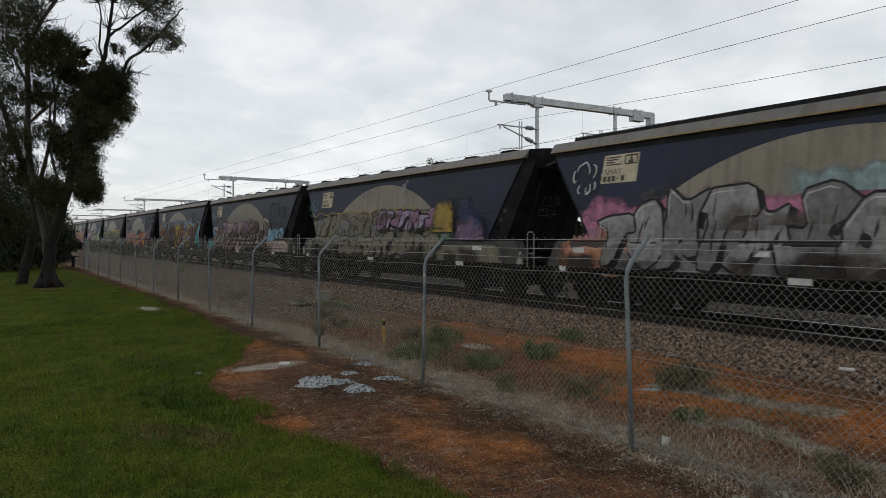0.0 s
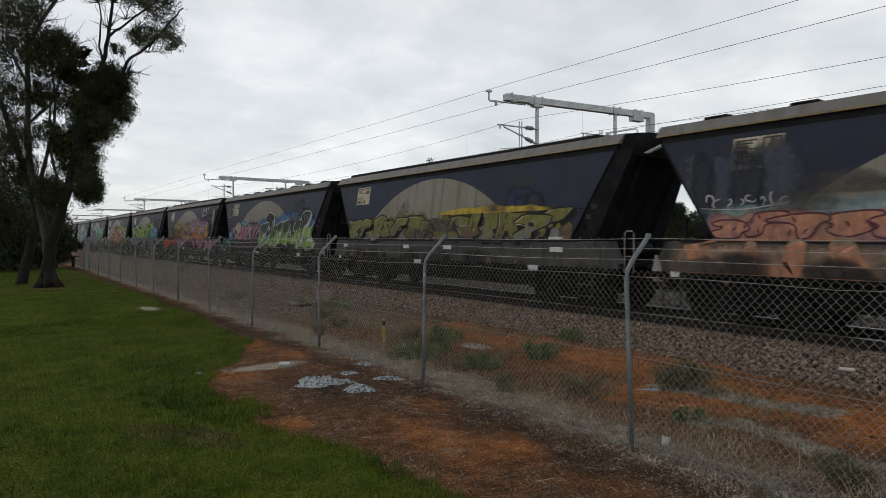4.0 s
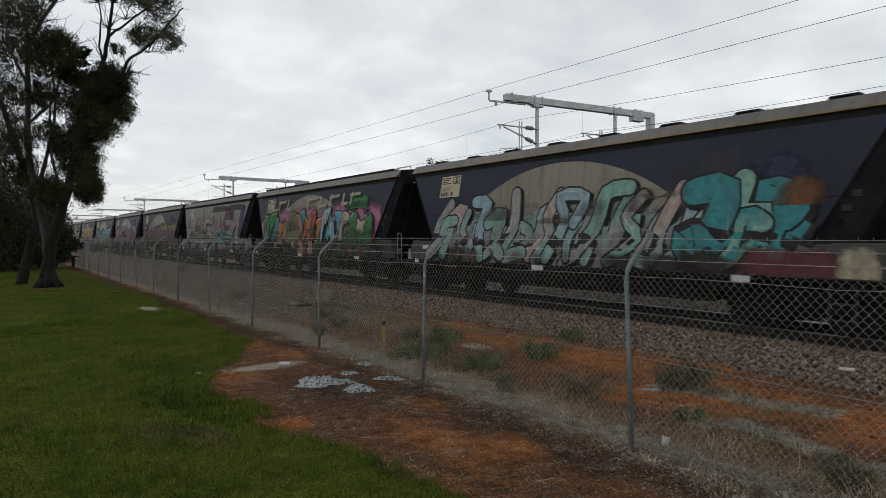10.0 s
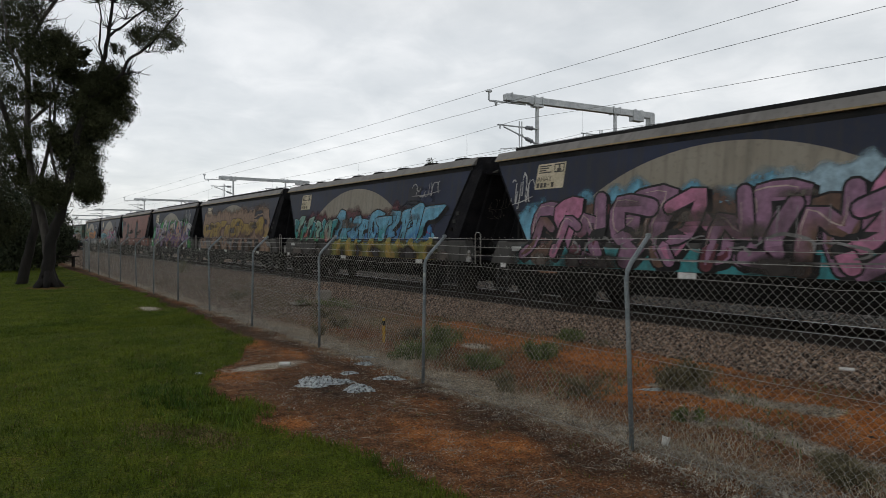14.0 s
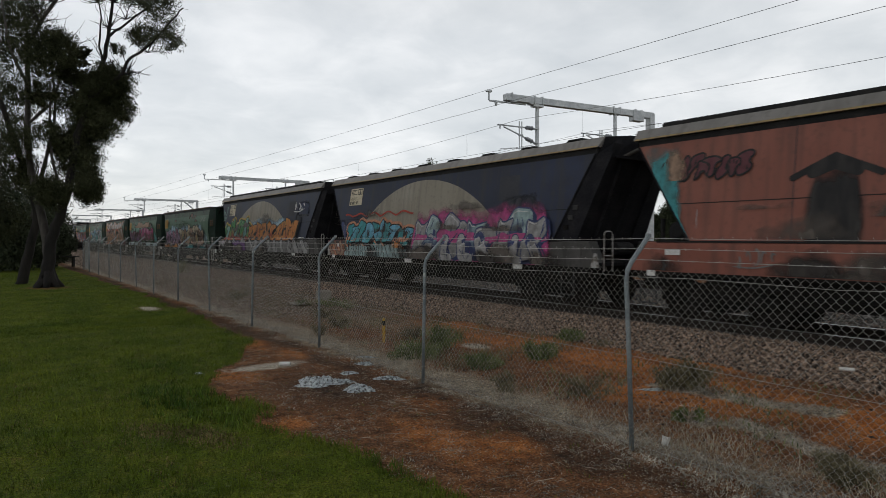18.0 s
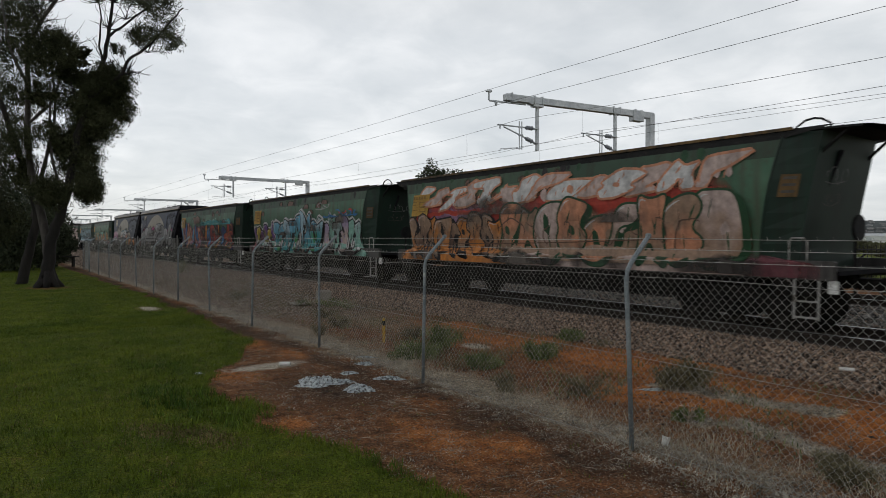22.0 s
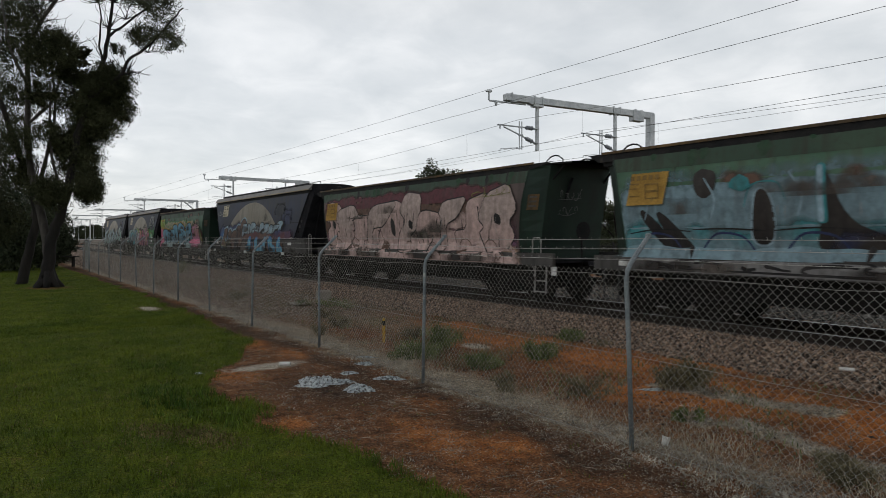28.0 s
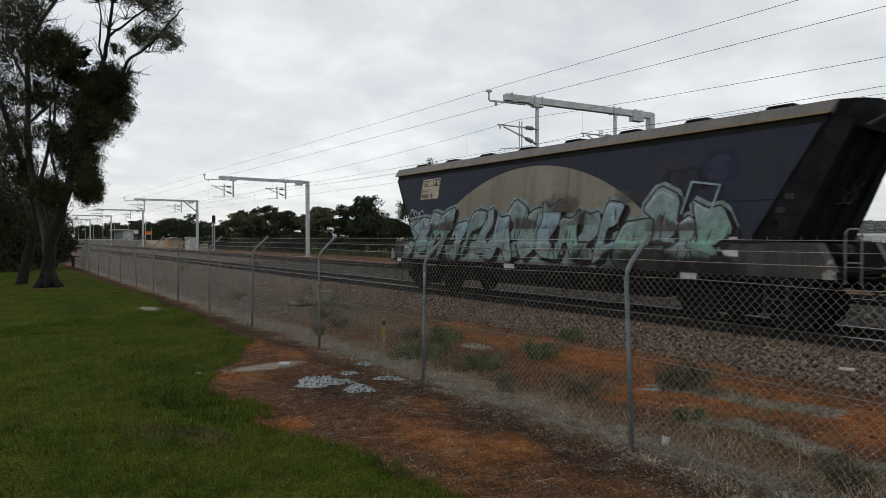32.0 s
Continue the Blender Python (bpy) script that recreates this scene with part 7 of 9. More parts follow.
        for a, b in (((5.35, 2.25), (4.25, 1.1)), ((4.95, 2.2), (4.05, 1.25)), ((1.4, 1.7), (0.7, 1.1)), ((-1.0, 1.8), (-1.8, 1.1)), ((-4.4, 1.7), (-5.2, 1.1))):
            p.ribbon(smooth_line([a, ((a[0] + b[0]) / 2 + 0.12, (a[1] + b[1]) / 2 + 0.1), b], 4), 0.26, paint("black", "soot"), 0.5)
        for y in (1.2, -0.9, -3.0, -4.6):
            p.field(y - 0.9, y + 0.6, 1.3, 1.75, paint("soot", "navy"), 0.1, r, 0.3, 0.4)
        for y in (5.0, 3.5, 1.9, 0.2, -1.5, -3.2, -4.9):
            p.ribbon(smooth_line([(y + 0.7, 1.86 + r.uniform(-0.06, 0.06)), (y, 1.90), (y - 0.75, 1.85)], 4), 0.03, paint("black"), 0.4)
            p.ribbon(smooth_line([(y + 0.5, 1.5), (y + 0.2, 1.8), (y - 0.3, 1.75), (y - 0.55, 1.45)], 4), 0.045, paint("navy"), 0.4)
            p.ribbon(smooth_line([(y + 0.3, 2.1), (y + 0.22, 2.5), (y + 0.45, 2.9)], 4), 0.04, paint("icy"), 0.6)
        for y in (1.82, -2.2):
            p.ribbon([(y, 2.92), (y, 2.5), (y - 0.03, 2.04)], 0.16, paint("teal"), 0.05)
            p.ribbon([(y + 0.02, 2.92), (y + 0.02, 2.5), (y, 2.04)], 0.10, paint("icy"), 0.05)
        dark(((3.5, 2.7), (3.25, 2.95), (3.05, 2.85), (3.0, 2.62), (3.25, 2.58)), "teal", "teal")
        p.field(-5.8, 5.9, 1.02, 1.32, paint("grey", "teal"), 0.03, r, 0.05)
        p.scribble(5.0, 1.2, 10.0, 0.25, "black", 0.08, 14, r)
        return "large pale blue bubble letters with dark shade"
    if i == 31:
        p.field(-5.6, 6.2, 1.4, 3.1, paint("mauve", "brown"), 0.15, r, 0.05)
        p.field(-5.4, 6.0, 2.8, 3.25, paint("rust", "maroon"), 0.1, r, 0.05)
        p.field(-5.8, 6.2, 1.02, 1.5, paint("tan", "blush"), 0.03, r, 0.05)
        p.letters(-5.4, 5.7, 1.12, 2.95, 6, [("flesh", "flesh"), ("flesh", "blush")], "black", None, 0.2, 0.25, r, False, True, None, True)
        p.field(-5.8, 6.2, 1.02, 1.42, paint("flesh", "flesh"), 0.03, r, 0.05)
        p.arcs(-5.4, 5.8, 1.02, 1.42, 8, "flesh", "brown", r)
        p.scribble(-3.8, 3.0, 1.6, 0.3, "olive", 0.03, 6, r)
        return "pinkish cream bubble letters edged in black"
    if i == 32:
        p.field(0.0, 5.8, 1.66, 2.5, paint("blue", "navy"), 0.2, r)
        p.field(3.4, 6.8, 1.03, 1.58, paint("black", "brown"), 0.03, r, 0.05)
        p.field(-4.6, 3.4, 1.03, 1.58, paint("brown", "navy"), 0.03, r, 0.05)
        p.letters(1.2, 4.9, 1.10, 2.45, 3, [("brown", "brown"), ("black", "brown")], "black", None, 0.2, 0.56, r, True, False, "icy", False)
        p.letters(-4.2, 1.4, 1.7, 2.5, 5, [("grey", "icy"), ("silver", "icy")], "black", "white", 0.1, 0.6, r)
        p.field(-4.6, 1.6, 1.66, 1.95, paint("brown", "maroon"), 0.12, r)
        p.field(-5.6, -3.0, 1.66, 2.1, paint("maroon", "navy"), 0.15, r)
        p.arcs(-4.4, 0.6, 1.04, 1.6, 5, "sky", "blue", r)
        p.scribble(5.0, 1.35, 1.8, 0.3, "olive", 0.06, 5, r)
        p.scribble(6.2, 3.2, 1.1, 0.4, "silver", 0.035, 7, r)
        return "grey cloud letters and brown letters on blue"
    if i == 33:
        p.field(-4.6, 6.2, 1.36, 2.85, paint("mauve", "olive"), 0.3, r, 0.1)
        p.letters(-3.4, 5.0, 2.25, 2.95, 8, [("cream", "cream"), ("pink", "cream"), ("lime", "cream")], "green", None, 0.8, 0.5, r, False)
        p.field(-5.3, -1.8, 1.10, 2.65, paint("hotpink", "pink"), 0.12, r)
        p.field(4.3, 6.4, 1.02, 2.6, paint("hotpink", "hotpink"), 0.12, r, 0.05, 0.2)
        p.field(4.4, 6.2, 2.5, 3.2, paint("olive", "lime"), 0.15, r, 0.1, 0.3)
        p.field(-2.0, 4.6, 1.02, 2.2, paint("teal", "sky"), 0.1, r, 0.1)
        p.letters(-5.2, -2.8, 1.10, 2.50, 1, [("pink", "pink"), ("pink", "dustpink")], "maroon", "white", 0.2, 0.7, r)
        p.field(-3.2, 5.2, 1.06, 2.4, paint("duckegg", "blue"), 0.1, r, 0.05, 0.2)
        p.letters(-3.1, 5.1, 1.06, 2.58, 4, [("duckegg", "sky"), ("duckegg", "sky"), ("icy", "sky")], "black", "white", 0.15, 0.8, r, True, False, "gold", False)
        p.field(-3.2, 5.4, 1.02, 1.34, paint("paleteal", "icy"), 0.03, r, 0.05)
        p.scribble(4.4, 1.5, 5.0, 0.5, "grey", 0.08, 7, r)
        for y in (4.4, 3.1, 1.9, 0.6, -0.5, -1.6, -2.6):
            p.ribbon(smooth_line([(y + 0.25, 1.1), (y + 0.1, 1.7), (y - 0.15, 1.35), (y - 0.3, 1.95)], 4), 0.10, paint("black"), 0.7)
        p.field(-5.7, -4.9, 1.36, 2.6, paint("olive", "darkgreen"), 0.2, r)
        p.scribble(-3.0, 2.6, 2.2, 0.6, "cream", 0.06, 9, r)
        return "bright blue letters on pink and cream clouds"
    if i == 34:
        p.field(-1.6, 5.6, 1.66, 2.55, paint("lime", "lime"), 0.2, r)
        p.field(-6.2, -2.6, 1.03, 2.75, paint("darkgreen", "green"), 0.2, r)
        p.field(-5.4, -4.0, 1.4, 2.1, paint("mint", "lime"), 0.15, r)
        p.field(-4.0, 5.8, 1.03, 1.6, paint("mauve", "pink"), 0.03, r, 0.05)
        p.field(2.6, 6.0, 1.03, 1.6, paint("teal", "mint"), 0.03, r, 0.05)
        p.wild(1.3, 5.4, 1.12, 2.35, 6, [("teal", "paleteal"), ("teal", "sky"), ("icy", "teal")], "black", r, "icy", 0.24, 0.25, False, True, "white")
        p.wild(0.2, 1.7, 1.15, 2.5, 2, [("silver", "white")], "black", r, None, 0.24, 0.1, False, True, "white")
        p.wild(-3.8, 0.5, 1.10, 2.5, 6, [("pink", "blush"), ("pink", "salmon"), ("red", "pink"), ("pink", "pink")], "maroon", r, "black", 0.28, 0.25, False, True, "white")
        p.field(-4.1, -3.6, 2.1, 2.5, paint("yellow", "lime"), 0.1, r)
        p.scribble(-3.9, 3.2, 1.5, 0.9, "white", 0.045, 11, r)
        return "teal, white and pink letters with green ends"
    p.field(-4.8, 6.4, 1.03, 1.60, paint("grey", "paleteal"), 0.03, r, 0.05)
    p.letters(-5.2, 5.9, 1.10, 2.50, 10, [("paleteal", "paleteal"), ("paleteal", "icy"), ("mint", "paleteal")], "soot", "white", 0.3, 0.16, r, True, True, "paleteal")
    p.wave_line(-5.2, 6.3, 1.35, "grey", 0.04, 0.12, r)
    p.ribbon([(-4.2, 2.2), (-4.4, 2.85), (-5.0, 2.75), (-4.8, 2.1)], 0.06, paint("icy"), 0.2)
    p.scribble(6.0, 2.5, 0.9, 0.3, "white", 0.05, 5, r)
    return "pale grey-green bubble letters"


ROUND = (22, 23, 24, 25, 26, 29, 30, 31, 33)


def wagon_y(i, t):
    """Where the middle of wagon i stands along the track at t seconds."""
    return LEAD + PITCH * i - SPEED * t - GAIN * t * t - HALF


def build_train():
    bases = {}
    wagons = []
    for i in range(36):
        r = random.Random(100 + i)
        if i in ROUND:
            key = ("round", "mauve" if i == 31 else "green")
            if key not in bases:
                bases[key] = base_green(MAUVE if i == 31 else GREEN, SILL_GREY)
        else:
            body = {13: "grey", 19: "red"}.get(i, "navy")
            key = (body, i in (1, 2, 4, 6, 11, 16, 20, 25, 27, 28, 35))
            if key not in bases:
                bases[key] = base_navy({"grey": PALE_GREY, "red": RED_BROWN, "navy": NAVY}[body], {"grey": PALE_GREY, "red": RED_BROWN, "navy": SILL_GREY}[body], key[1])
                if body != "red":
                    add_emblem(bases[key])
        wagons.append((i, key, r))
    used = set()
    out = []
    for i, key, r in wagons:
        m = pose(TRACK_X, wagon_y(i, 0), RAIL_Z)
        if key in used:
            w = copy_thing(bases[key], m)
            for o in [o for o in w.children if o.name.startswith("painted_lettering")]:
                bpy.data.objects.remove(o)
        else:
            w = bases[key]
            w.matrix_basis = m
            used.add(key)
        out.append((i, key, r, w))
    for i, key, r, w in out:
        if i in ROUND:
            p = Wall(green_x, green_ends, 1.02, 3.5)
            for _ in range(16):
                y, q = r.uniform(-5.4, 6.0), r.uniform(0.06, 0.34)
                p.ribbon([(y, 3.5), (y, 3.5 - q * 0.5), (y + 0.02, 3.5 - q)], r.uniform(0.06, 0.30), paint(*r.choice((("black", "darkgreen"), ("darkgreen", "darkgreen"), ("brown", "black")))), 0.5)
            for _ in range(7):
                y, z = r.uniform(-5.0, 4.4), r.uniform(2.7, 3.25)
                p.field(y, y + r.uniform(0.3, 0.9), z, z + r.uniform(0.08, 0.2), paint("rust", "brown"), 0.06, r, 0.3, 0.3)
            what = "round-sided hopper wagon"
            colour = {"mauve": "dull mauve"}.get(key[1], "faded green")
        else:
            p = Wall(navy_x, navy_ends, 1.03, 3.66)
            if key[0] == "navy":
                for _ in range(3):
                    y, z = r.uniform(-6.0, -4.2), r.uniform(2.2, 3.0)
                    p.field(y, y + r.uniform(0.6, 1.6), z, z + r.uniform(0.25, 0.6), paint(r.choice(("slate", "dusk", "slate"))), 0.03, r, 0.05, 0.4)
            what = "sloped-end hopper wagon"
            colour = {"grey": "buffed pale grey", "red": "red oxide"}.get(key[0], "dark navy")
            if i in (1, 3, 6, 10, 14, 16, 19, 21, 28, 34, 35) or r.random() < 0.25:
                e = EndWall(navy_x, navy_ends, 1.7, 3.5)
                e.scribble(0.55, 2.75, 0.8, 0.35, "dust", 0.022, 6, r)
                e.scribble(0.50, 2.45, 0.7, 0.28, r.choice(("dust", "grey")), 0.018, 5, r)
                e.done(w, "faint chalky tags on the end sheet")
        if i in ROUND:
            e = RoundEnd(green_x, green_ends, 1.5, 3.3)
            e.scribble(0.75, 2.85, 0.9, 0.30, "grey", 0.022, 6, r)
            e.scribble(0.70, 2.45, 0.7, 0.26, r.choice(("dust", "grey")), 0.020, 5, r)
            e.done(w, "faint chalky tags on the end sheet")
        words = dress(i, p, r)
        for _ in range(12):
            y, l = r.uniform(-6.6, 5.6), r.uniform(0.5, 1.8)
            p.field(y, min(y + l, 6.6), 1.04, 1.04 + r.uniform(0.15, 0.5), paint(r.choice(("soot", "dust", "soot"))), 0.12, r, 0.4, 0.9)
        for _ in range(8):
            y, l, z = r.uniform(-5.0, 4.0), r.uniform(0.6, 2.0), r.uniform(1.7, 2.6)
            p.field(y, y + l, z, z + r.uniform(0.1, 0.4), paint("dust"), 0.15, r, 0.5, 1.6)
        p.drips(-5.0, 5.5, 2.3, 9, r.choice(("grey", "black", "silver")), r)
        p.done(w, "sprayed " + words)
        tagged(w, colour + " " + what + " with " + " ".join(words.split()[:4]), "rail wagon", "wagons of the grain train")
    return [w for _, _, _, w in out]


WAGONS = build_train()

# ---- overhead line ----
GANTRY_Y = (18.3, 58.1, 98.4, 139.0, 179.0, 219.0, 262.0)
MAST_X, BEAM_Z = 26.0, 7.72


def cantilever(parent, x0, z_top, reach):
    """Insulated bracket that holds the messenger and contact wires out from a drop tube."""
    arm = Shape()
    x1 = x0 - reach
    arm.tube([(x0 - 0.10, 0, 6.85), (x1 + 0.16, 0, 6.87)], 0.03, 6)
    arm.tube([(x0 - 0.10, 0, 6.22), (x0 - 0.85, 0, 6.50), (x1 + 0.46, 0, 6.80)], 0.03, 6)
    for dx in (0.80, 0.93):
        arm.tube([(x0 - dx, 0, 5.90), (x0 - dx, 0, 7.10)], 0.026, 6)
    for z in (6.52, 6.85):
        arm.box(x0 - 0.86, 0, z, 0.22, 0.07, 0.07, 0.01)
    arm.tube([(x0 - 0.86, 0, 5.95), (x1 + 0.9, 0, 5.94), (x1 + 0.30, 0, 5.86), (x1 + 0.28, 0, 5.78)], 0.016, 6)
    arm.tube([(x1 + 0.28, 0, 6.87), (x1 + 0.28, 0, 6.70)], 0.03, 6)
    part("bracket_arm", arm, GALV, parent)
    for za, zb in ((6.855, 6.85), (6.42, 6.24)):
        s = Shape()
        a, b = Vector((x0 - 0.66, 0, za)), Vector((x0 - 0.16, 0, zb))
        n = 9
        s.tube([a.lerp(b, k / (n - 1)) for k in range(n)], [0.03, 0.05, 0.10, 0.07, 0.10, 0.07, 0.10, 0.05, 0.03], 12)
        part("insulator", s, INSULATOR, parent, "grey ribbed insulator")
        s = Shape()
        s.box(x0 - 0.04, 0, zb - 0.01, 0.22, 0.18, 0.06, 0.01)
        part("bracket_clamp", s, GALV, parent)


def build_gantry(left=17.45, back=0.0, dz=0.0, drops=(18.6, 23.7), arm=0.0):
    g = thing("overhead_line_gantry", "galvanised steel cantilever gantry over two tracks", "gantry", group="overhead line gantries")
    bz = BEAM_Z + dz
    s = Shape()
    s.box(MAST_X, 0, (bz + 0.3) / 2, 0.32, 0.32, bz - 0.2, 0.02)
    mast = part("mast", s, GALV, g)
    s = Shape()
    s.box(MAST_X, 0, 0.24, 0.62, 0.62, 0.06, 0.01)
    for a in (-0.24, 0.24):
        for b in (-0.24, 0.24):
            s.lathe([(0.26, 0.03), (0.33, 0.03)], 6, axis="z", at=(MAST_X + a, b, 0))
    part("base_plate", s, GALV, mast)
    s = Shape()
    s.box((left + MAST_X) / 2, 0, bz - 0.055, MAST_X - left + 0.3, 0.28, 0.27, 0.02)
    beam = part("beam", s, GALV, g)
    for x in (left + 0.15, drops[0] - 0.2, drops[0] + 0.2, drops[1] - 0.2, drops[1] + 0.2, 24.9, 25.3):
        s = Shape()
        s.box(x, 0, bz - 0.05, 0.05, 0.34, 0.37)
        part("clamp", s, GALV, beam)
    s = Shape()
    s.box(25.1, 0, bz - 0.16, 0.7, 0.34, 0.5, 0.02)
    part("knee", s, GALV, beam)
    s = Shape()
    s.tube([(18.6, 0, bz - 0.26), (16.04 - arm, 0, bz - 0.28), (16.0 - arm, 0, bz - 0.24), (16.0 - arm, 0, bz + 0.08)], 0.04, 8)
    s.box(16.0 - arm, 0, bz + 0.11, 0.26, 0.14, 0.09, 0.02)
    s.tube([(16.35 - arm, 0, bz - 0.24), (16.35 - arm, 0, bz - 0.33), (16.35 - arm, 0, bz - 0.40), (16.35 - arm, 0, bz - 0.47)], [0.05, 0.07, 0.05, 0.03], 8)
    for x in (left + 0.3, left + 1.2):
        s.box(x, 0, bz - 0.22, 0.22, 0.26, 0.07, 0.01)
    s.box(drops[0], 0, bz - 0.27, 0.5, 0.3, 0.1)
    part("feeder_arm", s, GALV, g)
    for x0 in drops:
        s = Shape()
        s.box(x0, 0, (bz + 5.9) / 2, 0.125, 0.125, bz - 5.9, 0.01)
        drop = part("drop_tube", s, GALV, g)
        cantilever(drop, x0, BEAM_Z, 2.2)
    return g


build_gantry(17.66, 0.0, 0.38, (19.2, 23.72), -0.73).matrix_basis = pose(MAST_X, GANTRY_Y[0], 0, 0, 0, -8) @ pose(-MAST_X, 0, 0)
second_gantry = build_gantry()
second_gantry.matrix_basis = pose(0, GANTRY_Y[1], 0)
for gy in GANTRY_Y[2:]:
    far_one = copy_thing(second_gantry, pose(0, gy, 0))
    if gy == GANTRY_Y[2]:
        k = Shape()
        k.tube([(MAST_X, 0, 6.0), (MAST_X - 1.9, 0, BEAM_Z - 0.15)], 0.10, 6)
        part("knee_brace", k, GALV, far_one)


def build_wires():
    """Messenger, contact, feeder and earth wires, sagging from gantry to gantry, with droppers."""
    stops = (-62.0, -21.7) + GANTRY_Y
    for name, x, z, sag, r, label in (("feeder_wire", 16.73, 8.24, 0.05, 0.007, "dark bare feeder wire"), ("earth_wire", 17.05, 7.63, 0.06, 0.007, "dark bare earth wire"),
                                      ("messenger_wire", 17.28, 6.88, 0.50, 0.0065, "dark messenger wire"), ("contact_wire", 17.28, 5.78, 0.02, 0.0065, "dark contact wire"),
                                      ("messenger_wire", 21.80, 6.88, 0.50, 0.0065, "dark messenger wire"), ("contact_wire", 21.80, 5.78, 0.02, 0.0065, "dark contact wire"),
                                      ("feeder_wire", 25.2, 7.1, 0.1, 0.0065, "dark bare feeder wire")):
        w = thing(name, label + " strung along the railway", "overhead wire", group="overhead wires")
        s = Shape()
        pts = []
        for a, b in zip(stops, stops[1:]):
            for q in range(12):
                t = q / 12
                pts.append((x, a + (b - a) * t, z - sag * 4 * t * (1 - t)))
        pts.append((x, stops[-1], z))
        s.tube(pts, r, 5)
        part("strand", s, CABLE, w)
        if name == "messenger_wire":
            for a, b in zip(stops[1:4], stops[2:5]):
                for q in (1, 4, 8, 11):
                    t = q / 12
                    d = Shape()
                    d.tube([(x, a + (b - a) * t, z - sag * 4 * t * (1 - t)), (x, a + (b - a) * t, 5.78)], 0.004, 4)
                    part("dropper", d, CABLE, w)


build_wires()


# ---- line-side equipment and the far station ----
def build_lineside():
    s = Shape()
    sig = thing("railway_signal", "black signal head on a white lattice mast", "signal", pose(28.3, 98.0, 0.1))
    for x in (-0.13, 0.13):
        s.tube([(x, 0, 0), (x, 0, 4.4)], 0.03, 6)
    for k in range(9):
        s.tube([(-0.13, 0, 0.2 + 0.45 * k), (0.13, 0, 0.5 + 0.45 * k)], 0.018, 5)
    part("mast", s, WHITE_PAINT, sig)
    s = Shape()
    s.box(0, -0.1, 4.9, 0.5, 0.3, 1.1, 0.12)
    head = part("signal_head", s, BLACK_STEEL, sig, "black signal head")
    s = Shape()
    s.lathe([(-0.32, 0.16), (-0.26, 0.15)], 12, axis="y", at=(0, -0.02, 5.0))
    part("hood", s, BLACK_STEEL, head)
    cab = thing("equipment_cabinet", "grey steel equipment cabinet beside the track", "cabinet", pose(27.6, 108.5, 0.05))
    s = Shape()
    s.box(0, 0, 1.05, 1.0, 3.6, 2.0, 0.03)
    part("body", s, GALV, cab)
    for y in (-1.2, 0, 1.2):
        s = Shape()
        s.box(-0.52, y, 1.05, 0.03, 1.1, 1.8, 0.01)
        d = part("door", s, GALV, cab)
        h = Shape()
        h.box(-0.55, y + 0.4, 1.1, 0.04, 0.04, 0.2)
        part("handle", h, BLACK_STEEL, d)
    s = Shape()
    s.box(0, 0, 2.08, 1.2, 3.8, 0.08, 0.02)
    part("roof", s, GALV, cab)
    # guard rail beside the signal
    rail = thing("guard_rail", "low grey tubular guard rail by the signal", "railing", pose(27.9, 101.5, 0.05))
    for z in (0.5, 1.0):
        s = Shape()
        s.tube([(0, -1.6, z), (0, 2.6, z)], 0.03, 6)
        part("rail", s, GALV, rail)
    for k in range(6):
        s = Shape()
        s.tube([(0, -1.6 + 0.84 * k, 0), (0, -1.6 + 0.84 * k, 1.0)], 0.03, 6)
        part("post", s, GALV, rail)


build_lineside()
CONCRETE = surface("platform_concrete", (0.20, 0.18, 0.15), (0.30, 0.27, 0.23), 1.0, 0.9, 0.2)
TAN_WALL = surface("tan_rendered_wall", (0.34, 0.26, 0.17), (0.44, 0.35, 0.24), 1.5, 0.9, 0.1)
ROOF_IRON = surface("pale_roof_sheet", (0.42, 0.44, 0.46), (0.55, 0.56, 0.57), 2.0, 0.5, 0.05)
DARK_FENCE = surface("black_steel_fence_paint", (0.014, 0.015, 0.016), (0.03, 0.03, 0.03), 2.0, 0.6, 0)
ORANGE_SIGN = surface("orange_board", (0.62, 0.20, 0.03), (0.70, 0.26, 0.05), 2.0, 0.6, 0)
SHED_WALL = surface("white_shed_wall", (0.62, 0.63, 0.63), (0.75, 0.75, 0.74), 0.6, 0.7, 0)


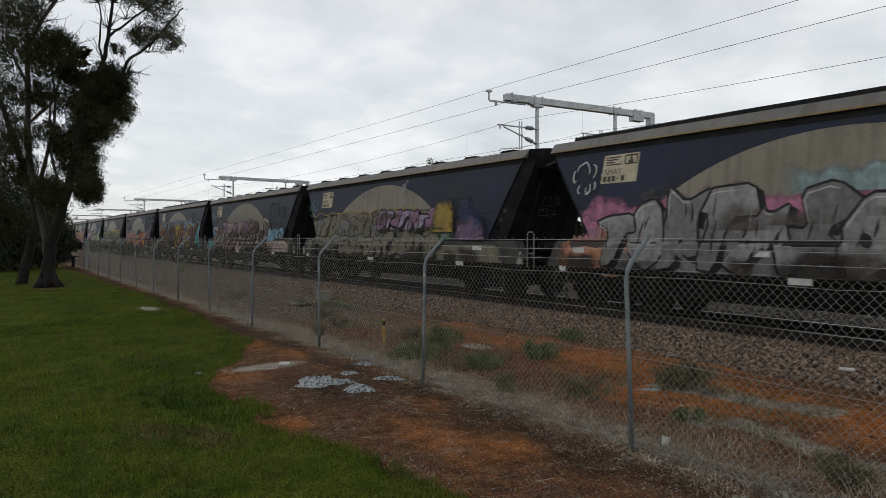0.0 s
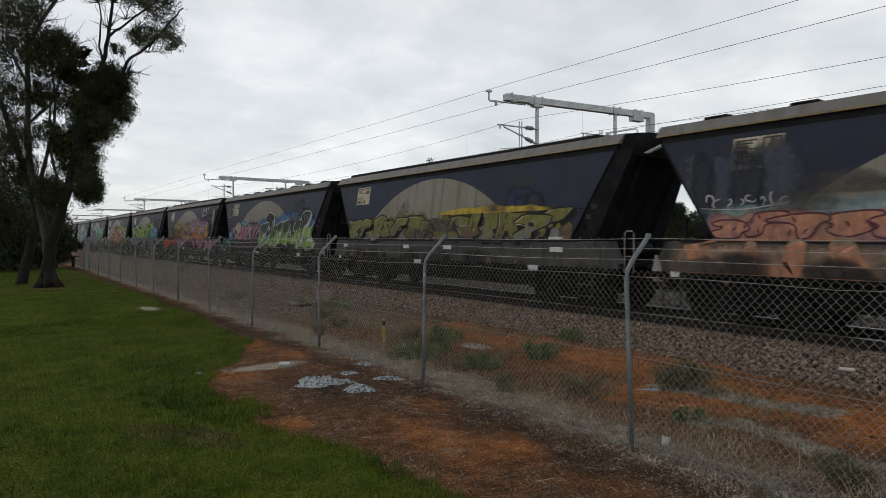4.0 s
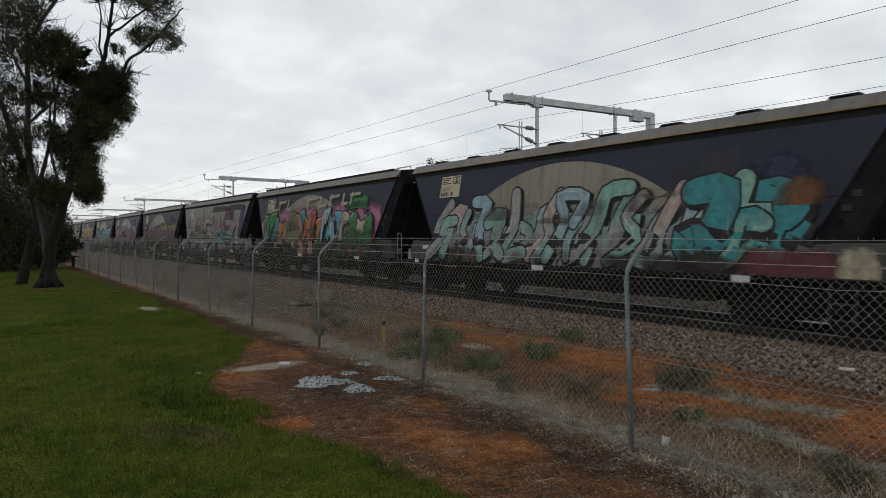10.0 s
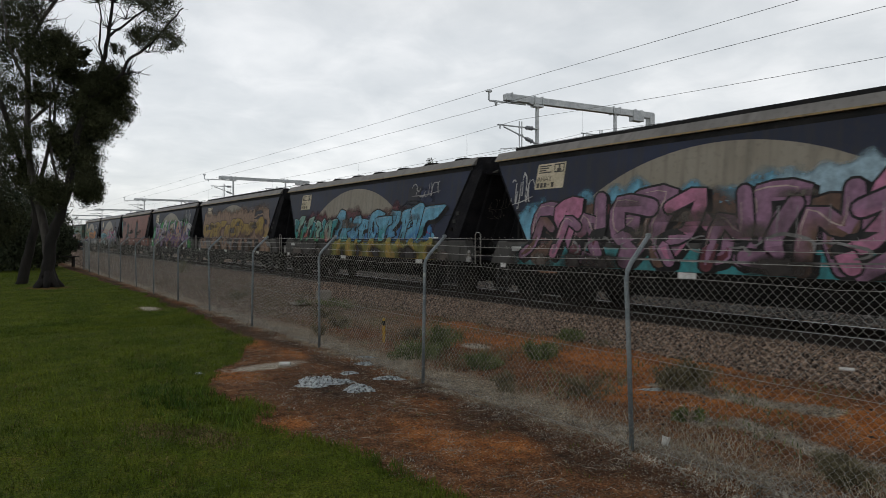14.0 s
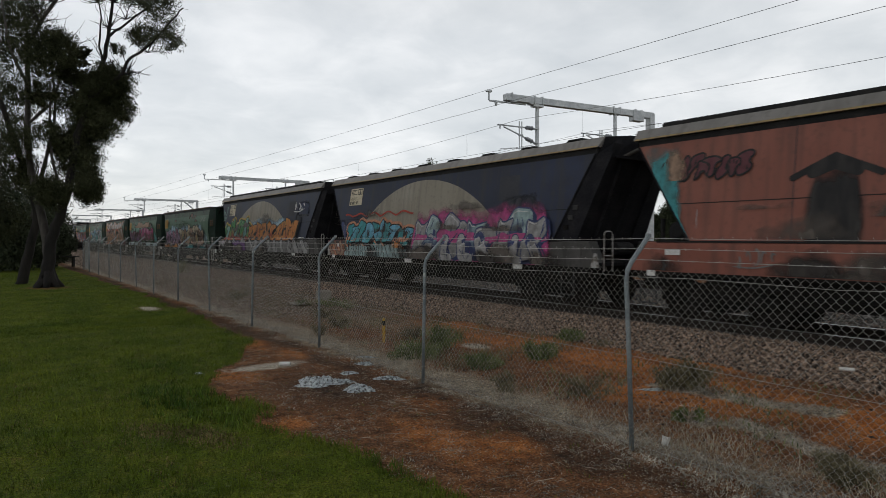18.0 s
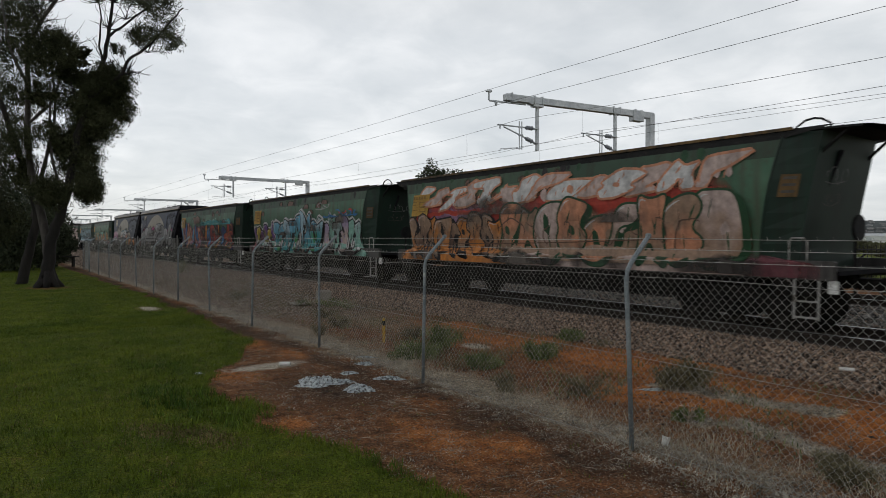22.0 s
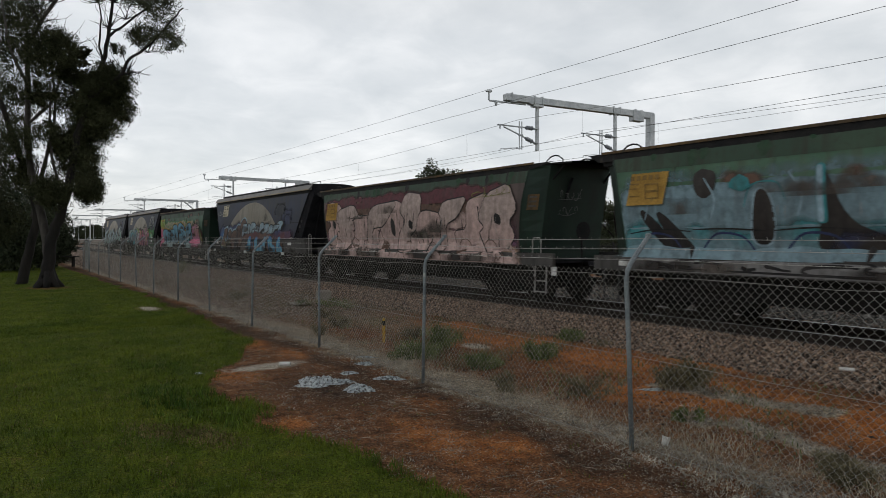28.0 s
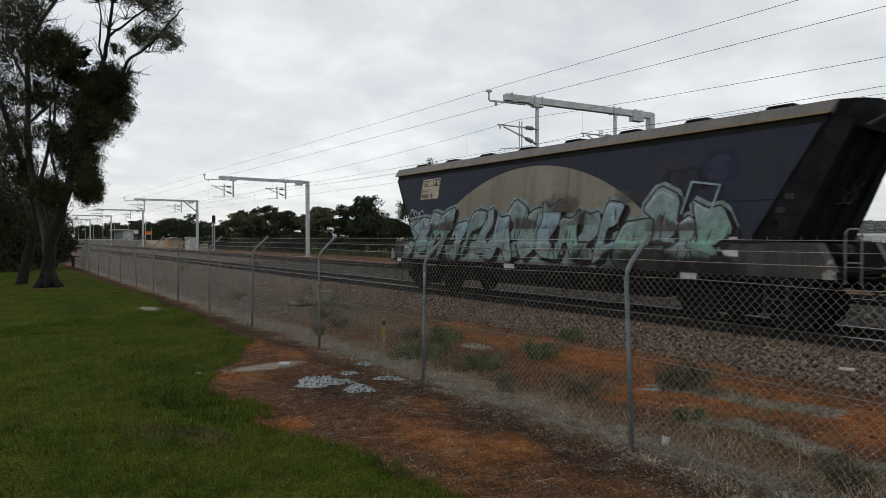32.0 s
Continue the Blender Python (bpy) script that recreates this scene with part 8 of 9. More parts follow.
def build_station():
    st = thing("station_platform", "low concrete station platform with a shelter and lamp posts", "railway platform")
    s = Shape()
    s.box(28.6, 215, 0.85, 5.0, 150, 1.35, 0.05)
    part("platform", s, CONCRETE, st)
    s = Shape()
    s.box(26.2, 215, 1.55, 0.5, 150, 0.12, 0.02)
    part("coping", s, SHED_WALL, st)
    s = Shape()
    s.v.extend([(26.6, 128, 0.2), (30.6, 128, 0.2), (30.6, 140, 1.5), (26.6, 140, 1.5), (30.6, 140, 0.2), (26.6, 140, 0.2)])
    s.f.extend([(0, 1, 2, 3), (0, 3, 5), (1, 4, 2), (3, 2, 4, 5), (0, 5, 4, 1)])
    s.m.extend([0] * 5)
    part("ramp", s, TAN_WALL, st)
    for k in range(7):
        s = Shape()
        y = 145 + 20 * k
        s.tube([(27.6, y, 1.5), (27.6, y, 6.0), (27.0, y, 6.3), (26.2, y, 6.35)], 0.06, 6)
        part("lamp_post", s, GALV, st)
    sh = thing("platform_shelter", "tan-walled platform shelter with a pale roof", "shelter")
    s = Shape()
    s.box(29.8, 178, 2.7, 0.25, 14, 2.4)
    part("wall", s, TAN_WALL, sh)
    for y in (171.2, 178, 184.8):
        s = Shape()
        s.box(28.6, y, 2.7, 2.3, 0.15, 2.4)
        part("screen", s, ROOF_IRON, sh)
    s = Shape()
    s.box(28.6, 178, 4.0, 4.4, 15.5, 0.22, 0.04, turn=Euler((0, 0.05, 0)).to_matrix())
    part("roof", s, ROOF_IRON, sh)
    kiosk = thing("relay_hut", "tan brick relay hut with a sloping roof", "hut")
    s = Shape()
    s.box(30.2, 132, 0.9, 2.6, 4.0, 1.8, 0.03)
    part("wall", s, TAN_WALL, kiosk)
    s = Shape()
    s.v.extend([(28.6, 129.6, 1.8), (31.8, 129.6, 1.8), (31.8, 134.4, 1.8), (28.6, 134.4, 1.8), (30.2, 129.6, 2.2), (30.2, 134.4, 2.2)])
    s.f.extend([(0, 1, 4), (1, 2, 5, 4), (2, 3, 5), (3, 0, 4, 5), (0, 3, 2, 1)])
    s.m.extend([0] * 5)
    part("roof", s, CONCRETE, kiosk)
    s = Shape()
    s.box(28.88, 131, 0.85, 0.05, 1.0, 1.6)
    part("door", s, ORANGE_SIGN, kiosk, "orange door")
    sg = thing("orange_notice_board", "orange notice board on two posts", "sign", pose(27.4, 141, 1.5))
    s = Shape()
    s.box(0, 0, 1.55, 1.4, 0.06, 0.7, 0.01)
    part("board", s, ORANGE_SIGN, sg)
    for x in (-0.6, 0.6):
        s = Shape()
        s.tube([(x, 0.05, 0), (x, 0.05, 2.6)], 0.04, 6)
        part("post", s, GALV, sg)
    ws = thing("white_notice_board", "small white notice board on one post", "sign", pose(27.0, 152, 1.5))
    s = Shape()
    s.box(0, 0, 1.9, 0.9, 0.05, 0.8, 0.01)
    part("board", s, SHED_WALL, ws)
    s = Shape()
    s.tube([(0, 0.04, 0), (0, 0.04, 2.3)], 0.04, 6)
    part("post", s, GALV, ws)


build_station()


def build_far_fence():
    f = thing("steel_boundary_fence", "black steel picket fence along the far boundary", "fence")
    for k in range(34):
        y0 = 6 + 3.2 * k
        s = Shape()
        s.box(32, y0, 0.9, 0.08, 0.08, 1.9, 0.01)
        part("post", s, DARK_FENCE, f)
        s = Shape()
        for z in (0.3, 1.6):
            s.box(32, y0 + 1.6, z, 0.04, 3.1, 0.05)
        for q in range(18):
            s.box(32, y0 + 0.2 + 0.17 * q, 0.95, 0.025, 0.025, 1.7)
        part("panel", s, DARK_FENCE, f)


build_far_fence()


def build_sheds():
    for cx, cy, w, d, h in ((150, 250, 14, 46, 5.0), (170, 190, 12, 36, 5.5), (420, 150, 12, 60, 4.0), (440, 60, 12, 50, 4.0), (400, 250, 10, 40, 4.0)):
        sh = thing("long_shed", "long low white shed with a shallow pale roof", "shed", pose(cx, cy, -0.9), "distant sheds")
        s = Shape()
        s.box(0, 0, h / 2, w, d, h)
        part("wall", s, SHED_WALL, sh)
        s = Shape()
        a, b = w / 2 + 0.4, d / 2 + 0.4
        s.v.extend([(-a, -b, h), (a, -b, h), (a, b, h), (-a, b, h), (0, -b, h + 1.4), (0, b, h + 1.4)])
        s.f.extend([(0, 1, 4), (1, 2, 5, 4), (2, 3, 5), (3, 0, 4, 5), (0, 3, 2, 1)])
        s.m.extend([0] * 5)
        part("roof", s, ROOF_IRON, sh)
        for k in range(4):
            s = Shape()
            s.box(-w / 2 - 0.05, -d * 0.35 + d * 0.23 * k, 1.6, 0.1, 3.0, 3.0)
            part("roller_door", s, GALV, sh)


build_sheds()
HILL = surface("wooded_hill", (0.035, 0.045, 0.045), (0.065, 0.075, 0.075), 0.012, 1.0, 0, 0, 0.06, spots=((0.15, 0.16, 0.17), 0.05, 0.60))


def build_hills():
    s = Shape()
    n = 120
    for i in range(n + 1):
        a = math.radians(10 + 110 * i / n)
        d = 2300 + 150 * math.sin(i * 0.3)
        h = (62 * min(1, max(0.02, (math.degrees(a) - 38) / 16))) + min(1, max(0, (math.degrees(a) - 38) / 16)) * (14 * math.sin(i * 0.17 + 1) + 7 * math.sin(i * 0.53) + 3 * math.sin(i * 1.7))
        x, y = math.sin(a), math.cos(a)
        s.v.extend([(x * d * 0.72, y * d * 0.72, -10), (x * d * 0.85, y * d * 0.85, h * 0.45), (x * d, y * d, h), (x * d * 1.2, y * d * 1.2, -10)])
    for i in range(n):
        for k in range(3):
            q = 4 * i + k
            s.f.append((q, q + 4, q + 5, q + 1))
            s.m.append(0)
    tagged(part("hill_range", s, HILL, smooth=True), "low wooded hills on the horizon", "hills", kind="structure")
    r = np.random.default_rng(17)
    n = 420
    a = np.radians(r.uniform(56, 85, n))
    t = r.uniform(0.74, 0.97, n)
    d = 2300 * t
    z = np.interp(t, (0.72, 0.85, 1.0), (-8, 27, 58))
    base = np.array([(-1, -1, -1), (1, -1, -1), (1, 1, -1), (-1, 1, -1), (-1, -1, 1), (1, -1, 1), (1, 1, 1), (-1, 1, 1)], float)
    v = base[None] * np.column_stack((r.uniform(4, 8, n), r.uniform(4, 8, n), r.uniform(1.5, 2.6, n)))[:, None, :]
    v += np.column_stack((np.sin(a) * d, np.cos(a) * d, z))[:, None, :]
    f = np.array([(0, 3, 2, 1), (4, 5, 6, 7), (0, 1, 5, 4), (1, 2, 6, 5), (2, 3, 7, 6), (3, 0, 4, 7)])
    faces = (f[None] + (np.arange(n) * 8)[:, None, None]).reshape(-1, 4)
    m = surface("distant_house_walls", (0.20, 0.20, 0.20), (0.32, 0.31, 0.30), 0.1, 0.9, 0, vary=0.4)
    tagged(new("hillside_houses", cloud_mesh("hillside_houses", v.reshape(-1, 3), faces, m)), "pale houses scattered over the distant hillside", "houses", kind="stuff")


build_hills()

# ---- trees ----
BARK = surface("eucalypt_bark", (0.007, 0.0055, 0.005), (0.022, 0.018, 0.0155), 3.0, 0.9, 0.5, 0, 25, (1, 1, 0.25))
PALE_BARK = surface("pale_smooth_bark", (0.022, 0.019, 0.017), (0.078, 0.067, 0.059), 3.0, 0.85, 0.3, 0, 25, (1, 1, 0.25))


def leaf_material(name, a, b):
    m = surface(name, a, b, 1.2, 0.85, 0, 0, 6, vary=0.45, spec=0.1)
    return m


GUM_LEAF = leaf_material("gum_leaves", (0.023, 0.027, 0.013), (0.066, 0.070, 0.036))
FAR_LEAF = leaf_material("distant_foliage", (0.034, 0.043, 0.024), (0.075, 0.085, 0.048))
PINE_LEAF = leaf_material("dark_pine_foliage", (0.028, 0.037, 0.022), (0.066, 0.076, 0.046))
OLIVE_LEAF = leaf_material("olive_foliage", (0.085, 0.090, 0.048), (0.155, 0.155, 0.085))


def leaves(name, clumps, per, size, mat, parent, seed, slim=0.28, hang=0.5, spread=0.13):
    """Many small blades gathered in uneven clumps; clumps are (x, y, z, rx, ry, rz, weight)."""
    r = np.random.default_rng(seed)
    pos = []
    for cx, cy, cz, rx, ry, rz, k in clumps:
        n = int(per * k)
        # each clump is built of smaller sprays, so that its outline is ragged
        m = max(8, int(n / 36))
        d = r.normal(size=(m, 3))
        d /= np.linalg.norm(d, axis=1)[:, None]
        c = d * (r.uniform(0.15, 1.0, m) ** 0.5)[:, None]
        pick = r.integers(0, m, n)
        p = c[pick] * r.uniform(0.9, 1.12, (n, 1)) + np.clip(r.normal(size=(n, 3)), -1.5, 1.5) * spread
        pos.append(p * (rx, ry, rz) + (cx, cy, cz))
    pos = np.concatenate(pos)
    n = len(pos)
    d = r.normal(size=(n, 3))
    d[:, 2] -= hang
    d /= np.linalg.norm(d, axis=1)[:, None]
    s = np.cross(d, r.normal(size=(n, 3)))
    s /= np.linalg.norm(s, axis=1)[:, None]
    L = (size * r.uniform(0.6, 1.3, n))[:, None]
    v = np.stack((pos - d * L * 0.5, pos + s * L * slim * 0.5, pos + d * L * 0.5, pos - s * L * slim * 0.5), axis=1)
    faces = np.arange(n * 4).reshape(-1, 4)
    ob = new(name, cloud_mesh(name, v.reshape(-1, 3), faces, mat))
    ob.parent = parent
    return ob


def limb(parent, pts, r0, r1, mat, seed=0, wob=0.12, name="limb"):
    rr = random.Random(seed)
    line = smooth_line([Vector(p) for p in pts], 4)
    line = [p + Vector((rr.uniform(-wob, wob), rr.uniform(-wob, wob), 0)) * (0.3 if i else 0) for i, p in enumerate(line)]
    n = len(line)
    s = Shape()
    s.tube(line, [r0 + (r1 - r0) * (i / (n - 1)) ** 0.8 for i in range(n)], 8)
    return part(name, s, mat, parent, smooth=True)


def twigs(parent, pts, count, length, seed, mat=BARK):
    """Fine bare twigs off a limb, joined into one part."""
    rr = random.Random(seed)
    s = Shape()
    for _ in range(count):
        p = Vector(rr.choice(pts))
        d = Vector((rr.uniform(-1, 1), rr.uniform(-1, 1), rr.uniform(-0.1, 1))).normalized()
        q, w = p, length * rr.uniform(0.4, 1)
        line = [q]
        for k in range(4):
            d = (d + Vector((rr.uniform(-0.5, 0.5), rr.uniform(-0.5, 0.5), rr.uniform(-0.2, 0.4)))).normalized()
            q = q + d * w / 4
            line.append(q)
        s.tube(line, [0.022, 0.018, 0.013, 0.009, 0.005], 4, caps=False)
    t = part("brushwood", s, mat, parent)
    t["kind"] = "stuff"
    return t


# The gum trees stand at the lawn's far edge. Their limbs spread in one plane: u runs along it, v up.
TREE_AT = Vector((2.12, 31.15, 0.05))
RIGHT, AWAY = Vector((0.8046, -0.5938, 0)), Vector((0.5938, 0.8046, 0))


def tv(u, v, w=0.0):
    return RIGHT * u + AWAY * w + Vector((0, 0, v))


def tree_clumps(rows, depth=1.0):
    out = []
    rr = random.Random(5)
    for u, v, r, k in rows:
        p = tv(u, v, rr.uniform(-depth, depth))
        r *= 0.92
        out.append((p.x, p.y, p.z, r, r, r * 0.95, k))
    return out


def build_gums():
    g = thing("gum_tree", "tall dark eucalyptus with several leaning trunks", "tree", Matrix.Translation(TREE_AT), "gum trees")
    limb(g, [tv(0, -0.1), tv(0.0, 0.8), tv(0.15, 2.0), tv(0.6, 3.2), tv(0.95, 4.4), tv(1.2, 6.0), tv(1.75, 7.8), tv(2.4, 9.4), tv(2.7, 10.9), tv(2.9, 12.4), tv(3.1, 13.8)], 0.30, 0.025, BARK, 1, name="trunk")
    s = Shape()
    for k in range(7):
        a = k * 0.9
        s.tube([(0.55 * math.cos(a), 0.55 * math.sin(a), -0.08), (0.25 * math.cos(a), 0.25 * math.sin(a), 0.25), (0.12 * math.cos(a), 0.12 * math.sin(a), 0.8)], [0.10, 0.16, 0.12], 7)
    part("root_flare", s, BARK, g, smooth=True)
    limb(g, [tv(0.05, 1.2, 0.0), tv(-0.28, 2.8, 0.1), tv(-0.62, 4.1, 0.2), tv(-0.95, 5.6, 0.3), tv(-1.05, 7.6, 0.4), tv(-0.95, 9.9, 0.3), tv(-0.25, 11.1), tv(0.6, 12.3), tv(1.3, 13.4)], 0.20, 0.05, PALE_BARK, 2)
    limb(g, [tv(1.83, 8.0), tv(3.2, 8.75, -0.3), tv(3.7, 9.5, -0.4), tv(4.4, 9.95, -0.4), tv(5.4, 10.9, -0.5), tv(6.0, 11.6, -0.5)], 0.09, 0.025, BARK, 3)
    limb(g, [tv(2.7, 10.6), tv(3.3, 11.2, 0.2), tv(4.2, 11.9, 0.3), tv(5.1, 12.7, 0.4)], 0.06, 0.02, BARK, 4)
    limb(g, [tv(2.45, 9.3), tv(2.1, 10.6, 0.3), tv(2.2, 11.8, 0.3), tv(1.8, 13.0, 0.3)], 0.05, 0.02, BARK, 5)
    limb(g, [tv(-1.02, 7.0, 0.38), tv(0.2, 8.0, 0.2), tv(0.7, 9.6), tv(1.0, 10.6)], 0.07, 0.02, PALE_BARK, 6)
    limb(g, [tv(-1.02, 8.6, 0.36), tv(-1.6, 10.2, 0.2), tv(-1.9, 12.2, 0.1)], 0.08, 0.03, PALE_BARK, 7)
    limb(g, [tv(0.72, 3.6), tv(0.5, 5.2, -0.4), tv(0.5, 7.0, -0.5), tv(0.45, 8.6, -0.4)], 0.07, 0.03, PALE_BARK, 8)
    twigs(g, [tv(2.5, 9.5), tv(2.7, 10.9), tv(2.9, 12.0), tv(3.5, 9.1), tv(4.3, 9.9), tv(3.4, 11.3), tv(0.8, 10.2), tv(-0.2, 11.2), tv(0.4, 12.0), tv(1.2, 8.2), tv(5.0, 10.5), tv(5.0, 12.0), tv(4.2, 11.9), tv(3.4, 9.0), tv(2.2, 12.0)], 190, 1.5, 9)
    rows = [(2.65, 8.7, 0.95, 1.4), (2.1, 8.6, 0.95, 1.2), (1.9, 7.3, 1.05, 1.4), (1.3, 6.8, 1.0, 1.3), (0.95, 5.5, 1.05, 1.3), (1.25, 4.6, 0.7, 0.8), (0.7, 4.0, 0.8, 0.9), (1.75, 4.25, 0.6, 0.8), (1.25, 4.0, 0.6, 0.7), (1.5, 7.9, 0.8, 0.9), (2.75, 7.75, 0.65, 0.8),
            (0.5, 9.3, 0.95, 1.0), (-0.2, 10.3, 1.15, 1.2), (1.0, 10.0, 0.7, 0.7), (1.1, 8.9, 0.6, 0.5), (0.2, 8.0, 0.9, 0.7), (-0.6, 6.2, 0.9, 0.75), (-1.5, 6.0, 0.95, 0.8), (0.3, 6.5, 0.6, 0.5), (-1.3, 4.9, 0.9, 0.7), (0.6, 6.1, 0.8, 0.6), (1.35, 9.3, 0.35, 0.25),
            (4.4, 11.3, 0.95, 0.7), (5.5, 10.2, 0.65, 0.5), (4.0, 10.6, 0.6, 0.35), (5.1, 11.8, 0.9, 0.7), (4.3, 12.3, 1.0, 0.7), (3.5, 10.8, 0.5, 0.3), (3.4, 9.9, 0.35, 0.18),
            (2.6, 12.4, 0.6, 0.3), (3.6, 12.6, 0.7, 0.4), (-1.5, 12.2, 1.1, 0.8), (-1.2, 8.6, 0.8, 0.4)]
    leaves("crown", tree_clumps([(u, v, q, k * (0.6 if u > 3.3 else (0.85 if u < 0.6 and v > 4.5 else 1.15))) for u, v, q, k in rows]), 5200, 0.135, GUM_LEAF, g, 21, 0.22, 0.9, 0.19)
    leaves("inner_crown", tree_clumps([(u, v, q * 0.72, k) for u, v, q, k in rows if q > 0.65 and -0.5 < u < 3.2]), 480, 0.24, GUM_LEAF, g, 23, 0.4, 0.4, 0.2)
    h = thing("gum_tree", "leaning eucalyptus with dark bark at the lawn's edge", "tree", Matrix.Translation((1.23, 33.75, 0.05)), "gum trees")
    limb(h, [tv(0, -0.1), tv(0.4, 1.4), tv(0.75, 3.3), tv(-0.1, 6.2), tv(-0.9, 8.6), tv(-1.6, 11.0), tv(-2.0, 13.0)], 0.24, 0.06, BARK, 11, name="trunk")
    limb(h, [tv(0.6, 3.0), tv(0.9, 5.2, 0.3), tv(1.4, 8.0, 0.5), tv(1.0, 11.0, 0.5)], 0.12, 0.03, PALE_BARK, 12)
    limb(h, [tv(-0.1, 6.2), tv(-1.3, 7.2, 0.4), tv(-2.3, 8.4, 0.5)], 0.08, 0.03, PALE_BARK, 13)
    rows = [(-1.5, 11.6, 1.5, 1.5), (-0.3, 12.2, 1.1, 0.9), (-1.8, 9.4, 1.2, 1.2), (-1.0, 8.0, 1.1, 0.9), (-2.6, 7.6, 1.2, 1.2), (-1.9, 5.6, 1.1, 1.0), (-2.3, 6.8, 1.1, 0.9), (-1.5, 4.4, 0.9, 0.7), (-0.6, 5.0, 0.9, 0.6), (-2.6, 3.6, 1.5, 1.6), (-1.2, 2.8, 1.1, 1.0), (0.3, 10.2, 0.9, 0.6), (0.8, 8.4, 0.7, 0.5), (-2.8, 13.2, 1.6, 1.2)]
    leaves("crown", tree_clumps(rows), 3300, 0.14, GUM_LEAF, h, 22, 0.24, 0.9, 0.17)
    leaves("inner_crown", tree_clumps([(u, v, q * 0.75, k) for u, v, q, k in rows]), 130, 0.24, GUM_LEAF, h, 24, 0.4, 0.4, 0.2)
    # dense scrub behind the trunks
    for k, (u, w, hgt, rad, n) in enumerate(((-11.6, 11.7, 6.3, 2.6, 3.2), (-11.0, 13.7, 5.6, 2.3, 3.0), (-12.0, 17.7, 5.2, 1.9, 2.4), (-15.8, 25.7, 4.3, 1.5, 2.0), (-24.5, 33.7, 9.0, 3.5, 3.2), (-19.5, 29.7, 5.2, 2.2, 2.6))):
        b = thing("dense_shrub", "dense dark evergreen shrub behind the gum trees", "shrub", Matrix.Translation(TREE_AT + tv(u, 0, w)), "shrubs behind the gum trees")
        limb(b, [(0, 0, -0.1), (0.1, 0.1, hgt * 0.3), (-0.1, 0, hgt * 0.75)], 0.12, 0.03, BARK, 30 + k, name="trunk")
        leaves("crown", [(0, 0, hgt * 0.52, rad, rad, hgt * 0.5, n), (rad * 0.4, 0, hgt * 0.3, rad * 0.7, rad * 0.7, hgt * 0.3, n * 0.6), (-rad * 0.4, 0, hgt * 0.3, rad * 0.7, rad * 0.7, hgt * 0.3, n * 0.6)], 1900, 0.26, PINE_LEAF, b, 40 + k, 0.4)


build_gums()


def far_tree(x, y, h, spread, mat, seed, dome=0.5, label="dark rounded tree beyond the railway"):
    rr = random.Random(seed)
    t = thing("tree", label, "tree", pose(x, y, -0.15), "trees beyond the railway")
    limb(t, [(0, 0, -0.1), (rr.uniform(-0.2, 0.2), 0, h * 0.3), (rr.uniform(-0.4, 0.4), 0, h * 0.75)], 0.16 * h / 7, 0.04, BARK, seed, name="trunk")
    for k in range(3):
        a = rr.uniform(0, 6.28)
        limb(t, [(0, 0, h * (0.25 + 0.12 * k)), (math.cos(a) * spread * 0.4, math.sin(a) * spread * 0.4, h * (0.5 + 0.1 * k)), (math.cos(a) * spread * 0.7, math.sin(a) * spread * 0.7, h * (0.62 + 0.1 * k))], 0.07, 0.02, BARK, seed + k)
    cl = []
    for k in range(11):
        a, q = rr.uniform(0, 6.28), rr.uniform(0, 1) ** 0.6
        z = h * (dome + (0.93 - dome) * rr.uniform(0.05, 1))
        f = spread * (1 - 0.55 * max(0, (z / h - 0.7) / 0.3))
        cl.append((math.cos(a) * q * f * 0.75, math.sin(a) * q * f * 0.75, z - h * 0.03, spread * rr.uniform(0.28, 0.45), spread * rr.uniform(0.28, 0.45), h * rr.uniform(0.08, 0.14), rr.uniform(0.6, 1.2)))
    fine = x < 41 and y < 30
    leaves("crown", cl, 2600 if fine else (900 if y < 60 else 620), 0.16 if fine else (0.27 if y < 60 else 0.34 + h * 0.01), mat, t, seed + 90, 0.36 if fine else 0.42, 0.3, 0.2)
    return t


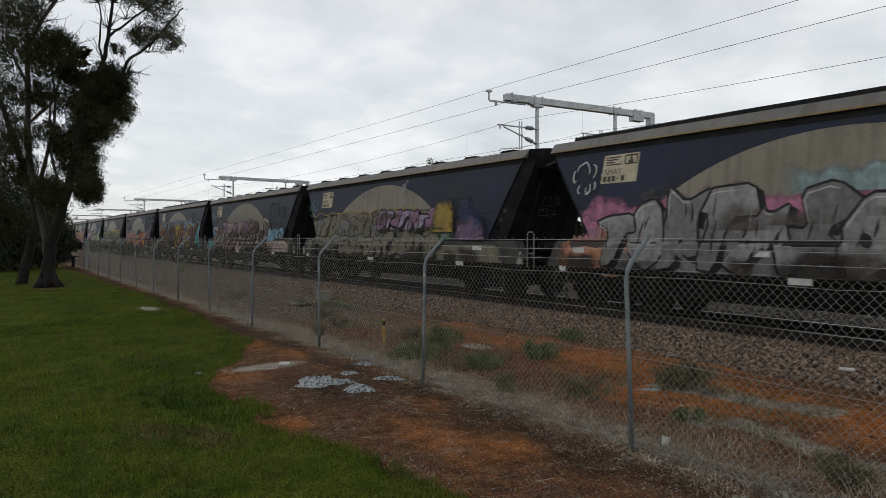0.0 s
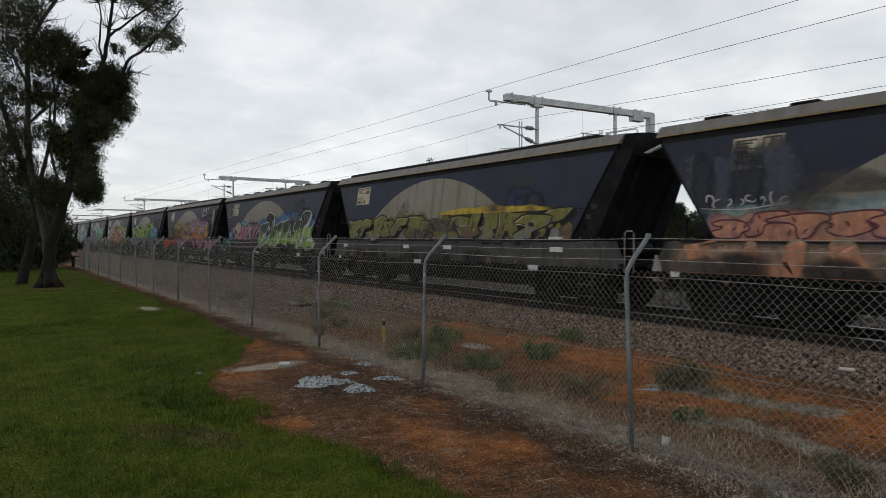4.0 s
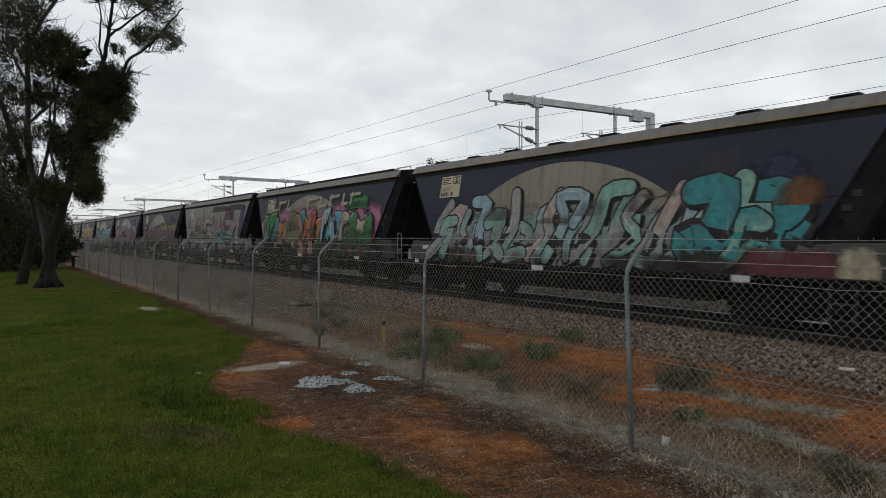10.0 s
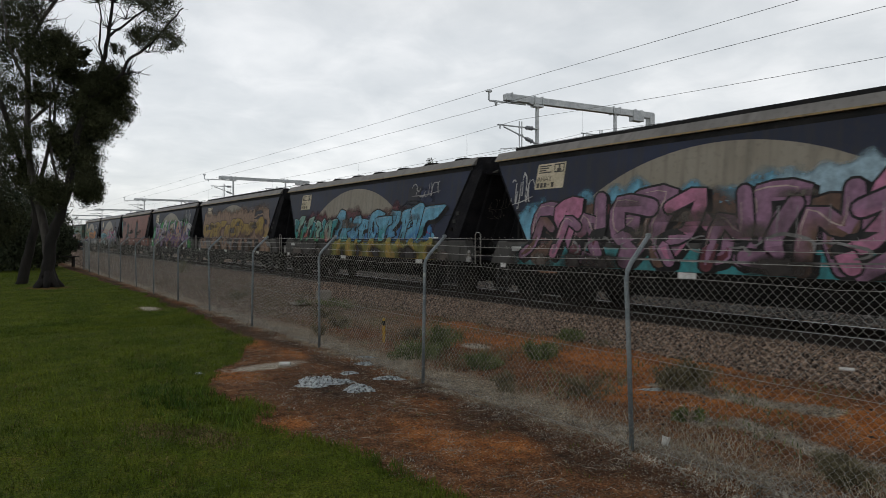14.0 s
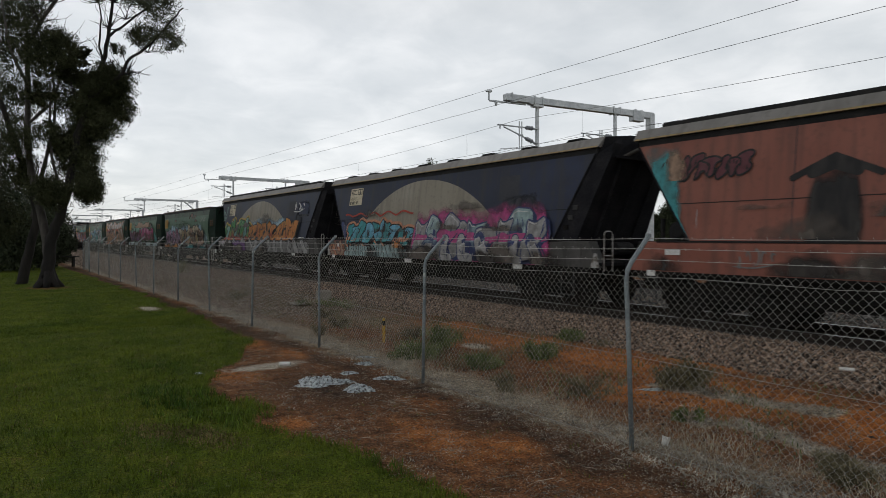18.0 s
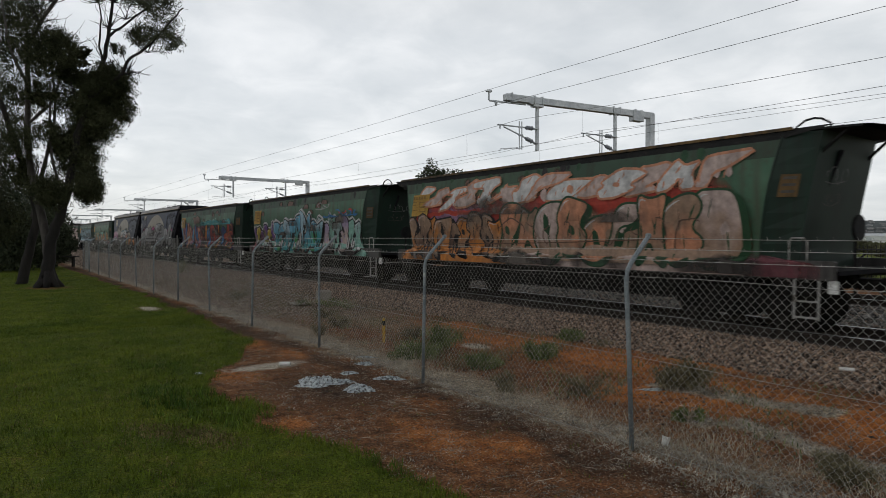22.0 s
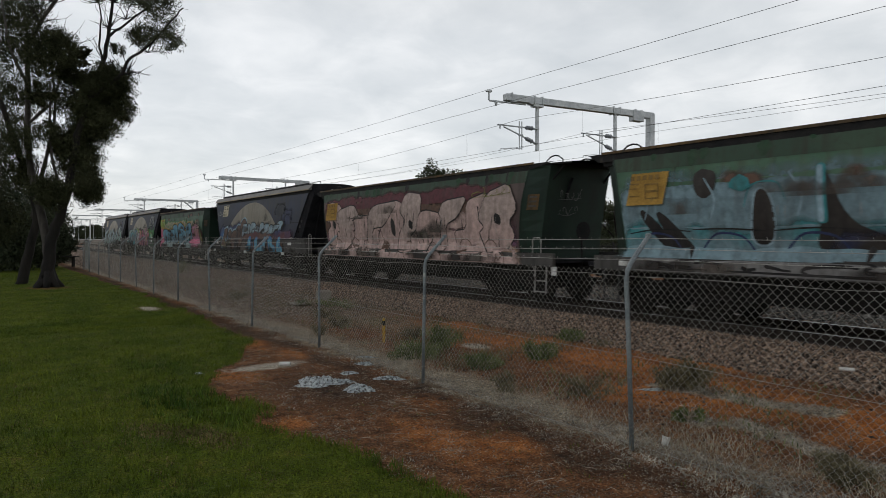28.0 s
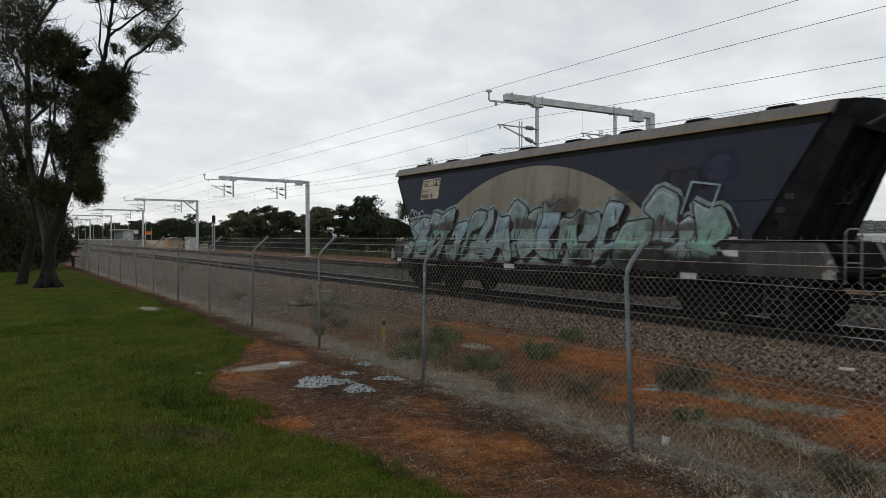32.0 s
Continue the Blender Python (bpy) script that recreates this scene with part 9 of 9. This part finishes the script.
def build_far_trees():
    rr = random.Random(77)
    # the ones that stand out
    far_tree(45, 80.5, 8.9, 4.2, PINE_LEAF, 201, 0.55, "spreading dark pine with a clear trunk")
    far_tree(43, 92, 7.3, 4.0, OLIVE_LEAF, 202, 0.35, "olive green gum beyond the railway")
    far_tree(44, 97, 7.4, 3.2, OLIVE_LEAF, 203, 0.35, "olive green gum beyond the railway")
    far_tree(42, 84, 5.6, 3.6, PINE_LEAF, 204, 0.3)
    far_tree(39, 56.0, 10.2, 3.6, FAR_LEAF, 205, 0.45, "tall gum with a dark crown beyond the railway")
    far_tree(40, 52.6, 10.4, 3.4, FAR_LEAF, 206, 0.5, "tall gum with a dark crown beyond the railway")
    far_tree(38, 18.4, 6.9, 2.3, FAR_LEAF, 207, 0.36, "dark gum with a clear trunk beyond the railway")
    far_tree(38.5, 20.4, 8.6, 2.7, FAR_LEAF, 215, 0.3, "dark gum beyond the railway")
    far_tree(37, 13.5, 2.6, 1.8, OLIVE_LEAF, 208, 0.15, "low olive shrub beyond the railway")
    far_tree(39, 25.4, 5.0, 2.0, FAR_LEAF, 216, 0.3, "dark gum beyond the railway")
    far_tree(36, 28, 5.5, 3.0, FAR_LEAF, 209, 0.25)
    far_tree(37, 35, 5.0, 3.4, FAR_LEAF, 210, 0.2)
    far_tree(38, 42, 5.2, 3.4, FAR_LEAF, 211, 0.2)
    far_tree(36, 58, 4.6, 3.2, PINE_LEAF, 212, 0.2)
    far_tree(36, 65, 5.0, 3.4, PINE_LEAF, 213, 0.2)
    far_tree(37, 9, 2.8, 2.0, OLIVE_LEAF, 214, 0.1, "low olive shrub beyond the railway")
    far_tree(44, 121, 8.8, 4.2, PINE_LEAF, 220, 0.2)
    far_tree(44, 131, 8.0, 4.4, PINE_LEAF, 221, 0.2)
    far_tree(42, 112, 8.3, 3.6, PINE_LEAF, 222, 0.2)
    for k, (x, y, h, sp) in enumerate(((41, 70, 5.2, 4.0), (42, 76, 4.6, 3.6), (43, 88, 5.4, 3.6), (42, 103, 8.0, 3.4), (43, 108, 7.8, 3.6), (42, 116, 7.8, 4.0), (40, 98, 4.0, 3.2), (40, 90, 4.2, 3.4), (41, 126, 7.2, 4.0), (42, 137, 7.0, 4.0), (39, 31, 4.0, 3.2), (39, 24, 3.6, 3.0), (48, 70, 6.2, 4.0), (50, 62, 6.0, 4.2))):
        far_tree(x, y, h, sp, (PINE_LEAF, FAR_LEAF, OLIVE_LEAF)[k % 3 if k < 9 else k % 2], 400 + 5 * k, 0.12)
    for k in range(34):
        far_tree(40 + rr.uniform(0, 8), 143 + 8.4 * k + rr.uniform(-3, 3), rr.uniform(6.0, 9.4), rr.uniform(4.4, 6.0), PINE_LEAF if k % 3 else FAR_LEAF, 230 + 3 * k, 0.2)


build_far_trees()

# ---- grass, weeds and litter ----
GRASS_BLADE = surface("grass_blades", (0.050, 0.090, 0.005), (0.140, 0.172, 0.014), 0.7, 0.7, 0, 0, 5, vary=0.45, spec=0.2)
CHIP = surface("bleached_wood_chips", (0.14, 0.122, 0.10), (0.50, 0.455, 0.38), 4.0, 0.9, 0, 0, 12, vary=0.6, spec=0.2)
DRY_LEAF = surface("withered_shrub_leaves", (0.070, 0.062, 0.032), (0.22, 0.19, 0.115), 3.0, 0.85, 0, 0, 12, vary=0.4, spec=0.2)
LUSH_BLADE = surface("lush_grass_blades", (0.040, 0.082, 0.007), (0.125, 0.175, 0.018), 0.9, 0.7, 0, 0, 6, vary=0.4, spec=0.2)
THATCH = surface("brown_thatch", (0.085, 0.065, 0.025), (0.20, 0.15, 0.065), 2.0, 0.85, 0, 0, 10, vary=0.45, spec=0.2)
DRY_BLADE = surface("dry_grass_stalks", (0.19, 0.160, 0.113), (0.50, 0.43, 0.31), 2.0, 0.85, 0, 0, 10, vary=0.4, spec=0.2)
SALT_LEAF = surface("saltbush_leaves", (0.060, 0.082, 0.026), (0.185, 0.215, 0.085), 3.0, 0.8, 0, 0, 12, vary=0.4, spec=0.2)


def blades(name, label, x, y, length, width, lean, mat, seed, category="grass"):
    """Bent three-sided blades, one for each place given."""
    r = np.random.default_rng(seed)
    n = len(x)
    z = height(x, y)
    a = r.uniform(0, 6.28, n)
    L = length * r.uniform(0.5, 1.4, n)
    b = r.uniform(0, 6.28, n)
    k = lean * r.uniform(0.2, 1.2, n)
    w = width * r.uniform(0.7, 1.3, n)
    base = np.column_stack((x, y, z - 0.01))
    side = np.column_stack((np.cos(a), np.sin(a), np.zeros(n))) * w[:, None]
    out = np.column_stack((np.cos(b), np.sin(b), np.zeros(n)))
    mid = base + np.column_stack((np.zeros(n), np.zeros(n), L * 0.6)) + out * (L * k * 0.35)[:, None]
    tip = base + np.column_stack((np.zeros(n), np.zeros(n), L * np.clip(1 - 0.4 * k, 0.15, 1))) + out * (L * k)[:, None]
    v = np.stack((base - side, base + side, mid + side * 0.7, mid - side * 0.7, tip), axis=1).reshape(-1, 3)
    o = (np.arange(n) * 5)[:, None]
    f = np.concatenate((o + np.array([[0, 1, 2]]), o + np.array([[0, 2, 3]]), o + np.array([[3, 2, 4]])))
    return tagged(new(name, cloud_mesh(name, v, f, mat)), label, category, kind="stuff")


def sow(n, x0, x1, y0, y1, seed, keep):
    r = np.random.default_rng(seed)
    x, y = r.uniform(x0, x1, n), y0 + (y1 - y0) * r.uniform(0, 1, n) ** 1.5
    k = r.uniform(0, 1, n) < keep(x, y)
    return x[k], y[k]


gx_, gy_ = sow(215000, -1.8, 4.6, 1.8, 18.0, 51, lambda x, y: lawn(x, y) * np.clip((x + 1.8) / 1.6, 0, 1) * np.clip((y - 1.8) / 1.3, 0, 1))
blades("lawn_grass", "short green grass of the mown lawn", gx_, gy_, 0.05, 0.0032, 0.9, GRASS_BLADE, 52)
gx_, gy_ = sow(90000, -0.4, 4.9, 16.0, 44.0, 71, lambda x, y: lawn(x, y) * bare(x, y))
blades("far_lawn_grass", "short green grass of the lawn towards the trees", gx_, gy_, 0.05, 0.006, 0.9, GRASS_BLADE, 72)
gx_, gy_ = sow(16000, -0.2, 5.0, 3.2, 14.0, 53, lambda x, y: lawn(x, y) * (wave(x, y, 61, 0.5) > 0.35))
blades("grass_tufts", "taller tufts of green grass at the lawn's ragged edge", gx_, gy_, 0.12, 0.004, 0.7, GRASS_BLADE, 54)
gx_, gy_ = sow(60000, 1.8, 5.2, 3.2, 26.0, 81, lambda x, y: (np.abs(lawn(x, y) - 0.55) < 0.4) * 0.9)
blades("edge_grass", "longer grass at the lawn's edge", gx_, gy_, 0.095, 0.004, 0.8, GRASS_BLADE, 82)
gx_, gy_ = sow(26000, -0.4, 4.2, 3.2, 16.0, 91, lambda x, y: lawn(x, y) * np.clip(1.3 * wave(x, y, 92, 0.55) - 0.25, 0, 1))
blades("lawn_thatch", "brown dead thatch showing through the lawn", gx_, gy_, 0.045, 0.0035, 1.6, THATCH, 93)
gx_, gy_ = sow(30000, -0.4, 4.2, 3.2, 14.0, 94, lambda x, y: lawn(x, y) * (wave(x, y, 95, 0.6) > 0.42))
blades("lush_grass", "lush clumps of longer grass in the lawn", gx_, gy_, 0.085, 0.005, 0.8, GRASS_BLADE, 96)
gx_, gy_ = sow(9000, 1.2, 2.9, 6.6, 9.4, 194, lambda x, y: lawn(x, y) * blob(x - 0.25 * (8.0 - y), y, 2.1, 8.0, 0.55, 1.1) * np.clip(0.5 + wave(x, y, 195, 0.3), 0, 1))
blades("dark_grass_clumps", "dark lush clumps of uncut grass at the lawn's edge", gx_, gy_, 0.12, 0.006, 0.8, LUSH_BLADE, 196)
gx_, gy_ = sow(16000, 0.9, 2.4, 5.9, 8.2, 197, lambda x, y: lawn(x, y) * blob(x - 0.45 * (7.0 - y), y, 1.65, 7.0, 0.30, 0.75))
blades("worn_thatch", "brown worn patch in the lawn", gx_, gy_, 0.05, 0.004, 1.6, THATCH, 198)
gx_, gy_ = sow(4500, 6.0, 9.8, 1.5, 15.0, 97, lambda x, y: np.clip(wave(x, y, 98, 0.8), 0, 1))
blades("green_weeds", "thin green weeds on red soil", gx_, gy_, 0.13, 0.006, 0.9, SALT_LEAF, 99)
gx_, gy_ = sow(2600, 2.2, 5.2, 3.0, 12.0, 55, lambda x, y: (1 - lawn(x, y)) * (wave(x, y, 62, 0.4) > 0.5))
blades("stray_grass", "stray green grass on bare soil", gx_, gy_, 0.05, 0.003, 0.9, GRASS_BLADE, 56)
gx_, gy_ = sow(26000, 5.0, 8.2, 1.5, 30.0, 57, lambda x, y: np.interp(y, (10, 17), (1.0, 0.35)) * np.clip(1.1 - np.abs(x - 5.7) / 0.9, 0.05, 1) * np.clip(0.55 + 0.6 * wave(x, y, 63, 0.7), 0.05, 1))
blades("dry_grass", "dry grey-brown grass stalks along the fence", gx_, gy_, 0.22, 0.0022, 1.0, DRY_BLADE, 58)
gx_, gy_ = sow(30000, 5.9, 8.9, 1.5, 5.6, 157, strips)
blades("straw_strip", "grey straw and chips washed into strips on red soil", gx_, gy_, 0.05, 0.0042, 2.2, CHIP, 158, "litter")
gx_, gy_ = sow(26000, 6.0, 10.2, 8.0, 34.0, 59, lambda x, y: np.clip(0.4 + 0.7 * wave(x, y, 64, 0.9), 0.02, 1))
blades("dead_weeds", "dead grey weeds between fence and track", gx_, gy_, 0.17, 0.003, 0.9, DRY_LEAF, 60)
gx_, gy_ = sow(16000, 2.6, 6.3, 2.5, 16.0, 65, lambda x, y: (1 - lawn(x, y)) * 0.8)
blades("straw_litter", "flattened straw and bark litter on bare soil", gx_, gy_, 0.030, 0.0028, 2.4, DRY_BLADE, 66, "litter")
gx_, gy_ = sow(42000, 4.8, 6.3, 2.0, 20.0, 67, lambda x, y: np.clip(1.2 - np.abs(x - np.interp(y, (2.0, 4.0, 6.0), (5.30, 5.40, 5.42)) - 0.14 * wave(x, y, 68, 0.6)) / 0.42, 0, 1))
blades("wood_chips", "bleached bark and wood chips along the fence foot", gx_, gy_, 0.044, 0.0052, 2.4, CHIP, 69, "litter")
gx_, gy_ = sow(38000, 2.6, 5.1, 2.5, 14.0, 70, lambda x, y: (1 - lawn(x, y)) * np.clip(wave(x, y, 73, 0.5) * 0.9 + 0.25, 0.08, 1))
blades("bark_flakes", "scattered bleached bark flakes on bare soil", gx_, gy_, 0.026, 0.0034, 2.4, CHIP, 74, "litter")


TWIG = surface("dead_twig_bark", (0.13, 0.105, 0.078), (0.42, 0.35, 0.28), 5.0, 0.9, 0, 0, 12, vary=0.6, spec=0.2)


def fallen_twigs():
    """Thin dead sticks strewn over the bare soil, thickest in one loose heap."""
    rr = random.Random(404)
    s = Shape()
    for k in range(330):
        if k < 70:
            x, y = rr.gauss(4.25, 0.22), rr.gauss(6.7, 0.35)
        else:
            x, y = rr.uniform(3.0, 5.0), 3.4 + 8.5 * rr.random() ** 1.2
        if float(lawn(np.array([x]), np.array([y]))[0]) > 0.4:
            continue
        z = float(height(np.array([x]), np.array([y]))[0]) + 0.008
        a, l = rr.uniform(0, 6.28), rr.uniform(0.03, 0.11) if k % 14 else rr.uniform(0.16, 0.34)
        b = a + rr.uniform(-0.5, 0.5)
        p = (x + l * 0.5 * math.cos(a), y + l * 0.5 * math.sin(a), z + rr.uniform(0, 0.02))
        s.tube([(x, y, z), p, (p[0] + l * 0.5 * math.cos(b), p[1] + l * 0.5 * math.sin(b), z)], [0.003, 0.0025, 0.0015], 4, caps=False)
    tagged(part("fallen_twigs", s, TWIG), "dead sticks and twigs strewn on bare soil", "twigs", kind="stuff")


fallen_twigs()


def saltbush(x, y, r, h, seed, tint=SALT_LEAF, dry=False, spiky=False):
    b = thing("low_shrub", "low dry grey shrub on red soil" if dry else "low grey-green saltbush on red soil", "shrub", pose(x, y, float(height(np.array([x]), np.array([y]))[0])), "weeds by the fence")
    rr = random.Random(seed)
    s = Shape()
    for _ in range(60):
        a, q = rr.uniform(0, 6.28), rr.uniform(0.3, 1.0)
        s.tube([(0, 0, -0.02), (math.cos(a) * r * q * 0.4, math.sin(a) * r * q * 0.4, h * 0.45), (math.cos(a) * r * q, math.sin(a) * r * q, h * rr.uniform(0.5, 1.0))], [0.006, 0.004, 0.002], 3, caps=False)
    part("woody_base", s, DRY_LEAF if dry else DRY_BLADE, b)["kind"] = "stuff"
    if spiky:
        leaves("foliage", [(0, 0, h * 0.42, r * 0.8, r * 0.8, h * 0.3, 1.0)], 420, 0.34, tint, b, seed, 0.05, -2.0)
    lobes = []
    for _ in range(6):
        a, q = rr.uniform(0, 6.28), rr.uniform(0.2, 0.85) * r
        lobes.append((q * math.cos(a), q * math.sin(a), h * rr.uniform(0.3, 0.6), r * rr.uniform(0.25, 0.5), r * rr.uniform(0.25, 0.5), h * rr.uniform(0.25, 0.5), rr.uniform(0.5, 1.2)))
    leaves("foliage", lobes, 170 if not dry else 120, 0.08, tint, b, seed, 0.16, -1.2, 0.3)


for k, (bx, by, br, bh, dry) in enumerate(((6.95, 9.6, 0.50, 0.56, False), (6.2, 9.2, 0.50, 0.30, False), (7.96, 5.0, 0.5, 0.42, True), (7.95, 7.9, 0.42, 0.26, False), (9.9, 8.9, 0.30, 0.20, False), (8.7, 5.5, 0.3, 0.16, True), (6.6, 5.6, 0.45, 0.30, True), (6.6, 7.9, 0.36, 0.18, False),
                                           (6.6, 4.1, 0.17, 0.18, False), (8.3, 18.3, 0.5, 0.25, False), (8.8, 17.0, 0.6, 0.3, False), (9.5, 39.5, 0.7, 0.9, False), (7.3, 10.9, 0.35, 0.3, True), (6.35, 2.4, 0.2, 0.12, True),
                                           (5.9, 12.6, 0.3, 0.25, True), (6.9, 13.5, 0.4, 0.25, True), (7.4, 15.4, 0.5, 0.3, True), (6.0, 2.2, 0.3, 0.22, True), (5.9, 6.6, 0.25, 0.25, True), (7.0, 21.5, 0.5, 0.35, True))):
    saltbush(bx, by, br, bh, 300 + k, DRY_LEAF if dry else SALT_LEAF, dry, k in (0, 1, 2, 3, 4, 7))

# the dark spots paint in the shade of creases and folds
PLASTIC = surface("weathered_plastic_crease_shade", (0.20, 0.235, 0.25), (0.56, 0.61, 0.62), 16.0, 0.32, 0.6, 0, 50, spots=((0.05, 0.047, 0.043), 26.0, 0.50))
YELLOW = surface("yellow_marker_paint", (0.42, 0.24, 0.02), (0.52, 0.32, 0.03), 6.0, 0.55, 0.05)
PIPE_WHITE = surface("white_plastic", (0.62, 0.62, 0.58), (0.74, 0.73, 0.70), 8.0, 0.5, 0.05)


def crumpled(name, x, y, w, d, h, turn, seed, label):
    """A thin creased sheet that lies on the ground in folds."""
    rr = np.random.default_rng(seed)
    n, m = 46, 36
    u, v = np.meshgrid(np.linspace(-1, 1, n), np.linspace(-1, 1, m), indexing="ij")
    u, v = u.ravel(), v.ravel()
    rad = np.sqrt(u ** 2 + v ** 2)
    ang = np.arctan2(v, u)
    edge = 0.78 + 0.13 * np.sin(3 * ang + seed) + 0.09 * np.sin(5 * ang + 2 * seed) + 0.05 * np.sin(11 * ang)
    q = np.minimum(1, edge / np.maximum(rad, 0.01))
    u, v = u * q, v * q
    fold = np.abs(np.sin(5.5 * (u * 0.8 + v * 0.7) + 1.6 * wave(u, v, seed + 5, 1.2)))
    fine = np.abs(np.sin(15 * (u * 0.5 - v * 0.9) + 2.2 * wave(u, v, seed + 6, 0.8)))
    r2 = np.sqrt(u ** 2 + v ** 2)
    z = 0.34 * np.maximum(0, 1 - r2) + 0.34 * fold + 0.22 * fine + rr.uniform(-0.16, 0.16, len(u))
    z = z * np.clip((edge - r2) * 2.6, 0.05, 1)
    px, py = u * w, v * d
    c, s = math.cos(turn), math.sin(turn)
    X, Y = x + px * c - py * s, y + px * s + py * c
    Z = height(X, Y) + 0.004 + z * h
    i, j = np.meshgrid(np.arange(n - 1), np.arange(m - 1), indexing="ij")
    a = (i * m + j).ravel()
    top = np.column_stack((X, Y, Z))
    faces = np.column_stack((a, a + m, a + m + 1, a + 1))
    me = cloud_mesh(name, top, faces, PLASTIC)
    ob = tagged(new(name, me), label, "litter", "scraps of plastic sheet")
    md = ob.modifiers.new("thickness", "SOLIDIFY")
    md.thickness = 0.003
    return ob


VIEW_TURN = math.atan2(RIGHT.y, RIGHT.x)
crumpled("plastic_sheet", 3.93, 8.40, 0.46, 0.46, 0.12, VIEW_TURN, 1, "large crumpled pale plastic sheet on bare soil")
crumpled("plastic_sheet", 4.22, 7.72, 0.27, 0.22, 0.09, VIEW_TURN, 2, "crumpled scrap of pale plastic sheet")
crumpled("plastic_sheet", 4.92, 8.05, 0.32, 0.10, 0.05, VIEW_TURN, 3, "narrow flattened scrap of pale plastic sheet")
crumpled("plastic_sheet", 5.14, 9.19, 0.20, 0.14, 0.04, VIEW_TURN, 4, "small flattened scrap of pale plastic sheet")
crumpled("plastic_sheet", 5.49, 9.73, 0.22, 0.10, 0.03, VIEW_TURN, 5, "small flattened scrap of pale plastic sheet")
crumpled("plastic_sheet", 4.25, 8.22, 0.20, 0.12, 0.06, VIEW_TURN, 6, "crumpled scrap of pale plastic sheet")
crumpled("plastic_sheet", 7.55, 5.25, 0.22, 0.10, 0.03, VIEW_TURN, 7, "torn white plastic scrap on red soil")
crumpled("plastic_sheet", 4.6, 8.75, 0.18, 0.12, 0.04, VIEW_TURN, 8, "small flattened scrap of pale plastic sheet")
crumpled("plastic_sheet", 2.65, 10.0, 0.10, 0.06, 0.03, VIEW_TURN, 9, "small pale paper scrap on grass")


def small_litter():
    t = thing("pipe_offcut", "short white plastic pipe offcut on sandy soil", "pipe", pose(3.98, 9.82, 0.05, 0, 0, math.degrees(VIEW_TURN) + 6))
    s = Shape()
    s.lathe([(-0.089, 0.02), (-0.09, 0.034), (0.09, 0.034), (0.089, 0.02)], 14)
    part("tube", s, PIPE_WHITE, t, smooth=False)
    # black disc on the closed end, painted as the shade inside a hollow tube
    s = Shape()
    s.lathe([(0.0895, 0.021), (0.0915, 0.021)], 14)
    part("bore", s, BLACK_STEEL, t)
    t = thing("paper_cup", "crushed white paper cup by the fence", "cup", pose(5.62, 3.76, 0.0, 12, 18, 30))
    s = Shape()
    s.lathe([(0.0, 0.028), (0.002, 0.033), (0.05, 0.038), (0.088, 0.043), (0.092, 0.045), (0.09, 0.040), (0.02, 0.030)], 16, axis="z")
    part("cup", s, PIPE_WHITE, t, smooth=True)
    t = thing("marker_post", "short yellow steel marker post with a black cap", "post", pose(6.6, 11.0, -0.02))
    s = Shape()
    s.box(0, 0, 0.24, 0.045, 0.05, 0.52, 0.006)
    part("stake", s, YELLOW, t)
    s = Shape()
    s.box(0, 0, 0.40, 0.049, 0.054, 0.10, 0.004)
    part("band", s, BLACK_STEEL, t, "black band")
    t = thing("white_stick", "white plastic tube lying on the ballast", "pipe", pose(10.29, 3.82, 0.19, 0, 0, -62))
    s = Shape()
    s.lathe([(-0.10, 0.02), (-0.097, 0.026), (0.097, 0.026), (0.10, 0.02)], 10)
    part("tube", s, PIPE_WHITE, t)
    t = thing("concrete_pit_lid", "low concrete pit lid among dead weeds", "pit lid", pose(8.0, 18.6, 0.02))
    s = Shape()
    s.box(0, 0, 0.03, 0.4, 0.5, 0.08, 0.02)
    part("lid", s, CONCRETE, t)
    t = thing("concrete_block", "small grey concrete block by the ballast", "block", pose(9.3, 19.5, 0.02))
    s = Shape()
    s.box(0, 0, 0.15, 0.45, 0.4, 0.34, 0.05)
    part("block", s, CONCRETE, t)


small_litter()


def corner_screen():
    """A low bench, and the pale screen where the fence ends."""
    t = thing("park_bench", "dark low park table under the trees", "bench", pose(4.3, 52.0, 0.05, 0, 0, -20))
    s = Shape()
    s.box(0, 0, 0.72, 2.2, 0.7, 0.07, 0.01)
    part("top", s, BARK, t)
    for x in (-0.8, 0.8):
        s = Shape()
        s.box(x, 0, 0.34, 0.1, 0.5, 0.7, 0.01)
        part("leg", s, BARK, t)
    t = thing("screen_panel", "pale grey steel screen panel at the fence corner", "panel", pose(5.6, 49.0, 0.0))
    s = Shape()
    s.box(0, 0, 0.95, 0.06, 1.5, 1.9, 0.01)
    part("panel", s, GALV, t)
    for y in (-0.75, 0.75):
        s = Shape()
        s.tube([(0, y, 0), (0, y, 2.0)], 0.04, 6)
        part("post", s, FENCE_STEEL, t)


corner_screen()


def motions():
    for i, w in enumerate(WAGONS):
        walk(w, [(t, pose(TRACK_X, wagon_y(i, t), RAIL_Z)) for t in range(0, 33, 2)])
    spin = {}
    for w in WAGONS:
        for b in w.children:
            for o in b.children:
                if not o.name.startswith("wheelset"):
                    continue
                dy = round(o.location.y, 2)
                if dy not in spin:
                    rows = []
                    for k in range(0, 961):
                        t = k / 30
                        a = (SPEED * t + GAIN * t * t) / 0.418
                        rows.append((t, pose(0, dy, 0.418, math.degrees(a))))
                    walk(o, rows)
                    spin[dy] = o
                else:
                    src = spin[dy].animation_data
                    o.rotation_mode = "QUATERNION"
                    a = o.animation_data_create()
                    a.action = src.action
                    a.action_slot = src.action_slot


motions()
